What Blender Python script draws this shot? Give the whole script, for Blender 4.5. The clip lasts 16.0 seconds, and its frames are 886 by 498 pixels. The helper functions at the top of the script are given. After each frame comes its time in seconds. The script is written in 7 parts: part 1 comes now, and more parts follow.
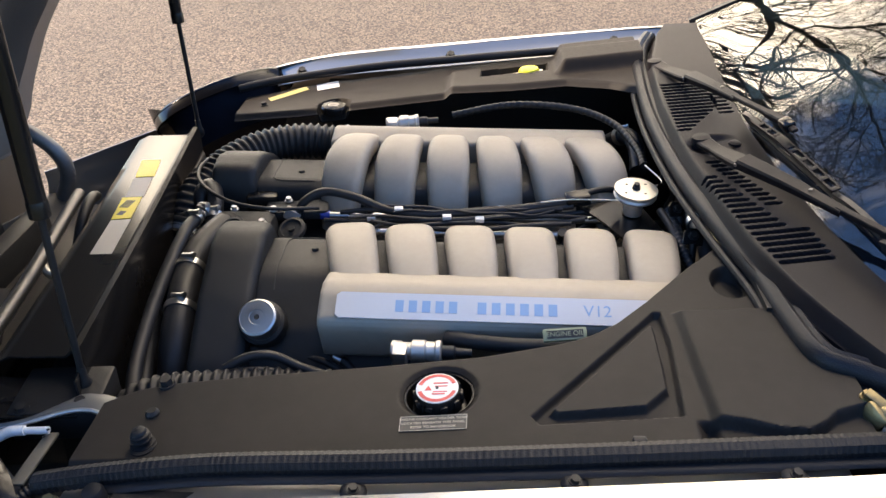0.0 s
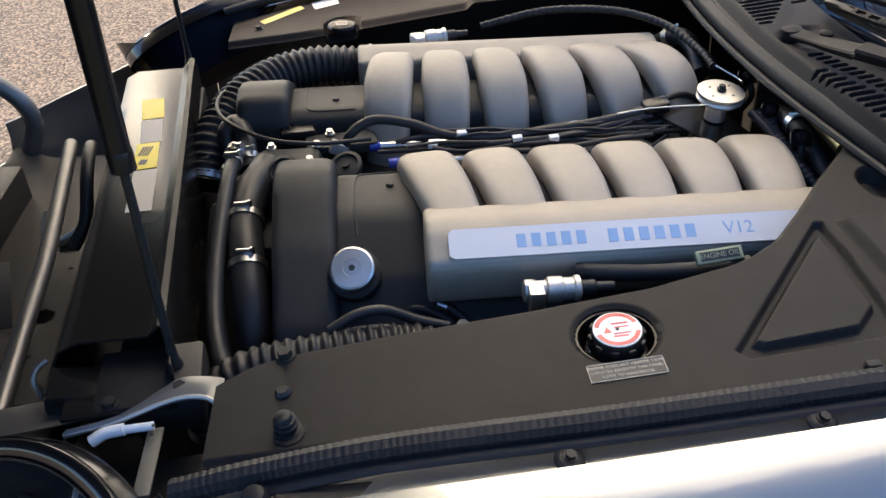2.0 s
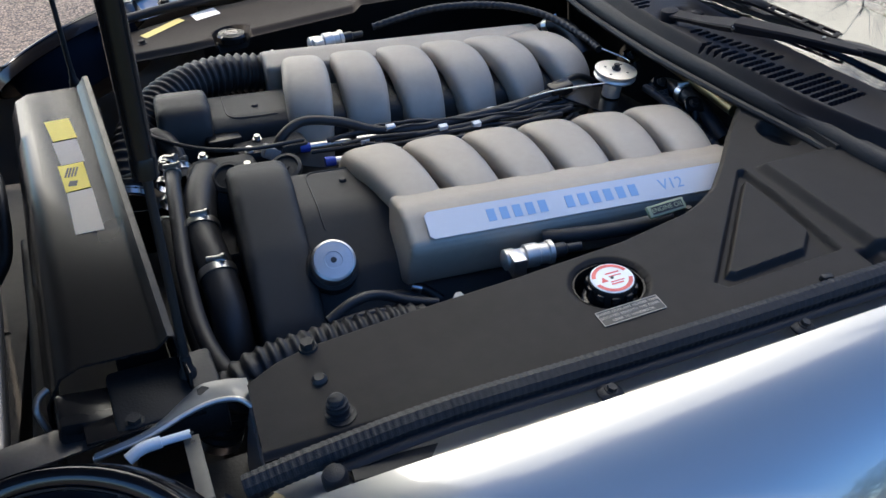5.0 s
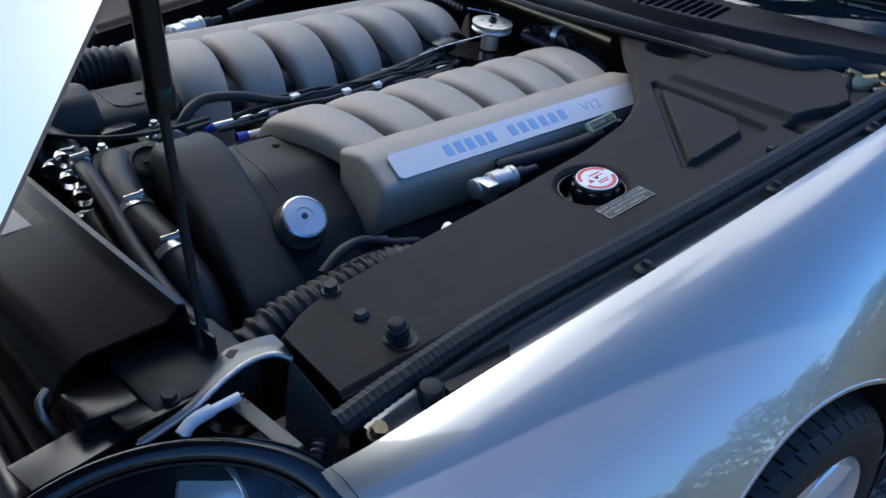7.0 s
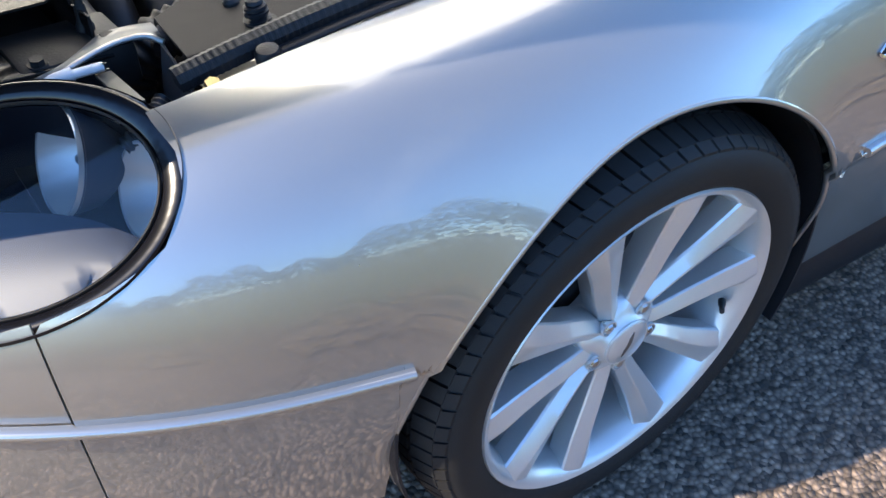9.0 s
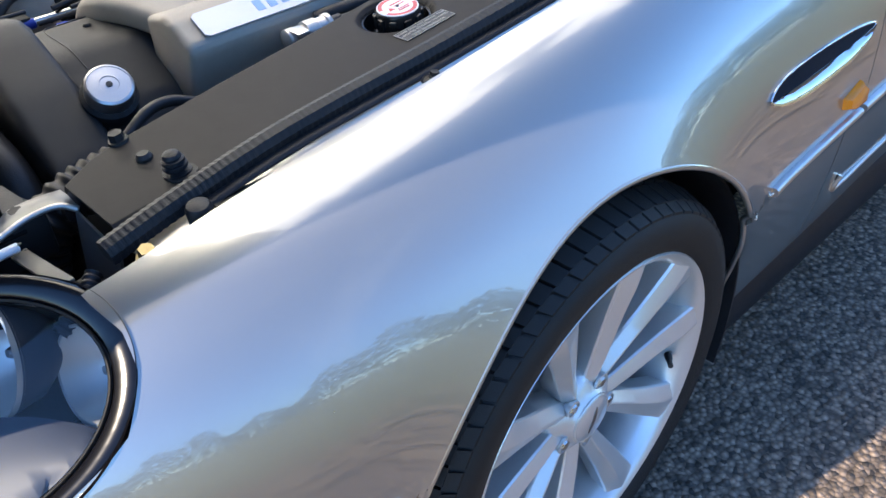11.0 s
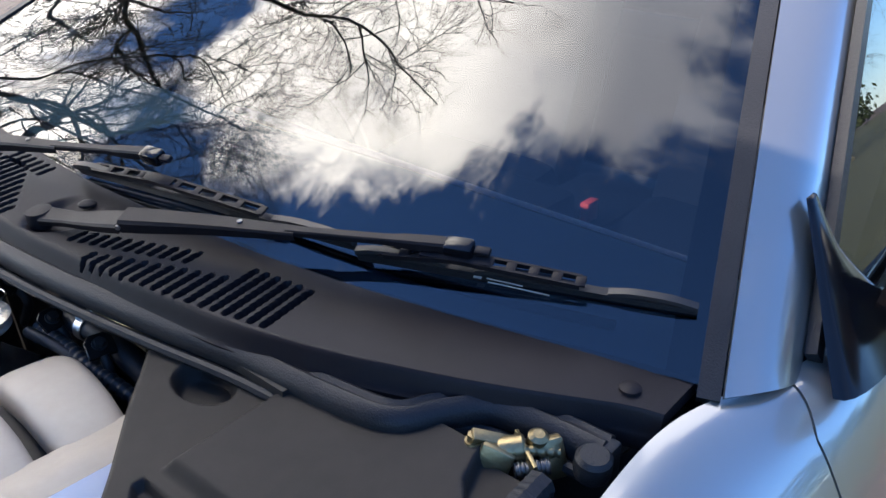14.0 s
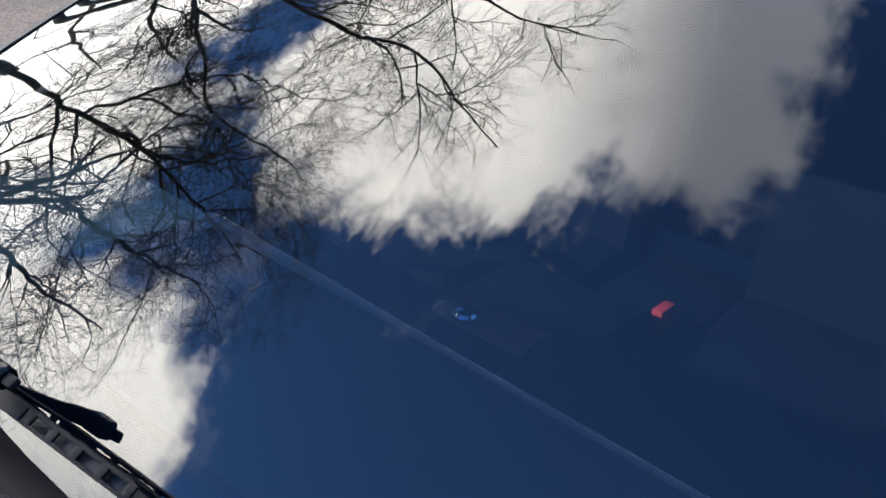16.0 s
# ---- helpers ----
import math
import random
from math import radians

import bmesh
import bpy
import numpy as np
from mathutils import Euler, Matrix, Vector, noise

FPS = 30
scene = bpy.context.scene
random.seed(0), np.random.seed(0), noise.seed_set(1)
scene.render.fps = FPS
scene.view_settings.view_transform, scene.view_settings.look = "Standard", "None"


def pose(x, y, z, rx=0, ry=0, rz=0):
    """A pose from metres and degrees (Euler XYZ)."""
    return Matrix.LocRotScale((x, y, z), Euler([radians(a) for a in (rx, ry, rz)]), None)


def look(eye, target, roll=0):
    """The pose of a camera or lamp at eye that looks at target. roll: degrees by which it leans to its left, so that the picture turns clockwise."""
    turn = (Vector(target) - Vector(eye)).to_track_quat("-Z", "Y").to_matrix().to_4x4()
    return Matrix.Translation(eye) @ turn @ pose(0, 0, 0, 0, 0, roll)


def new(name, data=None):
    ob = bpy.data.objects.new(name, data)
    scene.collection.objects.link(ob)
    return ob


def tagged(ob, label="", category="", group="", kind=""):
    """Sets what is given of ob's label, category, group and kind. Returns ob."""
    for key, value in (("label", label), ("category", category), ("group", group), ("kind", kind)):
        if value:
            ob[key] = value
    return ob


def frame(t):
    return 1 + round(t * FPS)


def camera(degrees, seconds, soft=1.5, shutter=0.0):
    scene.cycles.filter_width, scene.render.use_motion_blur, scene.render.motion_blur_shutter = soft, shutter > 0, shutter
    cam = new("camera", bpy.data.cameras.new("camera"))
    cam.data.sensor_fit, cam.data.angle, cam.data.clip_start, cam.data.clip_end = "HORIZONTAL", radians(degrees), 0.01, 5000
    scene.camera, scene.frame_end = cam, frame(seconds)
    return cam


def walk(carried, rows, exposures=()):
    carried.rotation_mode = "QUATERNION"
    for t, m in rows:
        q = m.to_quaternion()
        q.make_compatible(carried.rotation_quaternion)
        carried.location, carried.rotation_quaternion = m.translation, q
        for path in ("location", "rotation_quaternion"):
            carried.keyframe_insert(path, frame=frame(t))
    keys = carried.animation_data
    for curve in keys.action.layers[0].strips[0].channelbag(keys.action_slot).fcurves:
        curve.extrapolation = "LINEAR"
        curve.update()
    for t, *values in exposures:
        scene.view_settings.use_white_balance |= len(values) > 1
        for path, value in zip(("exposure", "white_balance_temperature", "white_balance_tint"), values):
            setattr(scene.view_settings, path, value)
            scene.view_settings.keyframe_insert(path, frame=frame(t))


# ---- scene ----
cam = camera(55.8, 16.0)
PATH = [
    (0, (0.107, -1.347, 1.465), (-0.001, 0.37, 0.445), -0.3),
    (0.5, (0.117, -1.295, 1.419), (0.03, 0.405, 0.369), 0.6),
    (1, (0.056, -1.27, 1.408), (0.007, 0.413, 0.327), 0.6),
    (1.5, (-0.094, -1.256, 1.404), (-0.047, 0.401, 0.285), -0.7),
    (2, (-0.188, -1.215, 1.391), (-0.064, 0.405, 0.225), -0.9),
    (2.5, (-0.227, -1.143, 1.387), (-0.108, 0.469, 0.209), -2.0),
    (3, (-0.338, -1.118, 1.372), (-0.119, 0.474, 0.181), -2.7),
    (3.5, (-0.462, -1.138, 1.382), (-0.139, 0.426, 0.178), -1.5),
    (4, (-0.462, -1.195, 1.397), (-0.086, 0.375, 0.216), 0.2),
    (4.5, (-0.414, -1.233, 1.395), (0.043, 0.329, 0.233), 1.0),
    (4.7, (-0.41, -1.244, 1.394), (0.086, 0.31, 0.237), 1.1),
    (6.8, (-0.684, -1.124, 1.291), (0.388, 0.219, 0.267), 2.3),
    (7, (-0.693, -1.157, 1.268), (0.386, 0.153, 0.208), 2.1),
    (7.5, (-0.639, -1.268, 1.209), (0.37, -0.016, 0.021), 2.6),
    (8, (-0.593, -1.368, 1.164), (0.314, -0.074, -0.062), 1.4),
    (8.5, (-0.578, -1.396, 1.133), (0.258, -0.101, -0.14), 0.6),
    (8.7, (-0.573, -1.398, 1.12), (0.246, -0.109, -0.172), 0.4),
    (10.8, (-0.588, -1.345, 1.132), (0.401, -0.138, -0.119), -2.3),
    (11, (-0.589, -1.33, 1.158), (0.477, -0.118, -0.024), -4.2),
    (11.5, (-0.5, -1.271, 1.262), (0.744, -0.113, 0.206), -5.2),
    (12, (-0.335, -1.194, 1.237), (0.964, -0.085, 0.196), -3.3),
    (12.5, (-0.22, -1.091, 1.278), (1.165, -0.087, 0.241), -2.7),
    (13, (-0.103, -1.04, 1.304), (1.307, -0.048, 0.29), -1.5),
    (13.5, (0.01, -1.019, 1.294), (1.396, 0.09, 0.374), 0.5),
    (14, (0.097, -0.947, 1.299), (1.447, 0.23, 0.41), 0.4),
    (14.5, (0.207, -0.841, 1.296), (1.552, 0.354, 0.422), 0.4),
    (15, (0.281, -0.763, 1.305), (1.61, 0.45, 0.431), 0.5),
    (15.5, (0.366, -0.693, 1.297), (1.669, 0.557, 0.437), -0.4),
    (16, (0.457, -0.723, 1.339), (1.675, 0.577, 0.43), -1.4),
]
walk(cam, [(t, look(eye, target, roll)) for t, eye, target, roll in PATH], [(0, 1.60, 7500, 15), (2, 1.58, 7300, 14), (2.6, 1.63, 7100, 14), (3, 1.88, 7100, 14), (3.5, 1.75, 6900, 13), (4, 1.50, 6700, 12), (4.7, 1.35, 6300, 11), (6.8, 1.00, 5500, 10), (7.5, 1.50, 6100, 11), (8.5, 1.95, 6600, 11), (11, 1.85, 6600, 11), (12, 1.68, 6400, 10), (12.5, 1.75, 6400, 11), (13, 1.68, 6500, 13), (13.5, 1.58, 6300, 14), (14.5, 1.66, 5900, 15), (15.5, 1.38, 5900, 14), (16, 1.22, 5900, 13)])

# ---- light and sky ----
SUN_AZ, SUN_EL = radians(168), radians(34)
sun_dir = Vector((math.cos(SUN_AZ) * math.cos(SUN_EL), math.sin(SUN_AZ) * math.cos(SUN_EL), math.sin(SUN_EL)))
world = bpy.data.worlds.new("sky")
scene.world = world
world.use_nodes = True
wn, wl = world.node_tree.nodes, world.node_tree.links
wn.clear()
sky = wn.new("ShaderNodeTexSky")
sky.sky_type, sky.sun_disc = "NISHITA", False
sky.air_density, sky.dust_density, sky.ozone_density = 1.0, 0.0, 7.0
sky.sun_elevation, sky.sun_rotation = SUN_EL, math.pi / 2 - SUN_AZ
geo = wn.new("ShaderNodeTexCoord")
sep = wn.new("ShaderNodeSeparateXYZ")
wl.new(geo.outputs["Generated"], sep.inputs[0])
def sky_noise(scale, detail, rough, shift, warp=0.0):
    at = wn.new("ShaderNodeVectorMath")
    at.inputs[1].default_value = shift
    wl.new(geo.outputs["Generated"], at.inputs[0])
    cl = wn.new("ShaderNodeTexNoise")
    cl.inputs["Scale"].default_value, cl.inputs["Detail"].default_value, cl.inputs["Roughness"].default_value = scale, detail, rough
    cl.inputs["Distortion"].default_value = warp
    wl.new(at.outputs[0], cl.inputs["Vector"])
    return cl.outputs["Fac"]


def sky_math(op, a, b):
    k = wn.new("ShaderNodeMath")
    k.operation = op
    for q, socket in zip((a, b), k.inputs):
        if isinstance(q, (int, float)):
            socket.default_value = q
        else:
            wl.new(q, socket)
    return k.outputs[0]


def sky_range(value, a, b, c=0.0, d=1.0, soft=False):
    k = wn.new("ShaderNodeMapRange")
    k.interpolation_type = "SMOOTHSTEP" if soft else "LINEAR"
    for name, q in (("From Min", a), ("From Max", b), ("To Min", c), ("To Max", d)):
        k.inputs[name].default_value = q
    wl.new(value, k.inputs["Value"])
    return k.outputs["Result"]


def toward(way):
    k = wn.new("ShaderNodeVectorMath")
    k.operation = "DOT_PRODUCT"
    k.inputs[1].default_value = Vector(way).normalized()
    wl.new(geo.outputs["Generated"], k.inputs[0])
    return k.outputs["Value"]


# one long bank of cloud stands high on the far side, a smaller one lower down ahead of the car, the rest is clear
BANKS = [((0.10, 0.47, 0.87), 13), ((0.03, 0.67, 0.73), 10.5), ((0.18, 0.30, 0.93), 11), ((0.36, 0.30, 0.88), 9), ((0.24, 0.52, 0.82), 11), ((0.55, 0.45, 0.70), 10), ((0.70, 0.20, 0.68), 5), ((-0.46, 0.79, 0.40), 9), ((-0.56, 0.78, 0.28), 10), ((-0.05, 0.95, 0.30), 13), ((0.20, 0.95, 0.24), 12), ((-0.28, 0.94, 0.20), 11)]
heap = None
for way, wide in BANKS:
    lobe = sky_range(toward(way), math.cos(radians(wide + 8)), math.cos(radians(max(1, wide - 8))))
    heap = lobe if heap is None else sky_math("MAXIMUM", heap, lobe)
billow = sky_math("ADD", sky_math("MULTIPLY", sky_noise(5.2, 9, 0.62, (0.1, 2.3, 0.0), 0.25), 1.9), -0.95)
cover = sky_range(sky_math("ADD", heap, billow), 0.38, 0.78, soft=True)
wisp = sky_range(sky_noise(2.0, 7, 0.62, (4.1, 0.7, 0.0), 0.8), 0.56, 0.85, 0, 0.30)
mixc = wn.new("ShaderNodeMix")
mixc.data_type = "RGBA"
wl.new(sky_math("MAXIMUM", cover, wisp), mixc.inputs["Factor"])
deep = wn.new("ShaderNodeMix")
deep.data_type, deep.blend_type = "RGBA", "MULTIPLY"
deep.inputs["Factor"].default_value = 1.0
deep.inputs["B"].default_value = (0.82, 0.92, 1.0, 1)
wl.new(sky.outputs[0], deep.inputs["A"])
wl.new(deep.outputs["Result"], mixc.inputs["A"])
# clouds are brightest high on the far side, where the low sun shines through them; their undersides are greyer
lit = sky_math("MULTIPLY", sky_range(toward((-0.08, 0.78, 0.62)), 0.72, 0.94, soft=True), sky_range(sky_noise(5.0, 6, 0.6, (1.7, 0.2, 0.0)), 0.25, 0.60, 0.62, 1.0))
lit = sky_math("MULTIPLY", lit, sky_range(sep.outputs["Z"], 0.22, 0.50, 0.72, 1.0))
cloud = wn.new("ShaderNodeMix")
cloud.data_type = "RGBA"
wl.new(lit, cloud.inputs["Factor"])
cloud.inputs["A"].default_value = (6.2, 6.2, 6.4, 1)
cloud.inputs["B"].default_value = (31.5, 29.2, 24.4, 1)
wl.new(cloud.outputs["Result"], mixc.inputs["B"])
bg = wn.new("ShaderNodeBackground")
bg.inputs["Strength"].default_value = 0.15
out = wn.new("ShaderNodeOutputWorld")
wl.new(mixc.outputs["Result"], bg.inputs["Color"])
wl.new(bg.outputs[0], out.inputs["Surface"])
sun = new("sun", bpy.data.lights.new("sun", "SUN"))
sun.data.energy, sun.data.angle, sun.data.color = 3.2, radians(0.6), (1.0, 0.87, 0.70)
sun.matrix_world = look(sun_dir * 50, (0, 0, 0))


# ---- materials ----
def mat(name, colour, rough=0.5, metal=0.0, vary=0.25, scale=40.0, bump=0.0, bump_scale=200.0, coat=0.0, rough_vary=0.1, spec=0.5, dust=None, dust_amount=0.0, dust_scale=6.0):
    m = bpy.data.materials.new(name)
    m.use_nodes = True
    n, l = m.node_tree.nodes, m.node_tree.links
    b = n["Principled BSDF"]
    tc = n.new("ShaderNodeTexCoord")
    big, fine = n.new("ShaderNodeTexNoise"), n.new("ShaderNodeTexNoise")
    big.inputs["Scale"].default_value, big.inputs["Detail"].default_value = scale * 0.2, 5
    fine.inputs["Scale"].default_value, fine.inputs["Detail"].default_value = scale * 4, 4
    for t in (big, fine):
        l.new(tc.outputs["Object"], t.inputs["Vector"])
    add = n.new("ShaderNodeMath")
    add.operation = "ADD"
    l.new(big.outputs["Fac"], add.inputs[0])
    l.new(fine.outputs["Fac"], add.inputs[1])
    half = n.new("ShaderNodeMath")
    half.operation = "MULTIPLY"
    half.inputs[1].default_value = 0.5
    l.new(add.outputs[0], half.inputs[0])
    mix = n.new("ShaderNodeMix")
    mix.data_type = "RGBA"
    l.new(half.outputs[0], mix.inputs["Factor"])
    mix.inputs["A"].default_value = (*[c * (1 - vary) for c in colour], 1)
    mix.inputs["B"].default_value = (*[min(1, c * (1 + vary)) for c in colour], 1)
    col = mix.outputs["Result"]
    if dust:
        dn = n.new("ShaderNodeTexNoise")
        dn.inputs["Scale"].default_value, dn.inputs["Detail"].default_value, dn.inputs["Roughness"].default_value = dust_scale, 8, 0.65
        l.new(tc.outputs["Object"], dn.inputs["Vector"])
        dr = n.new("ShaderNodeMapRange")
        dr.inputs["From Min"].default_value, dr.inputs["From Max"].default_value = 0.35, 0.75
        dr.inputs["To Max"].default_value = dust_amount
        l.new(dn.outputs["Fac"], dr.inputs["Value"])
        dm = n.new("ShaderNodeMix")
        dm.data_type = "RGBA"
        l.new(dr.outputs["Result"], dm.inputs["Factor"])
        l.new(col, dm.inputs["A"])
        dm.inputs["B"].default_value = (*dust, 1)
        col = dm.outputs["Result"]
    l.new(col, b.inputs["Base Color"])
    rr = n.new("ShaderNodeMapRange")
    rr.inputs["To Min"].default_value, rr.inputs["To Max"].default_value = max(0.01, rough - rough_vary), min(1, rough + rough_vary)
    l.new(big.outputs["Fac"], rr.inputs["Value"])
    l.new(rr.outputs["Result"], b.inputs["Roughness"])
    b.inputs["Metallic"].default_value, b.inputs["Coat Weight"].default_value = metal, coat
    b.inputs["Coat Roughness"].default_value, b.inputs["Specular IOR Level"].default_value, b.inputs["Coat IOR"].default_value = 0.02, spec, 1.6
    if bump:
        bn, bt = n.new("ShaderNodeBump"), n.new("ShaderNodeTexNoise")
        bt.inputs["Scale"].default_value, bt.inputs["Detail"].default_value = bump_scale, 5
        l.new(tc.outputs["Object"], bt.inputs["Vector"])
        l.new(bt.outputs["Fac"], bn.inputs["Height"])
        bn.inputs["Strength"].default_value, bn.inputs["Distance"].default_value = bump, 0.002
        l.new(bn.outputs["Normal"], b.inputs["Normal"])
    return m


PAINT = mat("silver_paint", (0.315, 0.310, 0.292), 0.28, 0.70, 0.02, 60, coat=1.0, rough_vary=0.01)
PAINT.node_tree.nodes["Principled BSDF"].inputs["Coat IOR"].default_value = 1.85
# inner faces of the same silver, the shade there put into a darker colour
PAINT_SHADED = mat("silver_paint_inner", (0.17, 0.17, 0.165), 0.42, 0.5, 0.2, 30, coat=0.15, rough_vary=0.08)
PLASTIC = mat("black_plastic", (0.0205, 0.0177, 0.0156), 0.56, 0, 0.3, 12, 0.15, 900, rough_vary=0.06, spec=0.13, dust=(0.08, 0.069, 0.057), dust_amount=0.10)
COWL = mat("cowl_plastic", (0.0098, 0.0082, 0.0096), 0.46, 0, 0.3, 14, 0.12, 700, spec=0.14, dust=(0.05, 0.041, 0.042), dust_amount=0.09)
GLOSSBLACK = mat("gloss_black", (0.010, 0.009, 0.0085), 0.24, 0, 0.3, 20, coat=0.05, spec=0.25, dust=(0.08, 0.066, 0.053), dust_amount=0.04)
RUBBER = mat("rubber", (0.013, 0.0135, 0.0155), 0.42, 0, 0.35, 60, 0.3, 500, spec=0.22, dust=(0.07, 0.064, 0.058), dust_amount=0.10)
TYRE = mat("tyre_rubber", (0.012, 0.012, 0.012), 0.6, 0, 0.3, 60, 0.3, 800, spec=0.3, dust=(0.03, 0.027, 0.024), dust_amount=0.2)
HOSE = mat("hose_rubber", (0.014, 0.014, 0.0155), 0.45, 0, 0.3, 60, 0.15, 500, spec=0.35, dust=(0.075, 0.068, 0.06), dust_amount=0.2)
DARK = mat("dark_metal", (0.014, 0.014, 0.0145), 0.5, 0.1, 0.4, 30, 0.2, 300, spec=0.35, dust=(0.05, 0.043, 0.036), dust_amount=0.25)
CAMCOVER = mat("cam_cover_paint", (0.016, 0.0165, 0.0175), 0.5, 0.0, 0.2, 40, 0.35, 1500, spec=0.3, dust=(0.09, 0.08, 0.068), dust_amount=0.2)
ALLOY = mat("manifold_paint", (0.35, 0.305, 0.248), 0.52, 0.08, 0.14, 26, 0.2, 1200, rough_vary=0.08, dust=(0.25, 0.21, 0.16), dust_amount=0.4, dust_scale=11)
DULLSTEEL = mat("dull_steel", (0.20, 0.19, 0.18), 0.42, 0.9, 0.25, 60, 0.1, 300)
STEEL = mat("steel", (0.55, 0.54, 0.52), 0.30, 1.0, 0.2, 60, 0.1, 300)
# the warm glint of sun on the dash bead is put into this colour
PIPING = mat("pale_piping", (0.92, 0.66, 0.52), 0.25, 0, 0.15, 60, 0.1, 900)
BRUSHED = mat("brushed_steel", (0.62, 0.61, 0.6), 0.36, 1.0, 0.12, 80, 0.15, 600)
CHROME = mat("chrome", (0.85, 0.85, 0.85), 0.06, 1.0, 0.05, 20, rough_vary=0.03)
WHEELPAINT = mat("wheel_silver", (0.66, 0.66, 0.64), 0.34, 0.6, 0.06, 60, coat=0.5, rough_vary=0.04)
PLAQUE = mat("plaque_silver", (0.62, 0.62, 0.63), 0.34, 0.2, 0.04, 60, coat=0.5)
PLAQUE_INK = mat("plaque_lettering", (0.25, 0.40, 0.60), 0.34, 0.1, 0.1, 60)
YELLOW = mat("yellow_sticker", (0.78, 0.62, 0.04), 0.45, 0, 0.12, 60, dust=(0.35, 0.3, 0.1), dust_amount=0.25)
FADED = mat("faded_label", (0.50, 0.43, 0.16), 0.5, 0, 0.2, 60)
STICKER = mat("grey_sticker", (0.33, 0.31, 0.29), 0.5, 0, 0.2, 60)
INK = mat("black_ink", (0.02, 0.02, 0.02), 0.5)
WHITE = mat("white_label", (0.78, 0.76, 0.73), 0.4, 0, 0.08, 60)
RED = mat("red_print", (0.62, 0.07, 0.06), 0.4, 0, 0.12, 60)
TEXTGREY = mat("pale_print", (0.42, 0.38, 0.32), 0.5, 0, 0.1, 60)
CREAM = mat("cream_plastic", (0.72, 0.67, 0.52), 0.45, 0, 0.12, 30)
CAPYELLOW = mat("yellow_cap", (0.72, 0.68, 0.03), 0.4, 0, 0.1, 30)
BRASS = mat("passivated_brass", (0.24, 0.19, 0.10), 0.36, 0.9, 0.35, 60, 0.2, 300)
ORANGE = mat("amber_lens", (0.9, 0.25, 0.01), 0.15, 0, 0.08, 60, coat=0.6)
BLUEPLUG = mat("blue_plug", (0.02, 0.05, 0.35), 0.4)
GREENTAG = mat("green_tag", (0.28, 0.30, 0.18), 0.5)
NAVY = mat("navy_leather", (0.050, 0.094, 0.130), 0.6, 0, 0.25, 50, 0.15, 700, spec=0.3)
FROSTED = mat("frosted_reflector", (0.80, 0.77, 0.70), 0.38, 0.7, 0.15, 60, 0.1, 400)
BEZEL = mat("lamp_bezel_rubber", (0.005, 0.005, 0.0065), 0.16, 0, 0.3, 30, rough_vary=0.04, spec=0.3)
DECK = mat("lamp_deck", (0.055, 0.062, 0.082), 0.5, 0.0, 0.10, 20, rough_vary=0.05)
WOOD = mat("polished_wood", (0.15, 0.065, 0.038), 0.22, 0, 0.35, 40, 0.05, 300)
# navy darkened in its colour for the dim cabin; also plain black parts
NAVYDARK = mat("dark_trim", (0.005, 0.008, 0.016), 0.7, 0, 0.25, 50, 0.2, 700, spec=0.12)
FOAM = mat("bonnet_insulation", (0.035, 0.032, 0.03), 0.9, 0, 0.4, 60, 0.6, 300)
PALEALLOY = mat("cast_aluminium", (0.58, 0.55, 0.5), 0.42, 0.8, 0.25, 60, 0.3, 500)
BARK = mat("bark", (0.105, 0.098, 0.066), 0.9, 0, 0.4, 8, 0.5, 60)
GRASS = mat("grass", (0.080, 0.088, 0.042), 0.9, 0, 0.4, 3, 0.4, 40)
LEAF = mat("fallen_leaves", (0.15, 0.108, 0.066), 0.85, 0, 0.4, 10)
HEDGE = mat("hedge_leaves", (0.05, 0.07, 0.028), 0.8, 0, 0.4, 4)


def glass_mat(name, tint, ior=1.5):
    m = bpy.data.materials.new(name)
    m.use_nodes = True
    n, l = m.node_tree.nodes, m.node_tree.links
    n.remove(n["Principled BSDF"])
    fr, gl, tr, mx = n.new("ShaderNodeFresnel"), n.new("ShaderNodeBsdfGlossy"), n.new("ShaderNodeBsdfTransparent"), n.new("ShaderNodeMixShader")
    fr.inputs["IOR"].default_value = ior
    gl.inputs["Roughness"].default_value = 0.0
    tr.inputs["Color"].default_value = (*tint, 1)
    l.new(fr.outputs[0], mx.inputs[0])
    l.new(tr.outputs[0], mx.inputs[1])
    l.new(gl.outputs[0], mx.inputs[2])
    l.new(mx.outputs[0], n["Material Output"].inputs["Surface"])
    return m


INNERGLASS = bpy.data.materials.new("inner_glass_face")
INNERGLASS.use_nodes = True
_n, _l = INNERGLASS.node_tree.nodes, INNERGLASS.node_tree.links
_n.remove(_n["Principled BSDF"])
_l.new(_n.new("ShaderNodeBsdfTransparent").outputs[0], _n["Material Output"].inputs["Surface"])
GLASS = glass_mat("windscreen_glass", (0.26, 0.335, 0.41), 1.80)
LAMPGLASS = glass_mat("lamp_glass", (0.86, 0.88, 0.9), 1.5)
SIDEGLASS = glass_mat("side_glass", (0.25, 0.28, 0.28), 1.7)


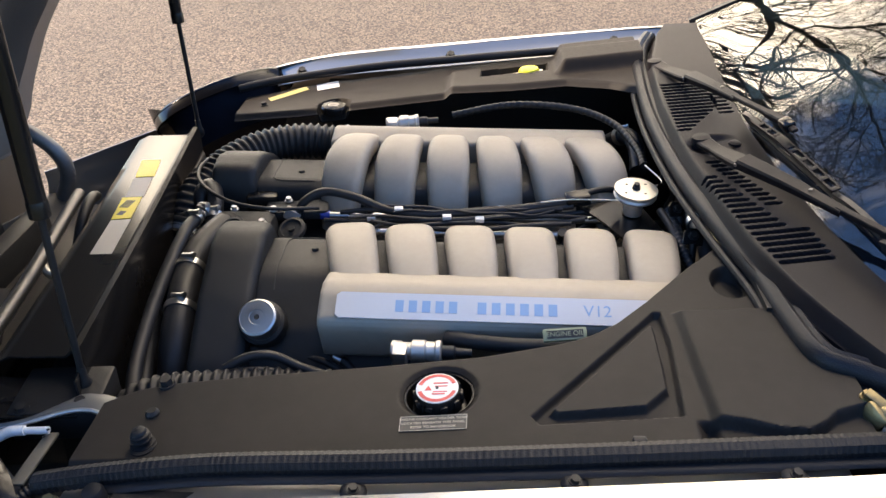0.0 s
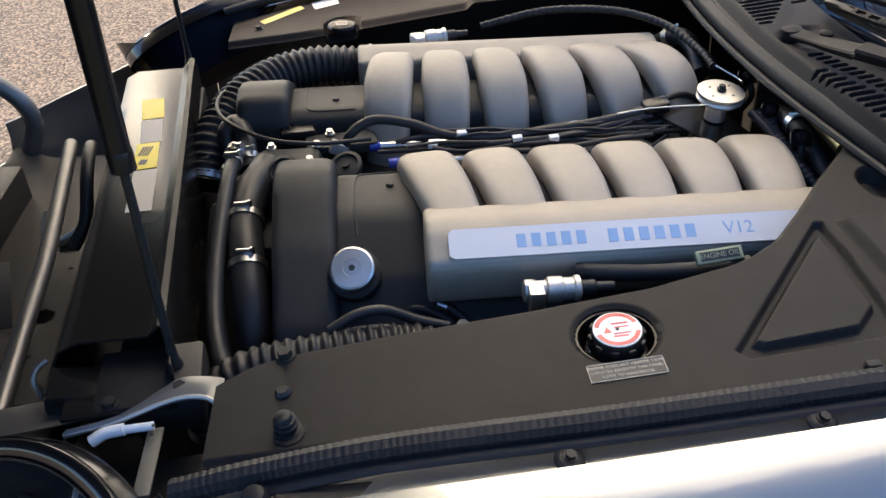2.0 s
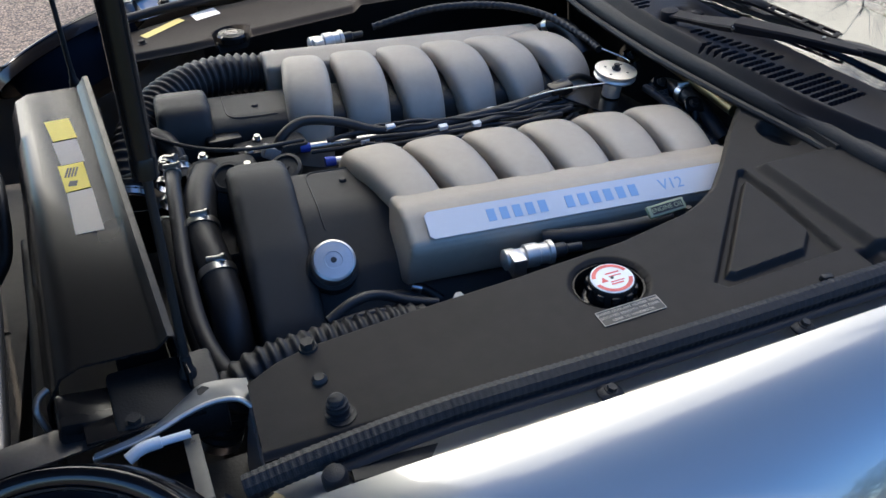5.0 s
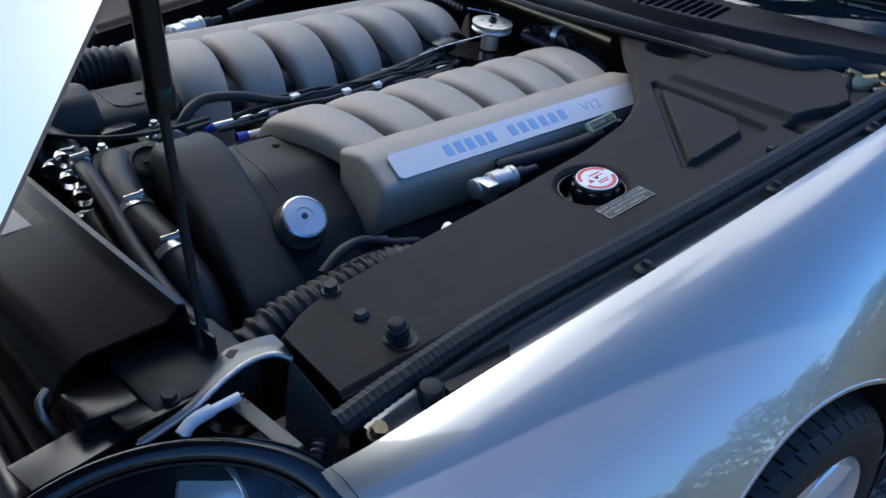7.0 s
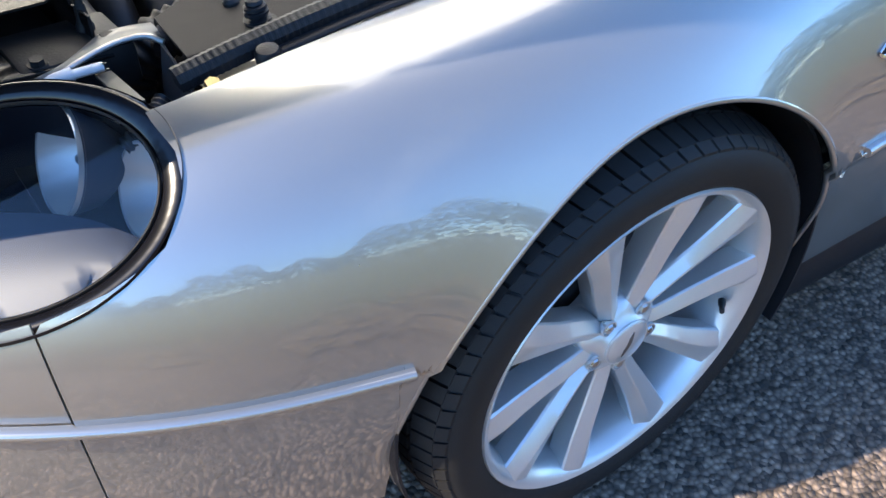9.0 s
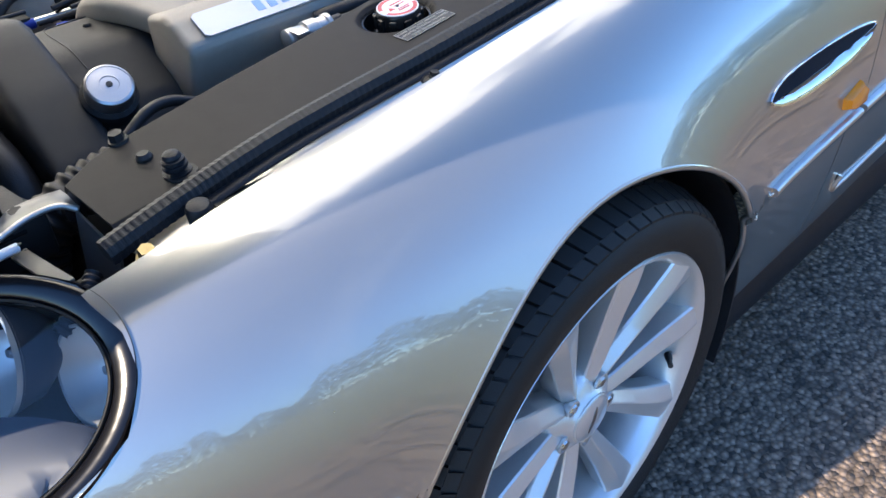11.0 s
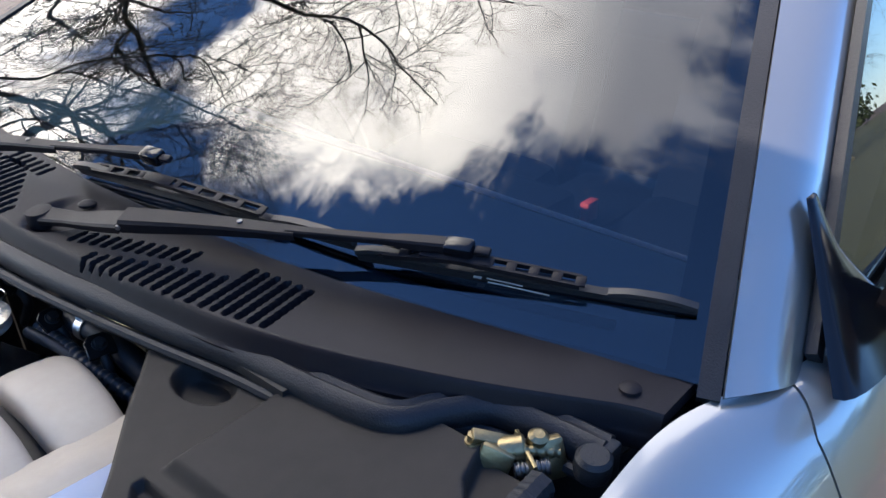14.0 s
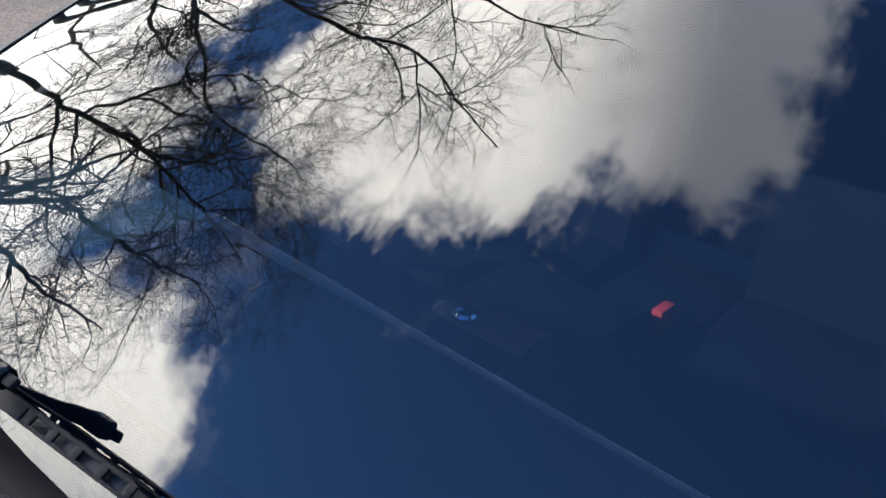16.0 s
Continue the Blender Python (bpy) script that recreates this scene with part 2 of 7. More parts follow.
def tarmac():
    m = mat("tarmac", (0.10, 0.09, 0.08), 0.8)
    n, l = m.node_tree.nodes, m.node_tree.links
    b = n["Principled BSDF"]
    tc = n.new("ShaderNodeTexCoord")
    vor, noi, mid = n.new("ShaderNodeTexVoronoi"), n.new("ShaderNodeTexNoise"), n.new("ShaderNodeTexNoise")
    vor.inputs["Scale"].default_value = 95
    noi.inputs["Scale"].default_value, noi.inputs["Detail"].default_value = 1.2, 7
    mid.inputs["Scale"].default_value, mid.inputs["Detail"].default_value = 60, 6
    for t in (vor, noi, mid):
        l.new(tc.outputs["Object"], t.inputs["Vector"])
    hsv = n.new("ShaderNodeSeparateColor")
    l.new(vor.outputs["Color"], hsv.inputs[0])
    r1 = n.new("ShaderNodeValToRGB")
    e = r1.color_ramp.elements
    e[0].position, e[0].color = 0.0, (0.044, 0.035, 0.028, 1)
    e[1].position, e[1].color = 1.0, (0.37, 0.270, 0.195, 1)
    l.new(hsv.outputs[0], r1.inputs[0])
    edge = n.new("ShaderNodeMapRange")
    edge.inputs["From Min"].default_value, edge.inputs["From Max"].default_value = 0.2, 0.75
    edge.inputs["To Min"].default_value, edge.inputs["To Max"].default_value = 1.0, 0.35
    l.new(vor.outputs["Distance"], edge.inputs["Value"])
    mul = n.new("ShaderNodeMix")
    mul.data_type, mul.blend_type = "RGBA", "MULTIPLY"
    mul.inputs["Factor"].default_value = 1.0
    l.new(r1.outputs["Color"], mul.inputs["A"])
    l.new(edge.outputs["Result"], mul.inputs["B"])
    big = n.new("ShaderNodeMix")
    big.data_type, big.blend_type = "RGBA", "MULTIPLY"
    big.inputs["Factor"].default_value = 1.0
    mr = n.new("ShaderNodeMapRange")
    mr.inputs["To Min"].default_value, mr.inputs["To Max"].default_value = 0.65, 1.35
    l.new(noi.outputs["Fac"], mr.inputs["Value"])
    l.new(mul.outputs["Result"], big.inputs["A"])
    l.new(mr.outputs["Result"], big.inputs["B"])
    l.new(big.outputs["Result"], b.inputs["Base Color"])
    inv = n.new("ShaderNodeMath")
    inv.operation = "SUBTRACT"
    inv.inputs[0].default_value = 1.0
    l.new(vor.outputs["Distance"], inv.inputs[1])
    bn = n.new("ShaderNodeBump")
    bn.inputs["Strength"].default_value, bn.inputs["Distance"].default_value = 0.9, 0.006
    l.new(inv.outputs[0], bn.inputs["Height"])
    l.new(bn.outputs["Normal"], b.inputs["Normal"])
    return m


TARMAC = tarmac()


# ---- mesh helpers ----
def smooth_mesh(me, angle=35):
    me.polygons.foreach_set("use_smooth", [True] * len(me.polygons))
    me.set_sharp_from_angle(angle=radians(angle))


def obj(name, me, material, parent=None, label="", smooth=35):
    if material:
        me.materials.append(material)
    if smooth:
        smooth_mesh(me, smooth)
    ob = new(name, me)
    if parent:
        ob.parent = parent
    if label:
        ob["label"] = label
    return ob


def part(name, bm, material, parent=None, label="", smooth=35):
    me = bpy.data.meshes.new(name)
    bm.normal_update()
    bm.to_mesh(me)
    bm.free()
    return obj(name, me, material, parent, label, smooth)


def thing(name, at, label, category, group="", kind=""):
    e = new(name)
    e.location = at
    e.empty_display_size = 0.05
    bpy.context.view_layer.update()
    return tagged(e, label, category, group, kind)


def settle(parent):
    """Parts are modelled in world places; take the parent's place out again."""
    for o in parent.children:
        o.matrix_parent_inverse = Matrix.Translation(-parent.location)


def pydata(name, verts, faces, material, parent=None, label="", smooth=35):
    me = bpy.data.meshes.new(name)
    me.from_pydata([tuple(map(float, v)) for v in verts], [], [tuple(int(i) for i in f) for f in faces])
    me.validate()
    bm = bmesh.new()
    bm.from_mesh(me)
    bmesh.ops.recalc_face_normals(bm, faces=bm.faces)
    bm.to_mesh(me)
    bm.free()
    return obj(name, me, material, parent, label, smooth)


def shell(grid, thick, keep=None, flip=False, way=None):
    """Verts and faces of a sheet (an n x m x 3 array) with thickness and closed rims; keep masks its cells."""
    g = np.asarray(grid, float)
    n, m = g.shape[:2]
    du, dv = np.gradient(g, axis=0), np.gradient(g, axis=1)
    nor = np.cross(du, dv)
    nor /= np.maximum(np.linalg.norm(nor, axis=2, keepdims=True), 1e-9)
    if flip:
        nor = -nor
    low = g - (nor if way is None else np.array(way, float)) * thick
    v = np.concatenate([g.reshape(-1, 3), low.reshape(-1, 3)])
    if keep is None:
        keep = np.ones((n - 1, m - 1), bool)
    o, f = n * m, []
    count = {}
    for i, j in zip(*np.nonzero(keep)):
        a, b, c, d = i * m + j, (i + 1) * m + j, (i + 1) * m + j + 1, i * m + j + 1
        f += [(a, b, c, d), (a + o, d + o, c + o, b + o)]
        for e in ((a, b), (b, c), (c, d), (d, a)):
            k = (min(e), max(e))
            count[k] = None if k in count else e
    f += [(e[1], e[0], e[0] + o, e[1] + o) for e in count.values() if e]
    used = np.unique(np.concatenate([np.ravel(x) for x in f]))
    remap = {int(u): k for k, u in enumerate(used)}
    return v[used], [tuple(remap[int(i)] for i in x) for x in f]


def spline(pts, n):
    """n points of a smooth line through pts."""
    p = np.asarray(pts, float)
    if len(p) == 2:
        t = np.linspace(0, 1, n)[:, None]
        return p[0] * (1 - t) + p[1] * t
    q = np.vstack([2 * p[0] - p[1], p, 2 * p[-1] - p[-2]])
    d = np.r_[0, np.cumsum(np.linalg.norm(np.diff(p, axis=0), axis=1))]
    out = []
    for s in np.linspace(0, d[-1], n):
        i = min(np.searchsorted(d, s, "right") - 1, len(p) - 2)
        t = (s - d[i]) / max(d[i + 1] - d[i], 1e-9)
        a, b, c, e = q[i], q[i + 1], q[i + 2], q[i + 3]
        out.append(0.5 * (2 * b + (c - a) * t + (2 * a - 5 * b + 4 * c - e) * t * t + (3 * b - a - 3 * c + e) * t ** 3))
    return np.array(out)


def sweep(line, section, up=(0, 0, 1), scale=None, caps=True):
    """Verts and faces of a closed section (k x 2: side, up) carried along a line."""
    line, sec = np.asarray(line, float), np.asarray(section, float)
    tan = np.gradient(line, axis=0)
    tan /= np.linalg.norm(tan, axis=1, keepdims=True)
    v, k = [], len(sec)
    u = np.asarray(up, float)
    for i, (p, t) in enumerate(zip(line, tan)):
        s = np.cross(t, u)
        if np.linalg.norm(s) < 1e-4:
            s = np.cross(t, (0.3, 0.9, 0.1))
        s /= np.linalg.norm(s)
        w = np.cross(s, t)
        u = w if up == "carry" else u
        f = 1 if scale is None else scale[i]
        v += [p + f * (a * s + b * w) for a, b in sec]
    faces = [(i * k + j, i * k + (j + 1) % k, (i + 1) * k + (j + 1) % k, (i + 1) * k + j) for i in range(len(line) - 1) for j in range(k)]
    if caps:
        faces += [tuple(range(k))[::-1], tuple(range((len(line) - 1) * k, len(line) * k))]
    return v, faces


def ring(r, k=12, ry=None):
    return [(r * math.cos(2 * math.pi * i / k), (ry or r) * math.sin(2 * math.pi * i / k)) for i in range(k)]


def tube(name, pts, r, material, parent=None, label="", n=None, k=10, up=(0.13, 0.21, 0.97), ribs=0, rib=0.12):
    n = n or max(8, 6 * len(pts))
    if ribs:
        n = ribs * 6
    line = spline(pts, n)
    sc = None
    if ribs:
        sc = [1 + rib * math.cos(2 * math.pi * i / 6) for i in range(n)]
    v, f = sweep(line, ring(r, k), up, sc)
    return pydata(name, v, f, material, parent, label, 60 if not ribs else 80)


def lathe(name, profile, m, material, parent=None, label="", k=32, smooth=35, ends="both"):
    """profile: (radius, height) along the local z axis, placed by the pose m. ends: both, first, none, or ring to close the profile on itself."""
    v, f = [], []
    for r, z in profile:
        v += [m @ Vector((r * math.cos(2 * math.pi * i / k), r * math.sin(2 * math.pi * i / k), z)) for i in range(k)]
    for a in range(len(profile) - 1):
        f += [(a * k + i, a * k + (i + 1) % k, (a + 1) * k + (i + 1) % k, (a + 1) * k + i) for i in range(k)]
    if ends == "ring":
        a = len(profile) - 1
        f += [(a * k + i, a * k + (i + 1) % k, (i + 1) % k, i) for i in range(k)]
    if ends in ("both", "first"):
        f.append(tuple(range(k))[::-1])
    if ends == "both":
        f.append(tuple(range((len(profile) - 1) * k, len(profile) * k)))
    return pydata(name, v, f, material, parent, label, smooth)


def axis(at, way, spin=0):
    """A pose at a place whose z axis goes that way."""
    return Matrix.Translation(at) @ Vector(way).to_track_quat("Z", "Y").to_matrix().to_4x4() @ pose(0, 0, 0, 0, 0, spin)


def along(at, d, up):
    """A pose at a place with x along d and z near up."""
    x = Vector(d).normalized()
    y = Vector(up).cross(x).normalized()
    m = Matrix((x, y, x.cross(y))).transposed().to_4x4()
    m.translation = at
    return m


def box_bm(size, m, bevel=0.004, seg=2):
    bm = bmesh.new()
    bmesh.ops.create_cube(bm, size=1)
    bmesh.ops.scale(bm, vec=size, verts=bm.verts)
    if bevel:
        bmesh.ops.bevel(bm, geom=bm.edges[:], offset=min(bevel, min(size) * 0.45), segments=seg, affect="EDGES", profile=0.5)
    bmesh.ops.transform(bm, matrix=m, verts=bm.verts)
    return bm


def box(name, size, m, material, parent=None, label="", bevel=0.004):
    return part(name, box_bm(size, m, bevel), material, parent, label)


def prism(name, poly, way, m, material, parent=None, label="", bevel=0.004, seg=3):
    """A polygon (x, y of the pose m) drawn out along its z axis from way[0] to way[1]."""
    bm = bmesh.new()
    lo = [bm.verts.new((x, y, way[0])) for x, y in poly]
    hi = [bm.verts.new((x, y, way[1])) for x, y in poly]
    bm.faces.new(lo[::-1])
    bm.faces.new(hi)
    k = len(poly)
    for i in range(k):
        bm.faces.new((lo[i], lo[(i + 1) % k], hi[(i + 1) % k], hi[i]))
    bmesh.ops.recalc_face_normals(bm, faces=bm.faces)
    if bevel:
        bmesh.ops.bevel(bm, geom=bm.edges[:], offset=bevel, segments=seg, affect="EDGES", profile=0.6)
    bmesh.ops.transform(bm, matrix=m, verts=bm.verts)
    return part(name, bm, material, parent, label)


def lettering(name, text, size, m, material, parent=None, label="", align="CENTER"):
    cu = bpy.data.curves.new(name, "FONT")
    cu.body, cu.size, cu.align_x, cu.align_y, cu.extrude = text, size, align, "CENTER", 0.0002
    ob = new(name, cu)
    bpy.context.view_layer.update()
    me = bpy.data.meshes.new_from_object(ob.evaluated_get(bpy.context.evaluated_depsgraph_get()))
    bpy.data.objects.remove(ob)
    me.transform(m)
    me.materials.clear()
    return obj(name, me, material, parent, label, 0)


def outer_gloss(ob, way):
    """Only the outer face of a pane mirrors; its inner face and rim are clear."""
    ob.data.materials.append(INNERGLASS)
    for p in ob.data.polygons:
        p.material_index = 0 if p.normal.dot(Vector(way)) > 0.05 else 1
    return ob


def interp(x, xs, ys):
    return np.interp(x, xs, ys)


def sstep(a, b, x):
    t = np.clip((np.asarray(x, float) - a) / (b - a), 0, 1)
    return t * t * (3 - 2 * t)


def bolt(name, at, way, r, material, parent=None, label="", h=0.008):
    """A hexagon-headed bolt on its washer."""
    m = axis(at, way)
    bm = bmesh.new()
    for rad, k, z0, z1 in ((r * 1.35, 16, 0, h * 0.25), (r, 6, h * 0.25, h)):
        ms = m @ Matrix.Translation((0, 0, (z0 + z1) / 2))
        bmesh.ops.create_cone(bm, cap_ends=True, segments=k, radius1=rad, radius2=rad * 0.95, depth=z1 - z0, matrix=ms)
    return part(name, bm, material, parent, label)


# ---- ground and surroundings ----
def ground_sheet():
    r = [0, 3, 8, 20, 60, 250, 1500, 4000]
    v, f, k = [(0, 0, 0)], [], 32
    for d in r[1:]:
        v += [(d * math.cos(2 * math.pi * i / k), d * math.sin(2 * math.pi * i / k), 0) for i in range(k)]
    f += [(0, 1 + i, 1 + (i + 1) % k) for i in range(k)]
    for a in range(len(r) - 2):
        f += [(1 + a * k + i, 1 + (a + 1) * k + i, 1 + (a + 1) * k + (i + 1) % k, 1 + a * k + (i + 1) % k) for i in range(k)]
    return tagged(pydata("ground", v, f, TARMAC, smooth=0), "worn grey-brown tarmac with coarse stone chippings", "ground", kind="structure")


ground_sheet()


def verge():
    """Grass bank beyond the car's near side, rising to a field."""
    xs, ys = np.linspace(-60, 90, 60), np.array([-2.0, -2.3, -3.0, -5, -9, -20, -60, -140])
    g = np.zeros((len(xs), len(ys), 3))
    rng = np.random.default_rng(3)
    for i, x in enumerate(xs):
        for j, y in enumerate(ys):
            g[i, j] = x, y, -0.03 + 0.05 * min(1, (-2.0 - y) / 0.3) + 0.012 * max(0, -4 - y) + rng.normal(0, 0.012)
    v, f = shell(g, 0.05, flip=True)
    return tagged(pydata("grass_verge", v, f, GRASS), "short green grass verge and field beside the road", "grass", kind="stuff")


verge()


def scatter_leaves():
    rng = np.random.default_rng(5)
    v, f = [], []
    for _ in range(3600):
        x, y = rng.uniform(-3, 9), -1.55 - abs(rng.normal(0, 0.6))
        a, s, t = rng.uniform(0, 6.28), rng.uniform(0.03, 0.07), rng.uniform(-0.5, 0.5)
        c, d = math.cos(a) * s, math.sin(a) * s
        z = 0.02 + 0.05 * max(0, min(1, -2.0 - y)) + rng.uniform(0, 0.03)
        b = len(v)
        v += [(x - c, y - d, z), (x - 0.5 * d, y + 0.5 * c, z + 0.02 * t), (x + c, y + d, z + 0.015), (x + 0.5 * d, y - 0.5 * c, z - 0.01 * t)]
        f.append((b, b + 1, b + 2, b + 3))
    me = bpy.data.meshes.new("fallen_leaves")
    me.from_pydata(v, [], f)
    return tagged(obj("fallen_leaves", me, LEAF, smooth=0), "drift of dry brown fallen leaves along the verge", "leaves", kind="stuff")


scatter_leaves()


def hedge():
    rng = np.random.default_rng(8)
    v, f = [], []
    for _ in range(30000):
        x = rng.uniform(-40, 90)
        h = 6.0 + 2.2 * math.sin(x * 0.27) + 1.4 * math.sin(x * 0.9 + 1)
        z, y = 0.6 + abs(rng.uniform(0, 1)) ** 0.8 * h, -34 + rng.normal(0, 1.0)
        p = np.array([x, y, z])
        a, b = rng.normal(0, 0.15, 3), rng.normal(0, 0.15, 3)
        k = len(v)
        v += [p - a, p - b, p + a, p + b]
        f.append((k, k + 1, k + 2, k + 3))
    me = bpy.data.meshes.new("hedgerow")
    me.from_pydata(v, [], f)
    return tagged(obj("hedgerow", me, HEDGE, smooth=0), "dark green and brown winter hedgerow across the field", "hedge", kind="stuff")


hedge()


def bough_mesh(name, P, R, k, parent):
    """Many tapered branches in one mesh: P (count x n x 3) their lines, R (count x n) their radii."""
    P, R = np.asarray(P, float), np.asarray(R, float)
    tan = np.gradient(P, axis=1)
    tan /= np.maximum(np.linalg.norm(tan, axis=2, keepdims=True), 1e-9)
    a = np.cross(tan, (0.31, 0.22, 0.93))
    a /= np.maximum(np.linalg.norm(a, axis=2, keepdims=True), 1e-9)
    b = np.cross(a, tan)
    t = 2 * math.pi * np.arange(k) / k
    V = P[:, :, None] + R[:, :, None, None] * (np.cos(t)[:, None] * a[:, :, None] + np.sin(t)[:, None] * b[:, :, None])
    count, n = P.shape[:2]
    i = (np.arange(count)[:, None, None] * n + np.arange(n - 1)[None, :, None]) * k
    j, j2 = np.arange(k)[None, None, :], (np.arange(k)[None, None, :] + 1) % k
    F = np.stack([i + j, i + j2, i + k + j2, i + k + j], axis=3).reshape(-1, 4)
    me = bpy.data.meshes.new(name)
    me.from_pydata(V.reshape(-1, 3).tolist(), [], F.tolist())
    return obj(name, me, BARK, parent, smooth=60)


def sprout(P, R, rng, kids, length, thin, spread, n, start=0.2, droop=0.0):
    """Side shoots on a set of branches."""
    count, m = P.shape[:2]
    p = np.repeat(np.arange(count), kids)
    t = rng.uniform(start, 1.0, len(p)) * (m - 1)
    i = np.minimum(t.astype(int), m - 2)
    w = (t - i)[:, None]
    base = P[p, i] * (1 - w) + P[p, i + 1] * w
    rad = (R[p, i] * (1 - w[:, 0]) + R[p, i + 1] * w[:, 0])
    d = P[p, i + 1] - P[p, i]
    d /= np.linalg.norm(d, axis=1, keepdims=True)
    side = rng.normal(0, 1, d.shape)
    side -= (side * d).sum(1, keepdims=True) * d
    side /= np.linalg.norm(side, axis=1, keepdims=True)
    d = d * rng.uniform(0.45, 1.0, (len(p), 1)) + side * spread * rng.uniform(0.5, 1.0, (len(p), 1))
    d /= np.linalg.norm(d, axis=1, keepdims=True)
    long = length * rng.uniform(0.55, 1.25, len(p))
    Q = np.zeros((len(p), n, 3))
    Q[:, 0] = base
    for k in range(1, n):
        d = d + rng.normal(0, 0.16, d.shape) + (0, 0, -droop)
        d /= np.linalg.norm(d, axis=1, keepdims=True)
        Q[:, k] = Q[:, k - 1] + d * (long / (n - 1))[:, None]
    r0 = np.minimum(rad * 0.8, thin * rng.uniform(0.7, 1.2, len(p)))
    return Q, np.maximum(0.0022, r0[:, None] * np.linspace(1, 0.45, n))


def bare_tree(at, trunk, limbs, seed, kids=(8, 6, 6, 4), size=1.0):
    """A leafless tree: a trunk, bent limbs, and four generations of ever finer twigs."""
    rng = np.random.default_rng(seed)
    tree = thing("bare_tree", at, "tall leafless tree with spreading dark branches beside the road", "tree", "bare trees round the car")
    for line, r0, r1 in trunk:
        bough_mesh("trunk", [spline(line, 24)], [np.linspace(r0, r1, 24)], 10, tree)
    L = np.array([spline(line, 20) for line, _, _ in limbs])
    L[:, 1:-1] += rng.normal(0, 0.025 * size, L[:, 1:-1].shape)
    LR = np.array([np.linspace(r0, r1, 20) for _, r0, r1 in limbs])
    P, R, k = L, LR, 7
    for level in range(5):
        boughs = bough_mesh("limbs" if level == 0 else "twigs", P, R, k, tree)
        boughs["kind"] = "stuff"
        if level < 4:
            P, R = sprout(P, R, rng, kids[level], size * (1.7, 1.0, 0.62, 0.36)[level], size * (0.030, 0.013, 0.0068, 0.0042)[level], (0.95, 1.0, 1.0, 1.0)[level], (8, 6, 5, 4)[level], 0.12 if level == 0 else 0.2, 0.03)
            k = (5, 4, 3, 3)[level]
    settle(tree)
    return tree


def common_tree(at, height, seed):
    """Limbs rise all round the upper trunk."""
    rng = np.random.default_rng(seed)
    x, y, z = at
    top = (x + rng.normal(0, 0.4), y + rng.normal(0, 0.4), height * 0.62)
    limbs = []
    for i in range(9):
        a, h = 2.4 * i + rng.uniform(-0.3, 0.3), height * (0.22 + 0.045 * i)
        c, q = math.cos(a), math.sin(a)
        b = (x + (top[0] - x) * h / top[2], y + (top[1] - y) * h / top[2], h)
        w = height * rng.uniform(0.20, 0.32)
        limbs.append(([b, (b[0] + 0.5 * w * c, b[1] + 0.5 * w * q, h + 0.35 * w), (b[0] + w * c, b[1] + w * q, h + 0.95 * w)], 0.0065 * height, 0.02))
    return bare_tree(at, [([at, (x, y, height * 0.3), top], 0.016 * height, 0.004 * height)], limbs, seed, (7, 5, 5, 4), 1.15)


# the tree across the road: a forked trunk whose limbs reach over the car
bare_tree((2.0, 9.6, 0), [([(2.0, 9.6, 0), (1.95, 9.55, 1.2), (1.65, 9.25, 2.1), (1.19, 8.97, 2.9)], 0.19, 0.085), ([(1.95, 9.6, 0.9), (2.5, 9.7, 2.2), (3.1, 9.5, 3.6), (3.45, 9.0, 4.6)], 0.14, 0.075)], [
    ([(1.19, 8.97, 2.9), (0.31, 8.45, 4.0), (-0.07, 7.9, 4.7), (-0.8, 7.2, 5.5), (-1.2, 6.6, 5.9), (-1.7, 6.1, 6.4)], 0.050, 0.011),
    ([(0.05, 8.0, 4.5), (-0.45, 7.6, 5.3), (-0.43, 7.2, 5.9), (-0.2, 6.7, 6.7)], 0.034, 0.010),
    ([(3.0, 9.5, 3.4), (2.6, 8.8, 4.2), (1.4, 8.1, 5.0), (0.26, 7.6, 5.8), (-0.4, 6.6, 7.1)], 0.050, 0.012),
    ([(3.45, 9.0, 4.6), (2.45, 8.1, 5.8), (1.73, 6.7, 7.0), (1.6, 5.7, 7.9), (1.1, 5.0, 8.5), (0.67, 4.1, 9.1)], 0.055, 0.010),
    ([(3.45, 9.0, 4.6), (3.2, 7.5, 6.2), (2.65, 5.8, 7.7), (2.5, 4.5, 8.7), (2.6, 3.6, 9.1)], 0.046, 0.010),
    ([(0.6, 8.6, 3.7), (-0.3, 8.3, 3.9), (-1.1, 8.0, 4.1), (-2.2, 7.2, 4.7)], 0.024, 0.008),
    ([(0.3, 8.4, 4.0), (0.9, 8.3, 5.2), (0.9, 8.0, 6.4), (0.6, 7.6, 7.4)], 0.035, 0.010),
    ([(2.9, 8.6, 5.2), (3.6, 8.2, 6.4), (4.2, 7.4, 7.6), (4.6, 6.6, 8.6)], 0.045, 0.012)], 11, (9, 7, 6, 4))
common_tree((-2.5, 14.0, 0), 12.0, 37)
common_tree((4.5, 16.0, 0), 13.0, 23)
common_tree((27.0, -11.5, 0), 9.0, 5)
common_tree((38.0, -17.0, 0), 11.0, 6)

# ---- car body ----
HUB = (0.036, 0.322)
ARCH = 0.346
ARCH_Z = 0.330
REAR_HUB = 2.60
car = thing("car", (0.9, 0, 0), "pale silver grand tourer parked with its bonnet raised", "car")


def edge_y(x):
    return interp(x, [-1.0, -0.8, -0.6, -0.45, -0.2, 0.2, 0.5, 0.6, 0.65, 0.80, 0.9, 2.0, 3.3], [-0.35, -0.52, -0.66, -0.722, -0.728, -0.728, -0.724, -0.716, -0.712, -0.775, -0.785, -0.80, -0.72])


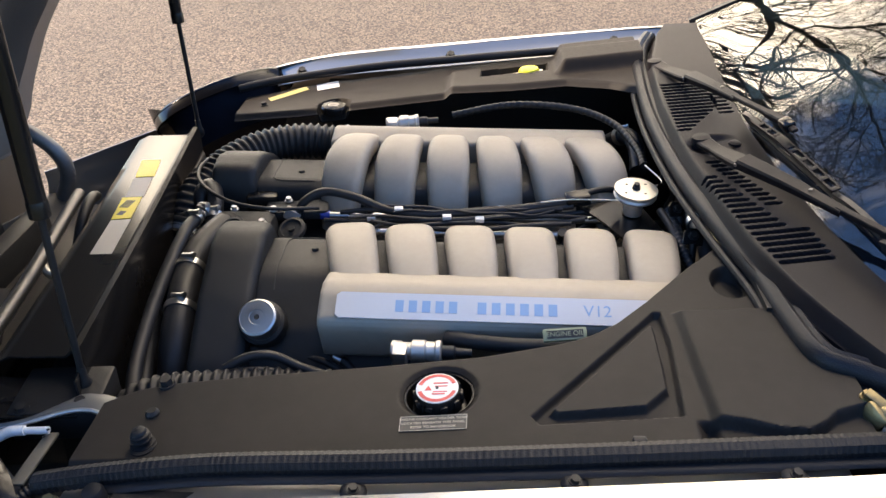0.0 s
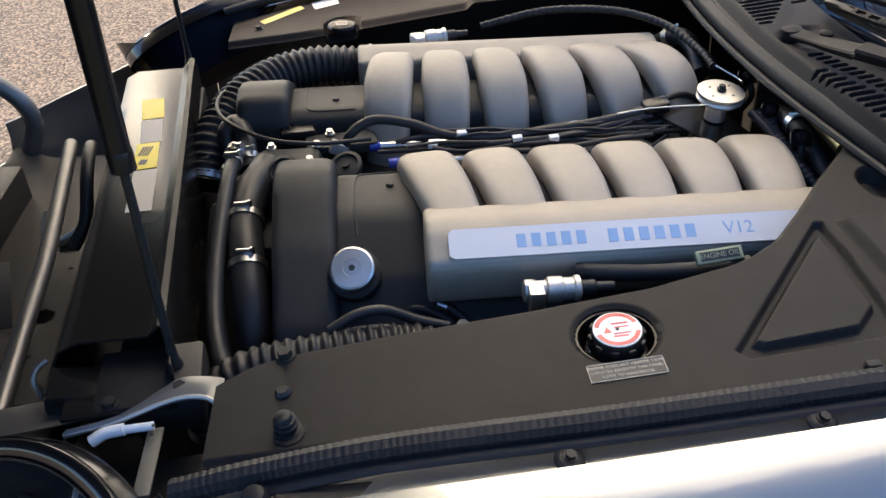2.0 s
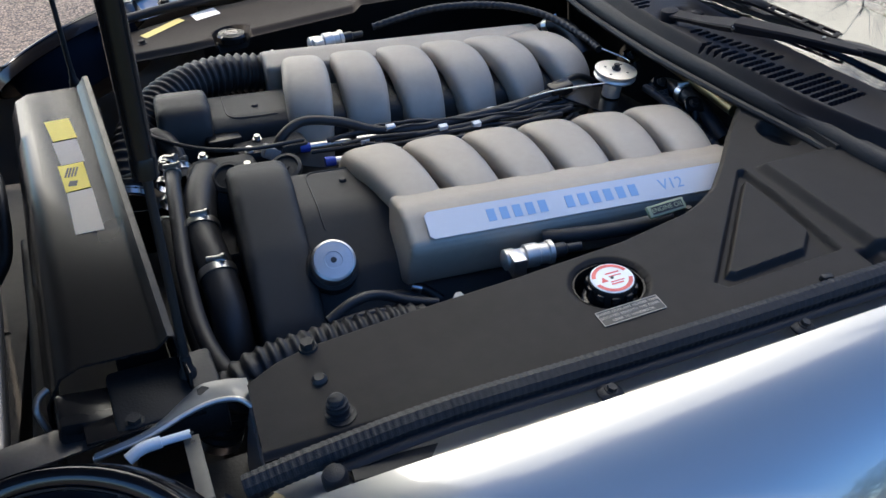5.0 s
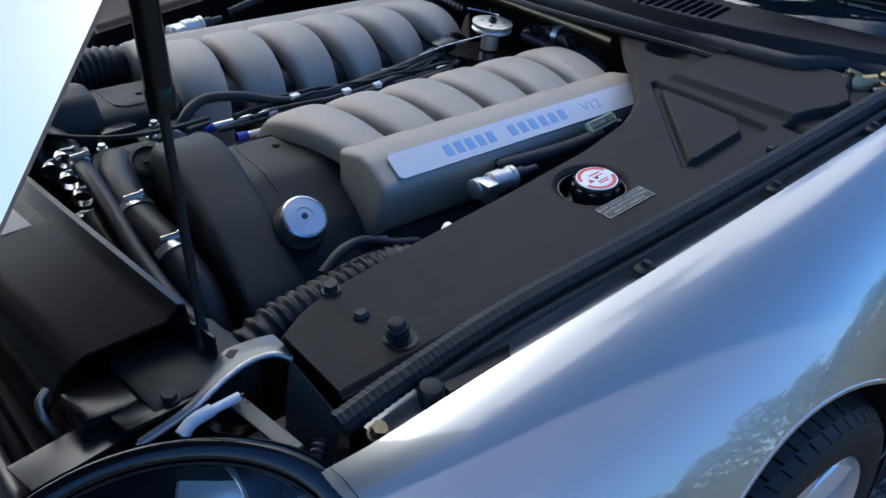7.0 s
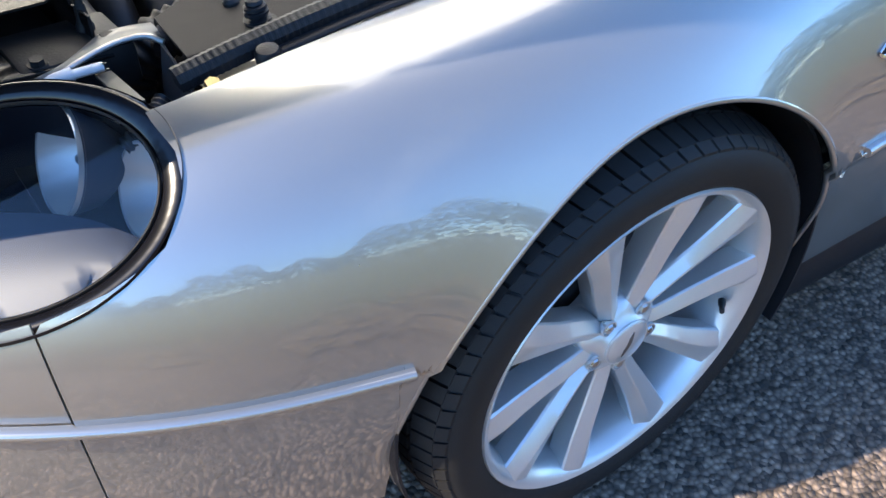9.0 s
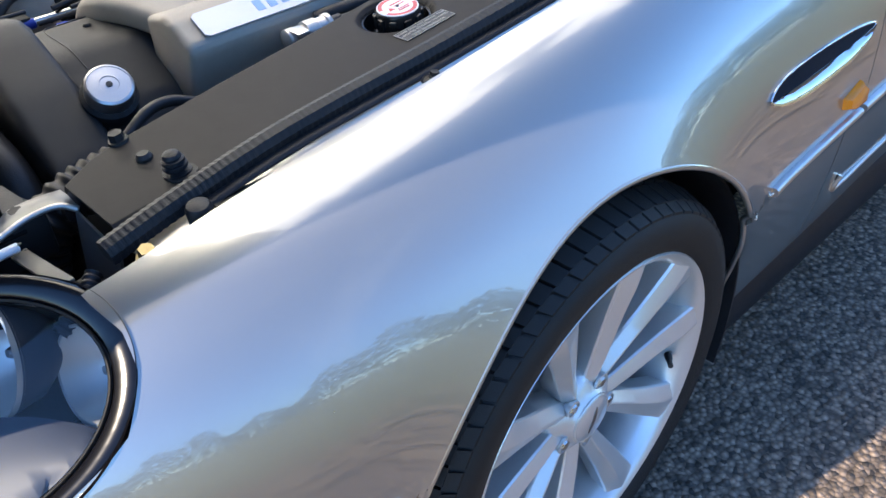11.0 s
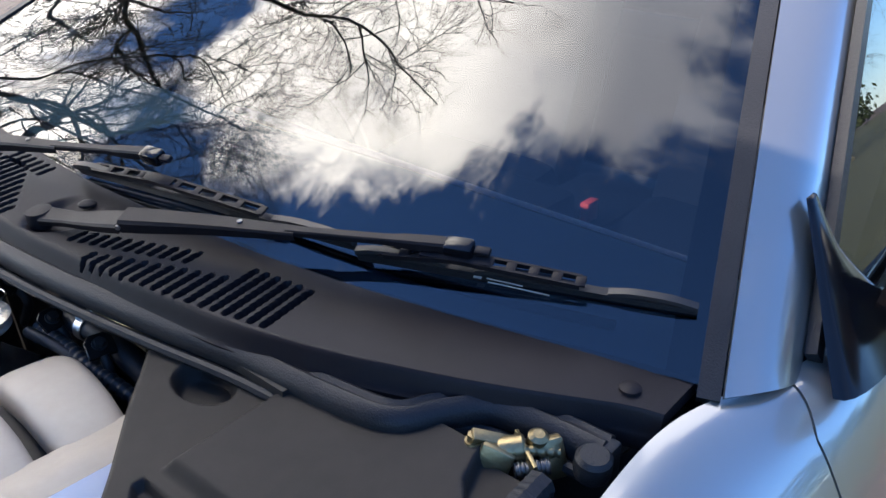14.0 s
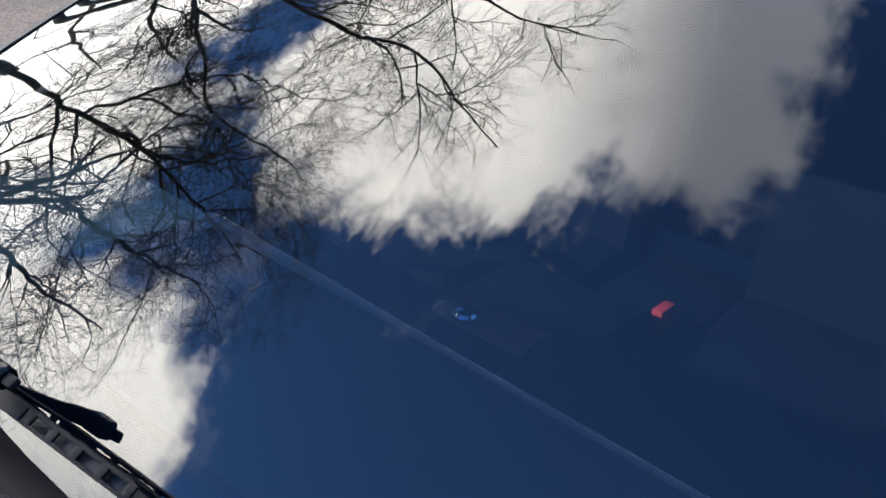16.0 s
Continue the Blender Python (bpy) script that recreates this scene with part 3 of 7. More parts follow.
def edge_z(x):
    return interp(x, [-1.0, -0.8, -0.6, -0.45, -0.3, 0.0, 0.2, 0.4, 0.55, 0.65, 0.80, 1.0, 2.0, 3.3], [0.60, 0.65, 0.695, 0.735, 0.765, 0.795, 0.818, 0.838, 0.852, 0.864, 0.856, 0.868, 0.91, 0.93])


def side_y(x):
    return interp(x, [-1.0, -0.9, -0.8, -0.7, -0.6, -0.5, -0.4, -0.3, -0.15, 0.1, 0.4, 0.8, 1.0, 1.3, 1.7, 2.6, 3.3], [-0.42, -0.58, -0.68, -0.755, -0.815, -0.862, -0.893, -0.912, -0.925, -0.922, -0.900, -0.893, -0.887, -0.883, -0.886, -0.925, -0.80])


ZM = 0.525


def flare(x, z):
    """The wings swell towards the wheel arches."""
    r = min(math.hypot(x - HUB[0], z - ARCH_Z), math.hypot(x - REAR_HUB, z - ARCH_Z))
    return 0.011 * math.exp(-max(0.0, r - ARCH) / 0.050) * float(sstep(0.30, 0.45, z))


def body_y(x, z):
    ye, ze, ym = edge_y(x), edge_z(x), side_y(x)
    if z >= ZM:
        u = min(1.0, (z - ZM) / (ze - ZM))
        return ye + (ym - ye) * max(0.0, 1 - u ** 2.15) ** (1 / 2.0) - flare(x, z) * max(0.0, 1 - u * u)
    y = ym
    if z < 0.485:
        y += 0.012 + 0.05 * ((0.485 - z) / 0.30) ** 1.5
    return y - flare(x, z)


def smooth_curve(fn):
    """The body's long curves, softened along the car so that the paint runs smoothly."""
    grid = np.linspace(-1.05, 3.35, 881)
    raw = np.array([fn(a) for a in grid])
    ker = np.exp(-0.5 * (np.arange(-40, 41) * 0.005 / 0.055) ** 2)
    ker /= ker.sum()
    soft = np.convolve(np.pad(raw, 40, mode="reflect", reflect_type="odd"), ker, mode="valid")
    return lambda x: np.interp(x, grid, soft)


edge_y, edge_z, side_y = smooth_curve(edge_y), smooth_curve(edge_z), smooth_curve(side_y)


def side_sheet(x_front, x_rear, bottom, nu, nv, ease=0.24):
    """Grid of the near side between two lines x(z); bottom(x) is the lowest z. Columns stand upright but for a stretch at each end."""
    x0, x1 = x_front(0.3), x_rear(0.3)
    cols = list(np.linspace(x0, x1, nu))
    for hx in (HUB[0], REAR_HUB):
        cols += [hx + ARCH * math.cos(a) for a in np.linspace(0, math.pi, nu // 2)] + [hx - ARCH - 1e-4, hx + ARCH + 1e-4]
    cols = np.array([x0] + sorted(c for c in set(np.round(cols, 5)) if x0 + 1e-4 < c < x1 - 1e-4) + [x1])
    cols = cols[np.r_[True, np.diff(cols) > 5e-5]]
    g = np.zeros((len(cols), nv, 3))
    for i, xm in enumerate(cols):
        zb = bottom(xm)
        wf, wr = max(0.0, 1 - (xm - x0) / ease), max(0.0, 1 - (x1 - xm) / ease)
        for j in range(nv):
            b, x = j / (nv - 1), xm
            for _ in range(4):
                ze = edge_z(x)
                end = math.pi / 2 if zb < ZM else math.acos(((zb - ZM) / (ze - ZM)) ** (1 / 0.93))
                z = ZM + (ze - ZM) * max(0.0, math.cos(min(b / 0.62, 1) * end)) ** 0.93
                if b > 0.62 and zb < ZM:
                    z = ZM + (zb - ZM) * (b - 0.62) / 0.38
                x = xm + wf * (x_front(z) - x0) + wr * (x_rear(z) - x1)
            g[i, j] = x, body_y(x, z), z
    return g, np.hypot(np.diff(g[:, :, 2], axis=1)[:-1], np.diff(g[:, :, 1], axis=1)[:-1]) + np.hypot(np.diff(g[:, :, 2], axis=1)[1:], np.diff(g[:, :, 1], axis=1)[1:]) > 1e-5


def arch_bottom(x, sill=0.20):
    best = sill
    for hx in (HUB[0], REAR_HUB):
        d = abs(x - hx)
        if d < ARCH:
            best = max(best, ARCH_Z + math.sqrt(ARCH * ARCH - d * d))
    return best


FAR_LIFT = 0.037  # the road falls gently towards the near side


def mirrored(name, v, f, material, parent, label=""):
    """The same sheet on the far side of the car."""
    return pydata(name, [(a, -b, c + FAR_LIFT) for a, b, c in v], [x[::-1] for x in f], material, parent, label, 40)


wing_front = lambda z: float(interp(z, [0.2, 0.610, 0.617, 0.635, 0.664, 0.702, 0.723, 0.732, 0.8], [-0.60, -0.60, -0.585, -0.538, -0.485, -0.453, -0.446, -0.452, -0.453]))
wing_rear = lambda z: float(interp(z, [0.2, 0.5, 0.6, 0.66, 0.70, 0.80, 0.83, 0.852, 0.87], [0.680, 0.690, 0.712, 0.730, 0.741, 0.742, 0.746, 0.768, 0.785]))
door_front = lambda z: wing_rear(z) + 0.0035
door_rear = lambda z: float(interp(z, [0.2, 0.5, 0.9], [2.02, 2.05, 2.08]))
quarter_front = lambda z: door_rear(z) + 0.006

g, solid = side_sheet(wing_front, wing_rear, arch_bottom, 110, 51)
v, f = shell(g, 0.0025, solid, flip=True)
wing_l = pydata("front_wing", v, f, PAINT, car, smooth=50)
wing_r = mirrored("front_wing", v, f, PAINT, car)
g, solid = side_sheet(door_front, door_rear, lambda x: 0.20, 40, 41)
v, f = shell(g, 0.003, flip=True)
pydata("door", v, f, PAINT, car, smooth=50)
mirrored("door", v, f, PAINT, car)
g, solid = side_sheet(quarter_front, lambda z: 3.25, arch_bottom, 50, 31)
v, f = shell(g, 0.003, solid, flip=True)
pydata("rear_wing", v, f, PAINT, car, smooth=50)
mirrored("rear_wing", v, f, PAINT, car)
g, solid = side_sheet(lambda z: -0.99, lambda z: -0.602, lambda x: 0.22, 40, 26)
g[:, :, 2] = np.minimum(g[:, :, 2], interp(g[:, :, 0], [-1, -0.85, -0.7, -0.63, -0.6], [0.545, 0.560, 0.585, 0.604, 0.613]))
for q in g.reshape(-1, 3):
    q[1] = body_y(q[0], q[2])
solid = np.abs(np.diff(g[:, :, 2], axis=1)[:-1]) + np.abs(np.diff(g[:, :, 2], axis=1)[1:]) > 1e-5
v, f = shell(g, 0.003, solid, flip=True)
bumper = pydata("bumper", v, f, PAINT, car, smooth=50)
mirrored("bumper", v, f, PAINT, car)
nose = np.zeros((14, 12, 3))
for i, y in enumerate(np.linspace(-0.43, 0.43, 14)):
    for j, z in enumerate(np.linspace(0.52, 0.22, 12)):
        nose[i, j] = -0.985 - 0.10 * (1 - (y / 0.43) ** 2) + 0.05 * abs(z - 0.4), y, z
v, f = shell(nose, 0.003)
pydata("nose", v, f, PAINT, car, smooth=50)


def near_arch(hx):
    pts = []
    for a in np.linspace(-0.30, math.pi + 0.30, 70):
        x, z = hx + ARCH * math.cos(a), ARCH_Z + ARCH * math.sin(a)
        if z > 0.205:
            pts.append((x, body_y(x, max(z, 0.21)) + 0.004, z))
    v, f = sweep(np.array(pts), ring(0.0045, 8), (0, -1.0, 0.02))
    pydata("arch_lip", v, f, PAINT, car, smooth=60)
    g = np.zeros((40, 4, 3))
    for i, a in enumerate(np.linspace(-0.40, math.pi + 0.35, 40)):
        for j, y in enumerate((-0.890, -0.80, -0.66, -0.58)):
            r = ARCH + 0.003
            g[i, j] = hx + r * math.cos(a), y, ARCH_Z + r * math.sin(a)
    v, f = shell(g, 0.004, flip=True)
    pydata("arch_liner", v, f, RUBBER, car)
    box("arch_wall", (0.74, 0.01, 0.70), pose(hx, -0.57, 0.34), RUBBER, car)


near_arch(HUB[0])
near_arch(REAR_HUB)


def strip_z(x):
    return float(interp(x, [-1.0, 0.4, 0.72, 1.2, 2.2], [0.490, 0.497, 0.514, 0.538, 0.56]))


def side_strip(x0, x1, material=PAINT, h=0.009):
    """A flat-faced rubbing strip with rounded edges."""
    line = [(x, body_y(x, strip_z(x)) - 0.002, strip_z(x)) for x in np.linspace(x0, x1, 30)]
    v, f = sweep(np.array(line), [(-0.004, -h), (0.004, -h), (0.007, -h * 0.6), (0.008, 0), (0.007, h * 0.6), (0.004, h), (-0.004, h)], (0, 0, 1))
    return pydata("side_strip", v, f, material, car, smooth=60)


side_strip(-0.98, -0.300, PAINT, 0.0055)
side_strip(0.41, wing_rear(0.51) - 0.004, BRUSHED, 0.007)
side_strip(wing_rear(0.51) + 0.008, 2.03, BRUSHED, 0.007)
v, f = sweep(spline([(0.375, body_y(0.38, 0.49) + 0.004, 0.470), (0.392, body_y(0.39, 0.47) - 0.001, 0.468), (0.402, body_y(0.4, 0.48) - 0.003, 0.480), (0.412, body_y(0.41, 0.5) - 0.003, 0.497)], 12), ring(0.0022, 8), (0, 1, 0.1))
pydata("strip_tail", v, f, BRUSHED, car, smooth=60)
v, f = sweep(spline([(0.755, body_y(0.755, 0.36) - 0.003, 0.352), (0.757, body_y(0.757, 0.33) - 0.003, 0.333), (0.775, body_y(0.77, 0.32) - 0.003, 0.322), (1.2, body_y(1.2, 0.325) - 0.003, 0.326), (2.2, body_y(2.2, 0.33) - 0.003, 0.34)], 40), ring(0.0045, 8), (0, 0.2, 1))
pydata("sill_trim", v, f, BRUSHED, car, smooth=60)
box("sill", (1.85, 0.10, 0.12), pose(1.29, -0.80, 0.20), RUBBER, car, bevel=0.03)
box("sill", (1.85, 0.10, 0.12), pose(1.29, 0.80, 0.20), RUBBER, car, bevel=0.03)
box("floor_pan", (3.9, 1.25, 0.05), pose(1.2, 0, 0.2), DARK, car)

# side vent with its chrome frame
VENT_TOP = [(0.378, 0.646), (0.390, 0.655), (0.408, 0.661), (0.436, 0.665), (0.484, 0.667), (0.545, 0.667), (0.620, 0.664), (0.668, 0.659), (0.694, 0.654)]
VENT_LOW = [(0.694, 0.650), (0.655, 0.638), (0.595, 0.630), (0.527, 0.627), (0.470, 0.626), (0.430, 0.628), (0.396, 0.635), (0.378, 0.643)]


def vent():
    skin_pt = lambda p, off: np.array([p[0], body_y(p[0], p[1]) - off, p[1]])
    loop = spline([skin_pt(p, 0.0015) for p in VENT_TOP + VENT_LOW + VENT_TOP[:1]], 110)
    n = len(loop) - 1
    c = np.mean(loop[:-1], axis=0)
    v, f = sweep(loop, ring(0.0018, 8), (0, -1, 0.1), caps=False)
    frame_part = pydata("side_vent", v, f, CHROME, car, "dark side vent with a bright chrome blade", smooth=60)
    vv = [p + np.array([0, 0.001, 0]) for p in loop[:-1]] + [c * 0.02 + p * 0.98 + np.array([0, -0.0008, 0]) for p in loop[:-1]]
    ff = [(i, (i + 1) % n, n + (i + 1) % n, n + i) for i in range(n)] + [tuple(range(n, 2 * n))]
    pydata("recess", vv, ff, NAVYDARK, frame_part)
    xs = np.linspace(0.379, 0.690, 34)
    top, low = np.array(sorted(VENT_TOP)), np.array(sorted(VENT_LOW))
    bv, bf = [], []
    for x in xs:
        zl, zt = np.interp(x, low[:, 0], low[:, 1]), np.interp(x, top[:, 0], top[:, 1])
        e = math.sin(math.pi * (x - 0.372) / 0.325) ** 0.4
        zm = zl + 0.36 * (zt - zl)
        bv += [skin_pt((x, zl - 0.001), 0.0), skin_pt((x, zl - 0.0005), 0.013 * e), skin_pt((x, zl + 0.003), 0.0145 * e), skin_pt((x, (zl + zm) / 2 + 0.002), 0.010 * e), skin_pt((x, zm), 0.003 * e), skin_pt((x, zm), 0.0)]
    for i in range(len(xs) - 1):
        bf += [(6 * i + k, 6 * i + (k + 1) % 6, 6 * i + 6 + (k + 1) % 6, 6 * i + 6 + k) for k in range(6)]
    bf += [tuple(range(6)), tuple(range(6 * len(xs) - 6, 6 * len(xs)))]
    pydata("blade", bv, bf, CHROME, frame_part, "bright chrome blade", smooth=60)
    return frame_part


vent()
MARK = [(0.618, 0.543), (0.617, 0.560), (0.666, 0.572), (0.689, 0.556), (0.690, 0.532), (0.644, 0.532)]
mc0 = np.mean(MARK, axis=0)
vv = []
for k, off in ((1.06, 0.0), (1.0, 0.006), (0.82, 0.011), (0.3, 0.013)):
    vv += [(mc0[0] + k * (x - mc0[0]), body_y(x, z) - off, mc0[1] + k * (z - mc0[1])) for x, z in MARK]
ff = [(a * 6 + i, a * 6 + (i + 1) % 6, a * 6 + 6 + (i + 1) % 6, a * 6 + 6 + i) for a in range(3) for i in range(6)] + [tuple(range(18, 24))]
pydata("side_marker", vv, ff, ORANGE, car, "amber side marker lens", smooth=30)


# ---- wheels ----
def wheel(hx, sign=-1):
    face = sign * 0.905 if hx < 1 else sign * 0.90
    w = bpy.data.objects.new("wheel", None)
    scene.collection.objects.link(w)
    w.parent = car
    w.location = (hx, face, HUB[1])
    bpy.context.view_layer.update()
    m = Matrix(((1, 0, 0, hx), (0, 0, sign, face), (0, 1, 0, HUB[1]), (0, 0, 0, 1)))
    if hx < 1:
        m = m @ pose(0, 0, 0, 1.9, 2.0 * -sign, 0)
    # local: x, y in the wheel's plane, z outward
    lathe("tyre", [(0.235, -0.21), (0.28, -0.222), (0.304, -0.205), (0.309, -0.18), (0.311, -0.15), (0.311, -0.07), (0.308, -0.035), (0.303, -0.012), (0.294, 0.002), (0.276, 0.008), (0.252, 0.004), (0.240, -0.006), (0.233, -0.02)], m, TYRE, w, k=72, smooth=60, ends="ring")
    # tread blocks across the shoulder and crown
    vv, ff = [], []
    for i in range(72):
        a0, a1 = 2 * math.pi * i / 72, 2 * math.pi * (i + 0.84) / 72
        for z0, z1, r0, r1 in ((0.000, -0.013, 0.2990, 0.3085), (-0.012, -0.042, 0.3090, 0.3195), (-0.048, -0.075, 0.320, 0.322), (-0.082, -0.112, 0.322, 0.322), (-0.119, -0.146, 0.322, 0.320), (-0.152, -0.178, 0.3195, 0.316)):
            o = len(vv)
            for r_in in (0.012, 0.0):
                for a, z, r in ((a0, z0, r0), (a1, z0, r0), (a1 + 0.02, z1, r1), (a0 + 0.02, z1, r1)):
                    vv.append(m @ Vector(((r - r_in) * math.cos(a), (r - r_in) * math.sin(a), z)))
            ff += [(o + 4, o + 5, o + 6, o + 7)] + [(o + j, o + (j + 1) % 4, o + 4 + (j + 1) % 4, o + 4 + j) for j in range(4)]
    tread = pydata("tread", vv, ff, TYRE, w, smooth=0)
    tread["kind"] = "stuff"
    lathe("rim", [(0.205, -0.19), (0.222, -0.18), (0.222, -0.03), (0.229, -0.010), (0.236, -0.002), (0.243, 0.001), (0.246, -0.004), (0.243, -0.012), (0.236, -0.03), (0.236, -0.19)], m, WHEELPAINT, w, k=72, smooth=50, ends="ring")
    # ten broad blades, crested along the middle, dished towards the hub and spread out where they meet the rim
    for i in range(10):
        pair = i // 2
        a = radians(22.5 + 72 * pair + (17.5 if i % 2 else -17.5))
        b = radians(22.5 + 72 * pair + (23.0 if i % 2 else -23.0))
        turn = 1 if i % 2 else -1
        p = [(0.030 * math.cos(b), 0.030 * math.sin(b), -0.034), (0.085 * math.cos((a + b) / 2), 0.085 * math.sin((a + b) / 2), -0.029), (0.16 * math.cos(a), 0.16 * math.sin(a), -0.018), (0.236 * math.cos(a), 0.236 * math.sin(a), -0.005)]
        line = spline(p, 18)
        wid = np.interp(np.linspace(0, 1, 18), [0, 0.22, 0.6, 0.9, 1], [0.0155, 0.0155, 0.0210, 0.0280, 0.0315])
        crest = np.interp(np.linspace(0, 1, 18), [0, 0.3, 0.85, 1], [0.004, 0.007, 0.006, 0.002])
        sv = []
        tan = np.gradient(line, axis=0)
        for q, t, h, c in zip(line, tan, wid, crest):
            t = t / np.linalg.norm(t)
            sd = np.cross(t, (0, 0, 1.0)) * turn
            sd /= np.linalg.norm(sd)
            sec = [(-0.80 * h, -0.040), (-h, -0.010), (-0.94 * h, -0.0065), (-0.28 * h, c - 0.0008), (-0.16 * h, c), (-0.04 * h, c - 0.0006), (0.92 * h, -0.0020), (h, -0.005), (0.80 * h, -0.040)]
            sv += [m @ Vector(q + sd * e + np.array([0, 0, z])) for e, z in sec]
        k = 9
        sf = [(r * k + c, r * k + (c + 1) % k, (r + 1) * k + (c + 1) % k, (r + 1) * k + c) for r in range(17) for c in range(k)] + [tuple(range(k))[::-1], tuple(range(17 * k, 18 * k))]
        pydata("spoke", sv, sf, WHEELPAINT, w, smooth=24)
    hub_ring = []
    for r, z in ((0.062, -0.085), (0.062, -0.044), (0.057, -0.034), (0.047, -0.027), (0.041, -0.022), (0.038, -0.018)):
        hub_ring.append([(r * (1 + 0.10 * math.cos(5 * (t - radians(22.5))) * (r > 0.045)), t, z) for t in np.linspace(0, 2 * math.pi, 60, endpoint=False)])
    hv = [m @ Vector((r * math.cos(t), r * math.sin(t), z)) for row in hub_ring for r, t, z in row]
    hf = [(a * 60 + i, a * 60 + (i + 1) % 60, a * 60 + 60 + (i + 1) % 60, a * 60 + 60 + i) for a in range(5) for i in range(60)] + [tuple(range(60))[::-1], tuple(range(300, 360))]
    pydata("hub", hv, hf, WHEELPAINT, w, smooth=40)
    cap = lathe("centre_cap", [(0.0365, -0.020), (0.0365, -0.0165), (0.0350, -0.0150), (0.0330, -0.0155), (0.0310, -0.0140), (0.0100, -0.0125)], m, WHEELPAINT, w, "silver centre cap with a plain winged badge", k=40)
    wing_poly = [(-0.021, 0.0022), (-0.010, 0.0045), (0, 0.003), (0.010, 0.0045), (0.021, 0.0022), (0.010, -0.0022), (0, -0.004), (-0.010, -0.0022)]
    prism("badge", wing_poly, (-0.0135, -0.0118), m @ pose(0, 0, 0, 0, 0, 70), DULLSTEEL, cap, bevel=0)
    for i in range(5):
        a = radians(72 * i + 22.5 + 36)
        mn = m @ Matrix.Translation((0.050 * math.cos(a), 0.050 * math.sin(a), 0))
        lathe("nut_well", [(0.0125, -0.026), (0.0125, -0.0225), (0.0105, -0.0222), (0.0095, -0.030)], mn, WHEELPAINT, w, k=20)
        lathe("wheel_nut", [(0.0085, -0.034), (0.0085, -0.0235), (0.006, -0.0210)], mn, STEEL, w, k=6, smooth=20)
    a = radians(-13)
    va = Vector((0.218 * math.cos(a), 0.218 * math.sin(a), -0.028))
    lathe("valve", [(0.006, 0), (0.0055, 0.012), (0.004, 0.016), (0.004, 0.03)], m @ Matrix.Translation(va) @ Vector((-0.75, 0.2, 0.6)).to_track_quat("Z", "Y").to_matrix().to_4x4(), HOSE, w, k=10)
    lathe("brake_disc", [(0.165, -0.135), (0.165, -0.110), (0.09, -0.110), (0.085, -0.090), (0.02, -0.090)], m, DARK, w, "dark brake disc behind the spokes", k=48)
    # added black plate: the gloom behind the spokes is put into its colour
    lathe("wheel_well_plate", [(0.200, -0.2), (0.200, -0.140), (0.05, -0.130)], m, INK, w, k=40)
    w.matrix_parent_inverse = Matrix.Translation(-car.location)
    for o in w.children:
        o.matrix_parent_inverse = Matrix.Translation(-w.location)
    return w


wheel(HUB[0])
wheel(REAR_HUB)
wheel(HUB[0], 1)
wheel(REAR_HUB, 1)

# ---- cabin: windscreen, pillars, roof, doors' glass and mirror ----
def base_line(y):
    """Foot of the windscreen: x and z along the car's width."""
    x = interp(y, [-0.72, -0.58, -0.49, -0.376, -0.263, -0.087, 0.1, 0.377, 0.62, 0.72], [0.705, 0.655, 0.628, 0.602, 0.586, 0.574, 0.568, 0.575, 0.588, 0.600])
    return np.array([x, y, 0.878 - 0.014 * (y / 0.72) ** 2 + 0.06 * max(0, y) ** 2])


def top_line(y):
    return np.array([1.085 + 0.075 * (y / 0.535) ** 2, y, 1.205 - 0.035 * (y / 0.535) ** 2 + 0.06 * max(0, y) ** 2])


scr = np.zeros((49, 25, 3))
for i, s in enumerate(np.linspace(-1, 1, 49)):
    lo, hi = base_line((0.728 if s < 0 else 0.748) * s), top_line((0.550 if s < 0 else 0.70) * s)
    for j, t in enumerate(np.linspace(0, 1.16, 25)):
        scr[i, j] = lo * (1 - t) + hi * t + np.array([-0.004, 0, 0.008]) * 4 * t * (1 - t)
v, f = shell(scr, 0.005)
screen = pydata("windscreen", v, f, GLASS, car, "dark windscreen mirroring branches and clouds", smooth=60)
outer_gloss(screen, (-0.5, 0, 0.85))
screen.visible_shadow = False


def along_screen(s, t, lift=0.0):
    lo, hi = base_line((0.728 if s < 0 else 0.748) * s), top_line((0.550 if s < 0 else 0.70) * s)
    p = lo * (1 - t) + hi * t + np.array([-0.004, 0, 0.008]) * 4 * t * (1 - t)
    return p + np.array([-0.42, 0, 0.9]) * lift


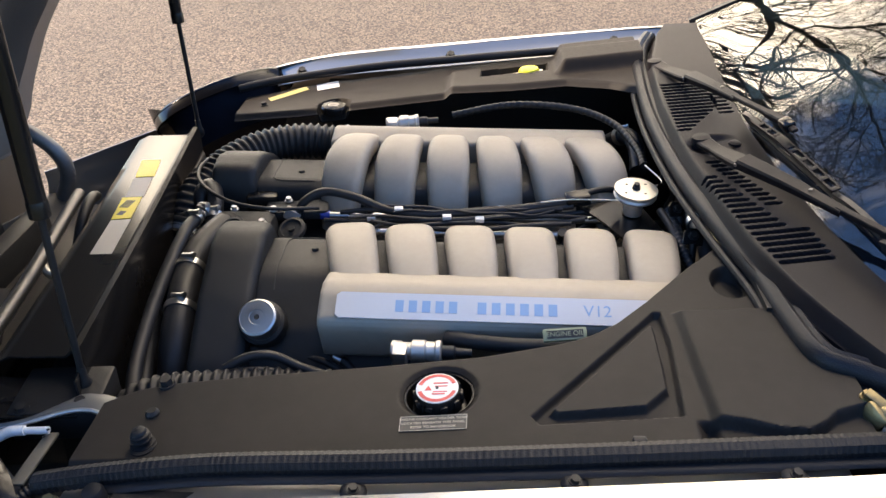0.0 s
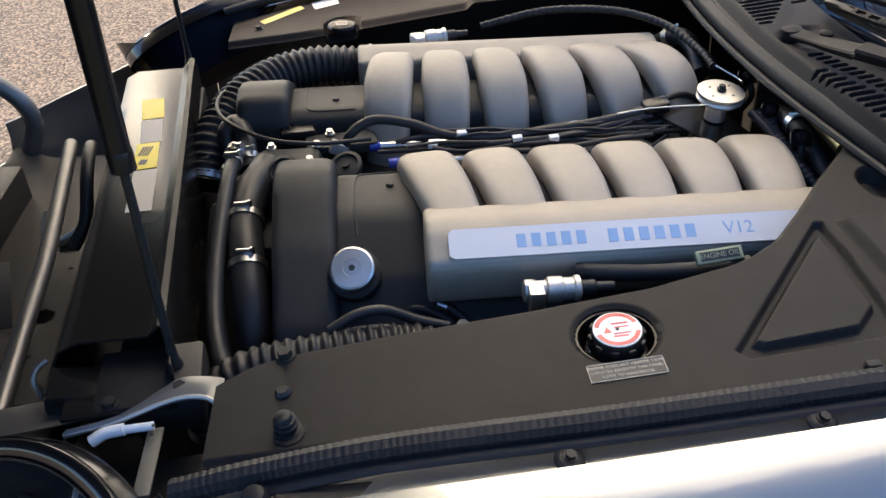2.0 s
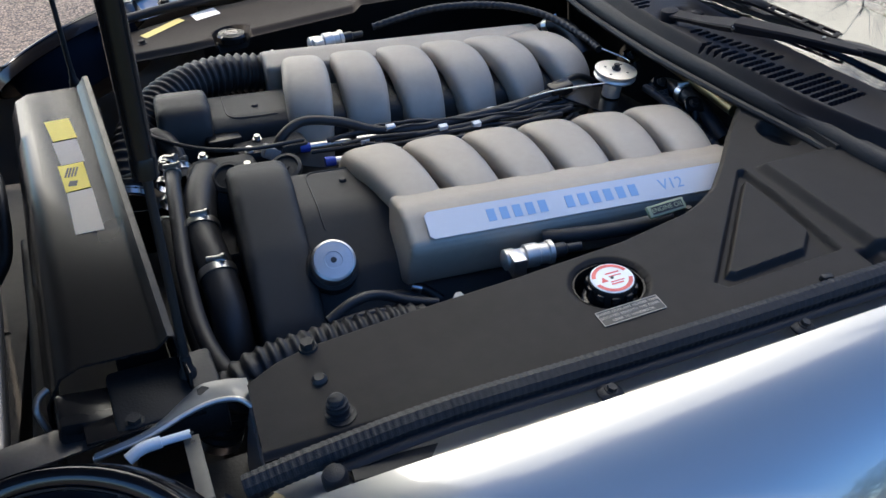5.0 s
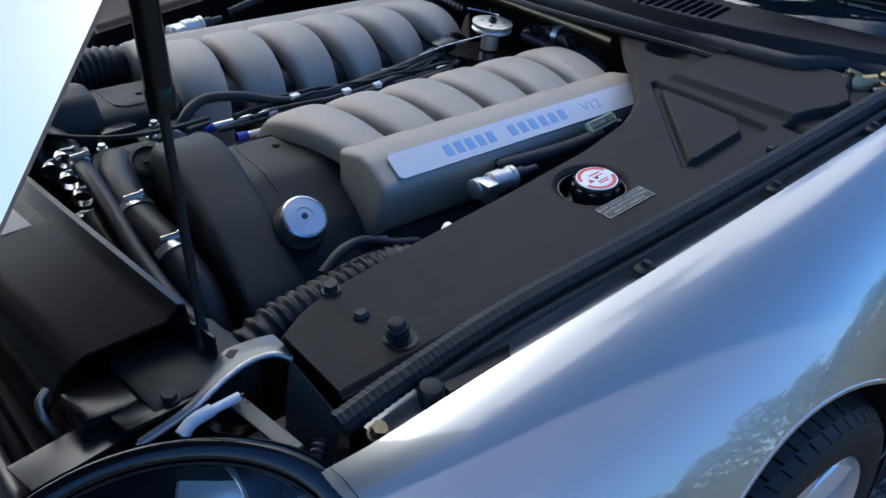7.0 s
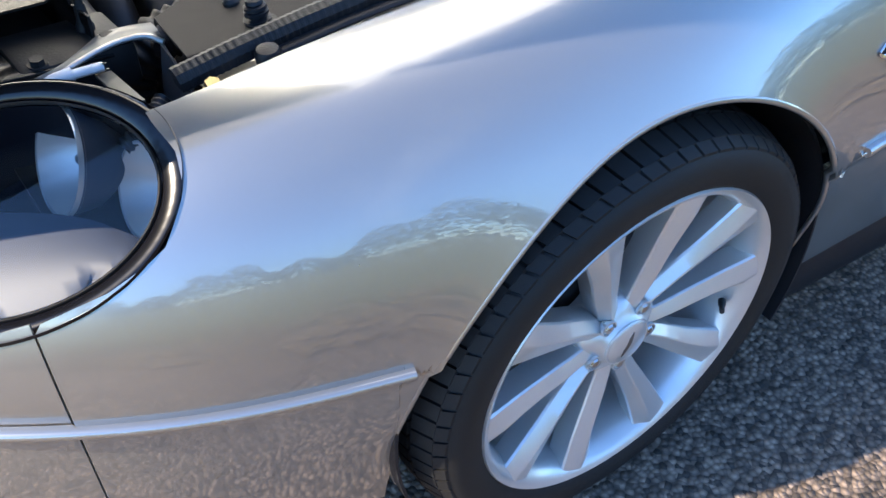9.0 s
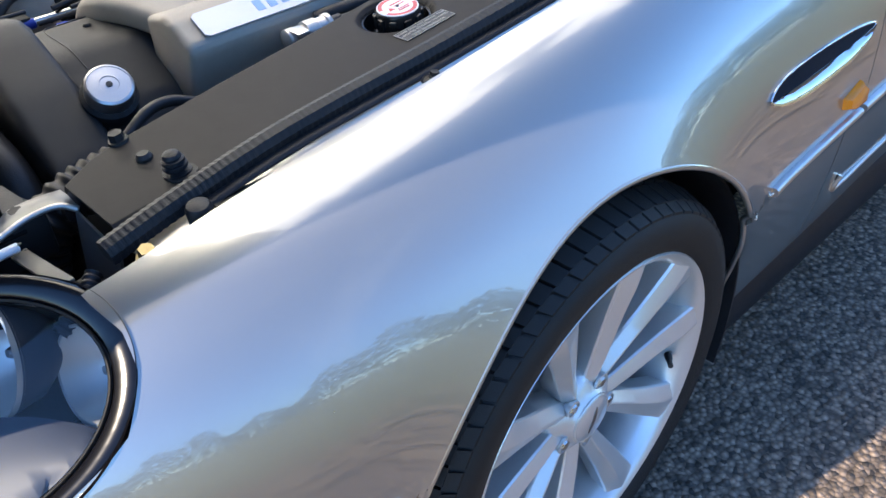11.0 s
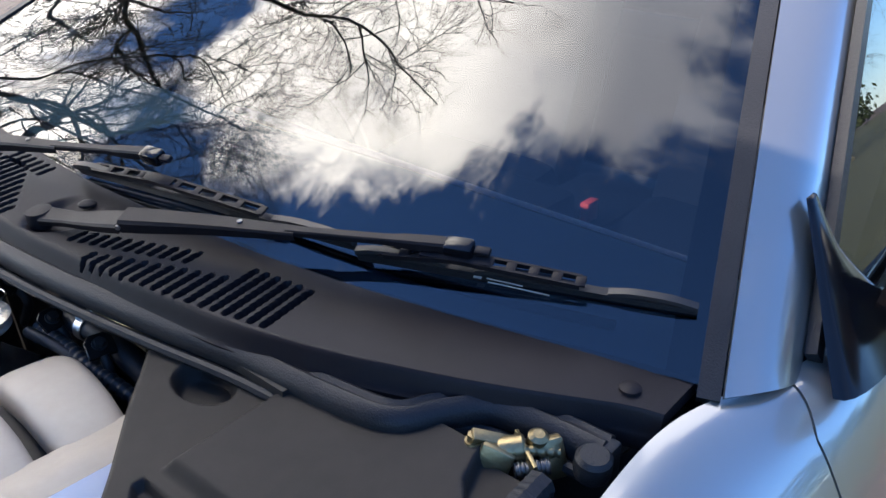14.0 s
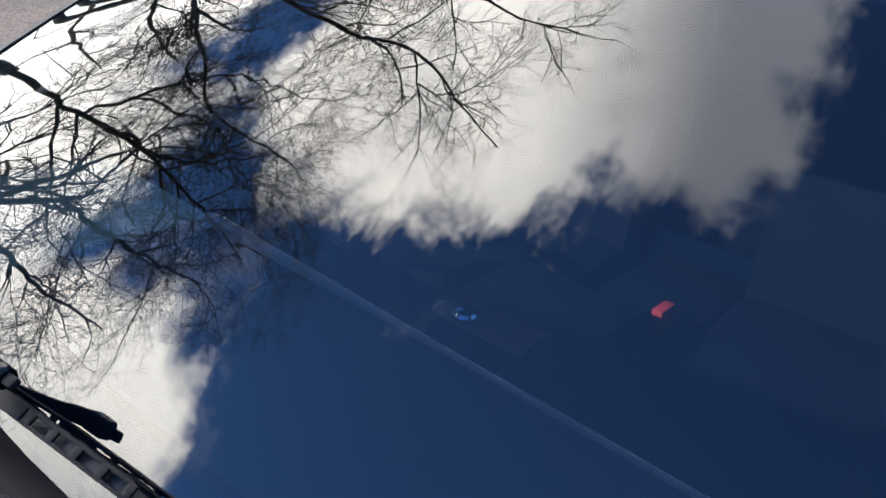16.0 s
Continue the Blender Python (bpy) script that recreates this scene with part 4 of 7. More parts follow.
for sg in (-1, 1):
    line = np.array([along_screen(sg * 1.0, t, 0.002) for t in np.linspace(-0.02, 1.16, 30)])
    v, f = sweep(line, [(-0.010, -0.006), (0.010, -0.006), (0.010, 0.006), (-0.010, 0.006)], (0, 0, 1))
    pydata("screen_seal", v, f, RUBBER, car)
    g = np.zeros((30, 3, 3))
    for i, t in enumerate(np.linspace(0.0, 1.15, 30)):
        for j, s in enumerate((1.0, 0.97, 0.945)):
            g[i, j] = along_screen(sg * s, t, -0.008)
    v, f = shell(g, 0.001, flip=sg < 0)
    pydata("glass_border", v, f, NAVYDARK, car, "black printed glass border")
    n = 30
    g = np.zeros((n, 7, 3))
    for i, t in enumerate(np.linspace(-0.012, 1.16, n)):
        p = along_screen(sg * 1.0, t, 0.0) + np.array([0.0, sg * 0.012, 0.004])
        out = np.array([0.810 + 0.425 * t, sg * (0.768 - 0.137 * t), 0.850 + 0.305 * t + (FAR_LIFT if sg > 0 else 0)]) - p
        for j, u in enumerate(np.linspace(0, 1, 7)):
            g[i, j] = p + out * u + np.array([0, sg * 0.016, 0.006]) * math.sin(math.pi * u)
    v, f = shell(g, 0.004, flip=sg > 0)
    pydata("windscreen_pillar", v, f, PAINT, car, smooth=60)
roof = np.zeros((24, 21, 3))
for i, x in enumerate(np.linspace(0, 1, 24)):
    for j, s in enumerate(np.linspace(-1, 1, 21)):
        p = along_screen(s, 1.155)
        roof[i, j] = p[0] + 0.03 + x * 1.15, p[1] * (1 + 0.05 * math.sin(math.pi * x)), p[2] + 0.03 * math.sin(math.pi * (0.15 + 0.6 * x)) - 0.012 - 0.25 * max(0, x - 0.55) ** 1.5
v, f = shell(roof, 0.01)
pydata("roof", v, f, PAINT, car, smooth=60)
lin = roof.copy()
lin[:, :, 1] *= 0.97
lin[:, :, 2] -= 0.024
v, f = shell(lin, 0.008)
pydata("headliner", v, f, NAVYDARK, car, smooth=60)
box("rear_deck", (0.9, 1.45, 0.05), pose(2.95, 0, 0.90), PAINT, car, bevel=0.02)
for sg in (-1, 1):
    g = np.zeros((24, 10, 3))
    pillar_x = lambda z: 0.820 + 1.36 * (z - 0.86)
    for i, u in enumerate(np.linspace(0, 1, 24)):
        ztop = interp(u, [0, 0.1, 0.3, 0.6, 0.85, 1], [1.15, 1.162, 1.172, 1.165, 1.12, 1.02])
        for j, w in enumerate(np.linspace(0, 1, 10)):
            z = 0.86 + (ztop - 0.86) * w
            x = pillar_x(z) + (2.35 - pillar_x(z)) * u
            g[i, j] = x, sg * (0.772 - 0.46 * (z - 0.86)), z
    edge = g[0] + np.array([-0.004, sg * 0.006, 0.004])
    v, f = sweep(edge, [(-0.009, -0.006), (0.009, -0.006), (0.009, 0.006), (-0.009, 0.006)], (0, sg, 0.3))
    pydata("window_seal", v, f, RUBBER, car)
    v, f = shell(g, 0.004, flip=sg < 0)
    sg_ob = pydata("side_window", v, f, SIDEGLASS, car, "side window glass reflecting the field", smooth=60)
    outer_gloss(sg_ob, (0, sg, 0.5))
    v, f = sweep(np.array([(x, sg * 0.803, 0.864 + 0.02 * (x > 2.2)) for x in np.linspace(0.86, 2.35, 20)]), [(-0.008, -0.006), (0.008, -0.006), (0.008, 0.006), (-0.008, 0.006)], (0, 0, 1))
    pydata("waist_seal", v, f, RUBBER, car)

# door mirror: black sail panel, arm and painted head
sv, sf, rows_n, arc_n = [], [], 14, 13
for u in np.linspace(0, 1, rows_n):
    z, x0, x1 = 0.847 + 0.140 * u, 0.790 + 0.097 * u, 1.005 - 0.098 * min(1, u * 1.5) ** 0.8
    y, bulge = -0.800 + 0.62 * (z - 0.86), 0.006 + 0.020 * (1 - u) ** 1.3
    for a in np.linspace(0, math.pi, arc_n):
        sv.append(((x0 + x1) / 2 - math.cos(a) * (x1 - x0) / 2, y - bulge * math.sin(a) ** 0.8, z))
for i in range(rows_n - 1):
    sf += [(arc_n * i + k, arc_n * i + (k + 1) % arc_n, arc_n * i + arc_n + (k + 1) % arc_n, arc_n * i + arc_n + k) for k in range(arc_n)]
sf += [tuple(range(arc_n)), tuple(range(arc_n * (rows_n - 1), arc_n * rows_n))]
pydata("mirror_sail", sv, sf, BEZEL, car, "black triangular mirror sail panel", smooth=50)
mirror = bpy.data.objects.new("door_mirror", None)
scene.collection.objects.link(mirror)
mirror.parent = car
mirror.location = (0.96, -0.86, 0.92)
bpy.context.view_layer.update()
v, f = sweep(spline([(0.93, -0.795, 0.895), (0.935, -0.815, 0.893), (0.945, -0.85, 0.90), (0.955, -0.89, 0.92)], 14), ring(0.030, 14, 0.016), (1, 0, 0.2), np.interp(np.linspace(0, 1, 14), [0, 0.4, 1], [1.5, 0.85, 0.9]))
pydata("arm", v, f, BEZEL, mirror)
bm = bmesh.new()
bmesh.ops.create_uvsphere(bm, u_segments=36, v_segments=20, radius=1.0)
for q in bm.verts:
    a, b, c = q.co
    q.co = (0.068 * a if a < 0 else 0.03 * a, 0.112 * b * (1 - 0.10 * c), 0.064 * (abs(c) ** 0.85) * (1 if c > 0 else -1))
bmesh.ops.transform(bm, matrix=pose(0.955, -0.905, 0.968, 4, 6, -8), verts=bm.verts)
part("head", bm, PAINT, mirror, "silver painted mirror head", 60)
bm = bmesh.new()
bmesh.ops.create_circle(bm, cap_ends=True, segments=36, radius=1)
bmesh.ops.transform(bm, matrix=pose(0.986, -0.905, 0.968, 0, 90, -8) @ Matrix.Diagonal((0.05, 0.092, 1, 1)), verts=bm.verts)
r = bmesh.ops.extrude_face_region(bm, geom=bm.faces[:])
bmesh.ops.translate(bm, vec=(0.004, 0, 0), verts=[q for q in r["geom"] if isinstance(q, bmesh.types.BMVert)])
part("mirror_glass", bm, CHROME, mirror)
mirror.matrix_parent_inverse = Matrix.Translation(-car.location)
for o in mirror.children:
    o.matrix_parent_inverse = Matrix.Translation(-mirror.location)

# etched marking low on the windscreen
for a, b, h in ((0.00, 0.10, 0.005), (0.16, 0.60, 0.0014), (0.20, 0.95, 0.0012)):
    p, q = np.array((0.664, -0.494, 0.9085)), np.array((0.694, -0.571, 0.9045))
    at = p + (q - p) * (a + b) / 2 + np.array((-0.42, 0, 0.9)) * 0.0025 + np.array((-0.9, 0, -0.42)) * (0.004 if a == 0.20 else 0.0)
    box("glass_mark", (float(np.linalg.norm(q - p)) * (b - a), h, 0.0004), along(at, q - p, (-0.42, 0, 0.9)), TEXTGREY, car, "small pale etched marking", bevel=0)

# cabin inside, seen dimly through the windscreen; the trim's colour holds the dimness
dash = np.zeros((40, 14, 3))
for i, y in enumerate(np.linspace(-0.70, 0.70, 40)):
    b = base_line(y)
    for j, u in enumerate(np.linspace(0, 1, 14)):
        x = b[0] + 0.03 + (0.965 - b[0] - 0.03) * min(1, u / 0.75)
        z = 0.842 + 0.006 * math.sin(math.pi * min(1, u / 0.75)) - (0.16 * ((u - 0.75) / 0.25) ** 1.3 if u > 0.75 else 0)
        dash[i, j] = x + (0.03 * math.sin((u - 0.75) / 0.25 * 1.57) if u > 0.75 else 0), y, z
v, f = shell(dash, 0.02, flip=True)
pydata("dashboard", v, f, NAVY, car, "navy leather dashboard top")
v, f = sweep(np.array([(0.950 - 0.005 * y * y, y, 0.8525) for y in np.linspace(-0.62, 0.29, 24)]), ring(0.0058, 8), (0, 0, 1), np.interp(np.linspace(0, 1, 24), [0, 0.5, 0.85, 0.97, 1], [0.55, 0.8, 1.5, 2.0, 1.1]))
pydata("dash_piping", v, f, PIPING, car, "dashboard edge bead with a sunlit tone in its colour")
tube("demister_slot", [(base_line(y)[0] + 0.10, y, 0.851) for y in np.linspace(-0.60, 0.60, 9)], 0.006, NAVYDARK, car, "dark demister slot")
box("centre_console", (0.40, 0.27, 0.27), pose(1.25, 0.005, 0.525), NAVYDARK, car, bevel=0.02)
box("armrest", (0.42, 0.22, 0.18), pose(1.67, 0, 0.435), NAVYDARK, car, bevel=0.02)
box("console_tray", (0.078, 0.185, 0.012), pose(1.236, 0.008, 0.664), WOOD, car, "polished dark wood console panel", bevel=0.004)
for y in (-0.082, 0.098):
    box("tray_edge", (0.070, 0.006, 0.004), pose(1.236, y, 0.6715), CHROME, car, "chrome edge strip", bevel=0.0015)
lathe("tray_knob", [(0.020, 0), (0.020, 0.006), (0.016, 0.011), (0.006, 0.013)], pose(1.222, 0.045, 0.670), CHROME, car, "chrome knob", k=24)
box("belt_buckle", (0.045, 0.022, 0.05), pose(1.60, -0.067, 0.548), RED, car, "red seat belt buckle", bevel=0.004)
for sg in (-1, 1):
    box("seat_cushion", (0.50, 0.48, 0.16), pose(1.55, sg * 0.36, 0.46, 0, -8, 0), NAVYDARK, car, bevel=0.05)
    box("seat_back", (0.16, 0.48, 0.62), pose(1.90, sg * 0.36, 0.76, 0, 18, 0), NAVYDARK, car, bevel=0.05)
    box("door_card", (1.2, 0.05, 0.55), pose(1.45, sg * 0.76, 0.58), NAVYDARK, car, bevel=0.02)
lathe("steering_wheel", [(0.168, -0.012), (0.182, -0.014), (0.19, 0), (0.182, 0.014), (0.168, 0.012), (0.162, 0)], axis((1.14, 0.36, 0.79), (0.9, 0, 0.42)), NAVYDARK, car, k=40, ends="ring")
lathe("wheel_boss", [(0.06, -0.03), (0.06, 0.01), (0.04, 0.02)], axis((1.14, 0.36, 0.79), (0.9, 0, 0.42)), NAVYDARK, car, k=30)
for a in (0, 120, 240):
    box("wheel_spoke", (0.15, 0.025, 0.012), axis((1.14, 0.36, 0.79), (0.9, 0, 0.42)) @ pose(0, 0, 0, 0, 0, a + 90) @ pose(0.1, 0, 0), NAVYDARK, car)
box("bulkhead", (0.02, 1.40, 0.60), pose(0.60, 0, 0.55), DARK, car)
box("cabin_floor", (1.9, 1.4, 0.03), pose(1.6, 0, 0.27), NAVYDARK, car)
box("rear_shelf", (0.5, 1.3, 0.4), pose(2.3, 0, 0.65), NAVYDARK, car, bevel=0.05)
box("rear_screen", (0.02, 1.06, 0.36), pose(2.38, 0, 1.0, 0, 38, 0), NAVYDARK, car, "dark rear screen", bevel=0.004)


# ---- engine bay covers ----
def panel_z(x):
    return 0.778 + 0.105 * x


IN_X = [-0.388, -0.351, -0.309, -0.184, -0.039, 0.107, 0.211, 0.245, 0.281, 0.328, 0.382, 0.438, 0.457, 0.475, 0.492, 0.508, 0.54, 0.57]
IN_Y = [-0.529, -0.507, -0.497, -0.488, -0.482, -0.472, -0.452, -0.438, -0.415, -0.366, -0.303, -0.245, -0.225, -0.30, -0.40, -0.50, -0.565, -0.63]


def wing_cover():
    """Moulded cover over the header tank: round cut-out, triangular pad, raised box and pocket."""
    cover = thing("engine_bay_side_cover", (0.05, -0.57, 0.70), "dark brown-black moulded plastic cover beside the engine", "cover")
    nu, nv = 430, 150
    xs = np.r_[np.linspace(-0.388, 0.13, 190)[:-1], np.linspace(0.13, 0.532, 241)]
    yi = np.interp(xs, IN_X, IN_Y)
    ker = np.ones(7) / 7
    yi[4:-4] = np.convolve(np.pad(yi, 3, mode="edge"), ker, "valid")[4:-4]
    yo = np.interp(xs, [-0.388, -0.2, 0.1, 0.4, 0.565], [-0.648, -0.652, -0.660, -0.662, -0.662])
    v = np.linspace(0, 1, nv)
    X = np.repeat(xs[:, None], nv, 1)
    Y = yi[:, None] * (1 - v) + yo[:, None] * v
    Z = panel_z(X)
    # rolled inner and outer rims
    Z = Z - 0.010 * sstep(0.010, 0.0, Y.max() * 0 + (yi[:, None] - Y)) - 0.006 * sstep(0.008, 0, Y - yo[:, None])
    # triangular pad inside its groove
    tri = np.array([(0.324, -0.424), (0.183, -0.589), (0.193, -0.598), (0.298, -0.592), (0.328, -0.562), (0.330, -0.435)])

    def inside(px, py, poly):
        """Distance inside a convex outline (positive inside)."""
        d = np.full(px.shape, 9.0)
        c = poly.mean(axis=0)
        for a, b in zip(poly, np.roll(poly, -1, axis=0)):
            n = np.array([-(b - a)[1], (b - a)[0]])
            n /= np.linalg.norm(n)
            if (c - a) @ n < 0:
                n = -n
            d = np.minimum(d, (px - a[0]) * n[0] + (py - a[1]) * n[1])
        return d

    groove = np.array([(0.331, -0.400), (0.161, -0.598), (0.172, -0.614), (0.338, -0.609), (0.345, -0.47), (0.343, -0.402)])
    Z -= 0.010 * sstep(0, 0.0055, inside(X, Y, groove))
    Z += 0.011 * sstep(0, 0.0050, inside(X, Y, tri))
    # raised box towards the bulkhead with its lower step
    raised = np.array([(0.353, -0.405), (0.364, -0.70), (0.62, -0.70), (0.62, -0.43), (0.49, -0.410)])
    Z += 0.012 * sstep(0, 0.013, inside(X, Y, raised))
    yb = np.interp(X, [0.34, 0.37, 0.40, 0.43, 0.46, 0.48, 0.495, 0.52, 0.6], [-0.612, -0.620, -0.629, -0.643, -0.647, -0.636, -0.622, -0.613, -0.605])
    Z -= 0.015 * sstep(0.0, 0.007, yb - Y) * sstep(0.345, 0.362, X)
    # pocket at the back
    r = np.hypot((X - 0.447) / 0.026, (Y + 0.338) / 0.040)
    Z -= 0.020 * sstep(1.05, 0.75, r)
    # round cut-out
    cx, cy, rad = 0.051, -0.546, 0.044
    d = np.hypot(X - cx, Y - cy)
    near = (d < rad + 0.0055) & (d > rad - 0.0001)
    Z -= 0.006 * sstep(rad + 0.007, rad, d)
    sc = np.where(near & (d < rad + 0.0025), rad / np.maximum(d, 1e-6), 1.0)
    X, Y = cx + (X - cx) * sc, cy + (Y - cy) * sc
    G = np.stack([X, Y, Z], axis=2)
    dc = np.maximum.reduce([d[:-1, :-1], d[1:, :-1], d[:-1, 1:], d[1:, 1:]])
    vv, ff = shell(G, 0.0035, keep=dc > rad + 0.0012, flip=True)
    body = pydata("moulding", vv, ff, PLASTIC, cover, smooth=50)
    lathe("cut_out_wall", [(0.0440, 0.0), (0.0445, 0.002), (0.0445, -0.05), (0.0405, -0.05), (0.0415, 0.0)], pose(cx, cy, panel_z(cx) - 0.006, 0, -6, 0), GLOSSBLACK, cover, k=48, ends="ring")
    # fixings
    n = (-0.1, 0, 1)
    bolt("screw", (-0.313, -0.508, panel_z(-0.313)), n, 0.0085, DARK, cover, h=0.011)
    lathe("screw", [(0.009, 0), (0.009, 0.003), (0.006, 0.007), (0.003, 0.007)], axis((-0.312, -0.565, panel_z(-0.312)), n), DARK, cover, k=16)
    box("clip", (0.016, 0.010, 0.010), pose(0.28, -0.648, panel_z(0.28) + 0.002), DARK, cover, bevel=0.003)
    bolt("screw", (0.443, -0.634, panel_z(0.443) - 0.008), n, 0.0075, DARK, cover, h=0.012)
    # ribbed rubber buffer
    prof = [(0.0150, 0), (0.0150, 0.002), (0.0085, 0.003), (0.0085, 0.0055), (0.0128, 0.0065), (0.0128, 0.0100), (0.0100, 0.0112), (0.0120, 0.0126), (0.0116, 0.0158), (0.0090, 0.0170), (0.0096, 0.0186), (0.0080, 0.0220), (0.0040, 0.0236)]
    lathe("buffer", prof, axis((-0.304, -0.619, panel_z(-0.304) + 0.001), n), RUBBER, cover, "ribbed black rubber buffer", k=24)
    lathe("buffer_washer", [(0.016, 0), (0.016, 0.002), (0.010, 0.002)], axis((-0.302, -0.624, panel_z(-0.304)), n), DARK, cover, k=24)
    # handbook label
    m = pose(0.0475, -0.6035, panel_z(0.0475) + 0.0008, 0, -6.0, 0.3)
    lab = box("label", (0.080, 0.025, 0.0006), m, INK, cover, "black label with pale lettering", bevel=0)
    for sx, sy, w, h in ((0, 0.0122, 0.080, 0.0007), (0, -0.0122, 0.080, 0.0007), (0.0397, 0, 0.0007, 0.025), (-0.0397, 0, 0.0007, 0.025)):
        box("border", (w, h, 0.0003), m @ pose(sx, sy, 0.0005), TEXTGREY, lab, bevel=0)
    for k, words in enumerate(("ENGINE COOLANT HEADER TANK", "LOCATED BENEATH THIS PANEL", "REFER TO HANDBOOK")):
        lettering("lettering", words, 0.0052, m @ pose(0, 0.0072 - 0.0070 * k, 0.0005), TEXTGREY, lab)
    settle(cover)
    return cover


wing_cover()

cap = thing("coolant_header_tank", (0.051, -0.552, 0.71), "black coolant tank neck closed by a red and white labelled cap", "tank")
mc = pose(0.051, -0.552, 0.772, 3, -5, 0)
lathe("neck", [(0.034, -0.06), (0.034, -0.008), (0.030, -0.006)], mc, GLOSSBLACK, cap, k=40)
lathe("cap", [(0.0285, -0.006), (0.0285, 0.018), (0.027, 0.0215), (0.024, 0.0225)], mc, GLOSSBLACK, cap, k=40)
for i in range(10):
    box("grip", (0.006, 0.010, 0.018), mc @ pose(0, 0, 0.008, 0, 0, 36 * i) @ pose(0.0285, 0, 0), GLOSSBLACK, cap, bevel=0.002)
lathe("label", [(0.0262, 0.0222), (0.0262, 0.0230), (0.0256, 0.0232)], mc, WHITE, cap, "round white label with red print", k=40)
for a0, a1, r0, r1 in ((20, 165, 0.0195, 0.0245), (195, 345, 0.0195, 0.0245)):
    vv, ff = [], []
    for i, a in enumerate(np.linspace(a0, a1, 24)):
        c, s = math.cos(radians(a)), math.sin(radians(a))
        vv += [mc @ Vector((r0 * c, r0 * s, 0.0233)), mc @ Vector((r1 * c, r1 * s, 0.0233)), mc @ Vector((r0 * c, r0 * s, 0.0236)), mc @ Vector((r1 * c, r1 * s, 0.0236))]
    for i in range(23):
        b = 4 * i
        ff += [(b + 2, b + 3, b + 7, b + 6), (b, b + 1, b + 3, b + 2)]
    pydata("print_band", vv, ff, RED, cap, smooth=0)
for sx, sy, w, h in ((0.004, 0.0085, 0.018, 0.0022), (0.005, 0.003, 0.016, 0.0016), (0.004, -0.0065, 0.018, 0.0016), (0.002, -0.0105, 0.016, 0.0022)):
    box("print_bar", (w, h, 0.0004), mc @ pose(sx, sy, 0.0234), RED, cap, bevel=0)
prism("warning_sign", [(-0.0155, -0.004), (-0.0065, -0.004), (-0.011, 0.0045)], (0.0232, 0.0236), mc, RED, cap, bevel=0)
lathe("rivet", [(0.002, 0.023), (0.002, 0.0245), (0.001, 0.0248)], mc, INK, cap, k=12)
settle(cap)

# gutter between cover and wing: painted flange, ribbed seal, bolts
gutter = thing("wing_gutter", (0, -0.69, 0.76), "silver painted wing flange with a black rubber bonnet seal", "gutter")
g = np.zeros((60, 6, 3))
for i, x in enumerate(np.linspace(-0.385, 0.49, 60)):
    for j, (y, dz) in enumerate(((-0.655, -0.034), (-0.668, -0.030), (-0.69, -0.028), (-0.714, -0.026), (-0.723, -0.016), (-0.7265, -0.003))):
        g[i, j] = x, y, edge_z(x) + dz
v, f = shell(g, 0.002, flip=True)
pydata("flange", v, f, PAINT, gutter)
pts = [(-0.412, -0.678, 0.737), (-0.33, -0.674, 0.752), (-0.2, -0.671, 0.771), (0, -0.674, 0.790), (0.2, -0.677, 0.812), (0.4, -0.676, 0.832), (0.53, -0.674, 0.844)]
line = spline(pts, 480)
sec = [(-0.010, -0.010), (-0.012, 0.0), (-0.009, 0.008), (0.0, 0.011), (0.009, 0.008), (0.012, 0.0), (0.010, -0.010)]
rib = [1 + (0.045 if (i // 2) % 2 else 0.0) for i in range(480)]
v, f = sweep(line, sec, (0, 0, 1), rib)
pydata("seal", v, f, RUBBER, gutter, "ribbed black rubber seal", smooth=0)
v, f = sweep(spline([(a, b - 0.014, c - 0.011) for a, b, c in pts[1:]], 60), ring(0.009, 12, 0.004), (0, 0, 1))
pydata("seal_lip", v, f, RUBBER, gutter)
for x in (-0.033, 0.205, 0.43):
    head = lathe("flange_bolt", [(0.0150, 0), (0.0150, 0.0025), (0.0120, 0.0050), (0.0080, 0.0062)], axis((x, -0.704, edge_z(x) - 0.022), (0.1, -0.1, 1)), RUBBER, gutter, "black domed washer with a small hexagon bolt", k=28)
    bolt("bolt_head", (x, -0.7045, edge_z(x) - 0.016), (0.1, -0.1, 1), 0.0055, DARK, head, h=0.006)
lathe("rubber_stop", [(0.0125, 0), (0.0130, 0.005), (0.0130, 0.015), (0.0105, 0.020), (0.005, 0.0215)], axis((-0.327, -0.703, edge_z(-0.327) - 0.020), (-0.1, -0.1, 1)), RUBBER, gutter, "dusty rubber bump stop", k=24)
lathe("rubber_stop", [(0.015, 0), (0.016, 0.006), (0.0155, 0.018), (0.012, 0.022)], axis((0.575, -0.692, edge_z(0.575) - 0.020), (-0.1, -0.1, 1)), RUBBER, gutter, k=24)
bolt("brass_stud", (-0.385, -0.70, edge_z(-0.385) - 0.022), (0, -0.3, 1), 0.008, BRASS, gutter, h=0.014)
settle(gutter)


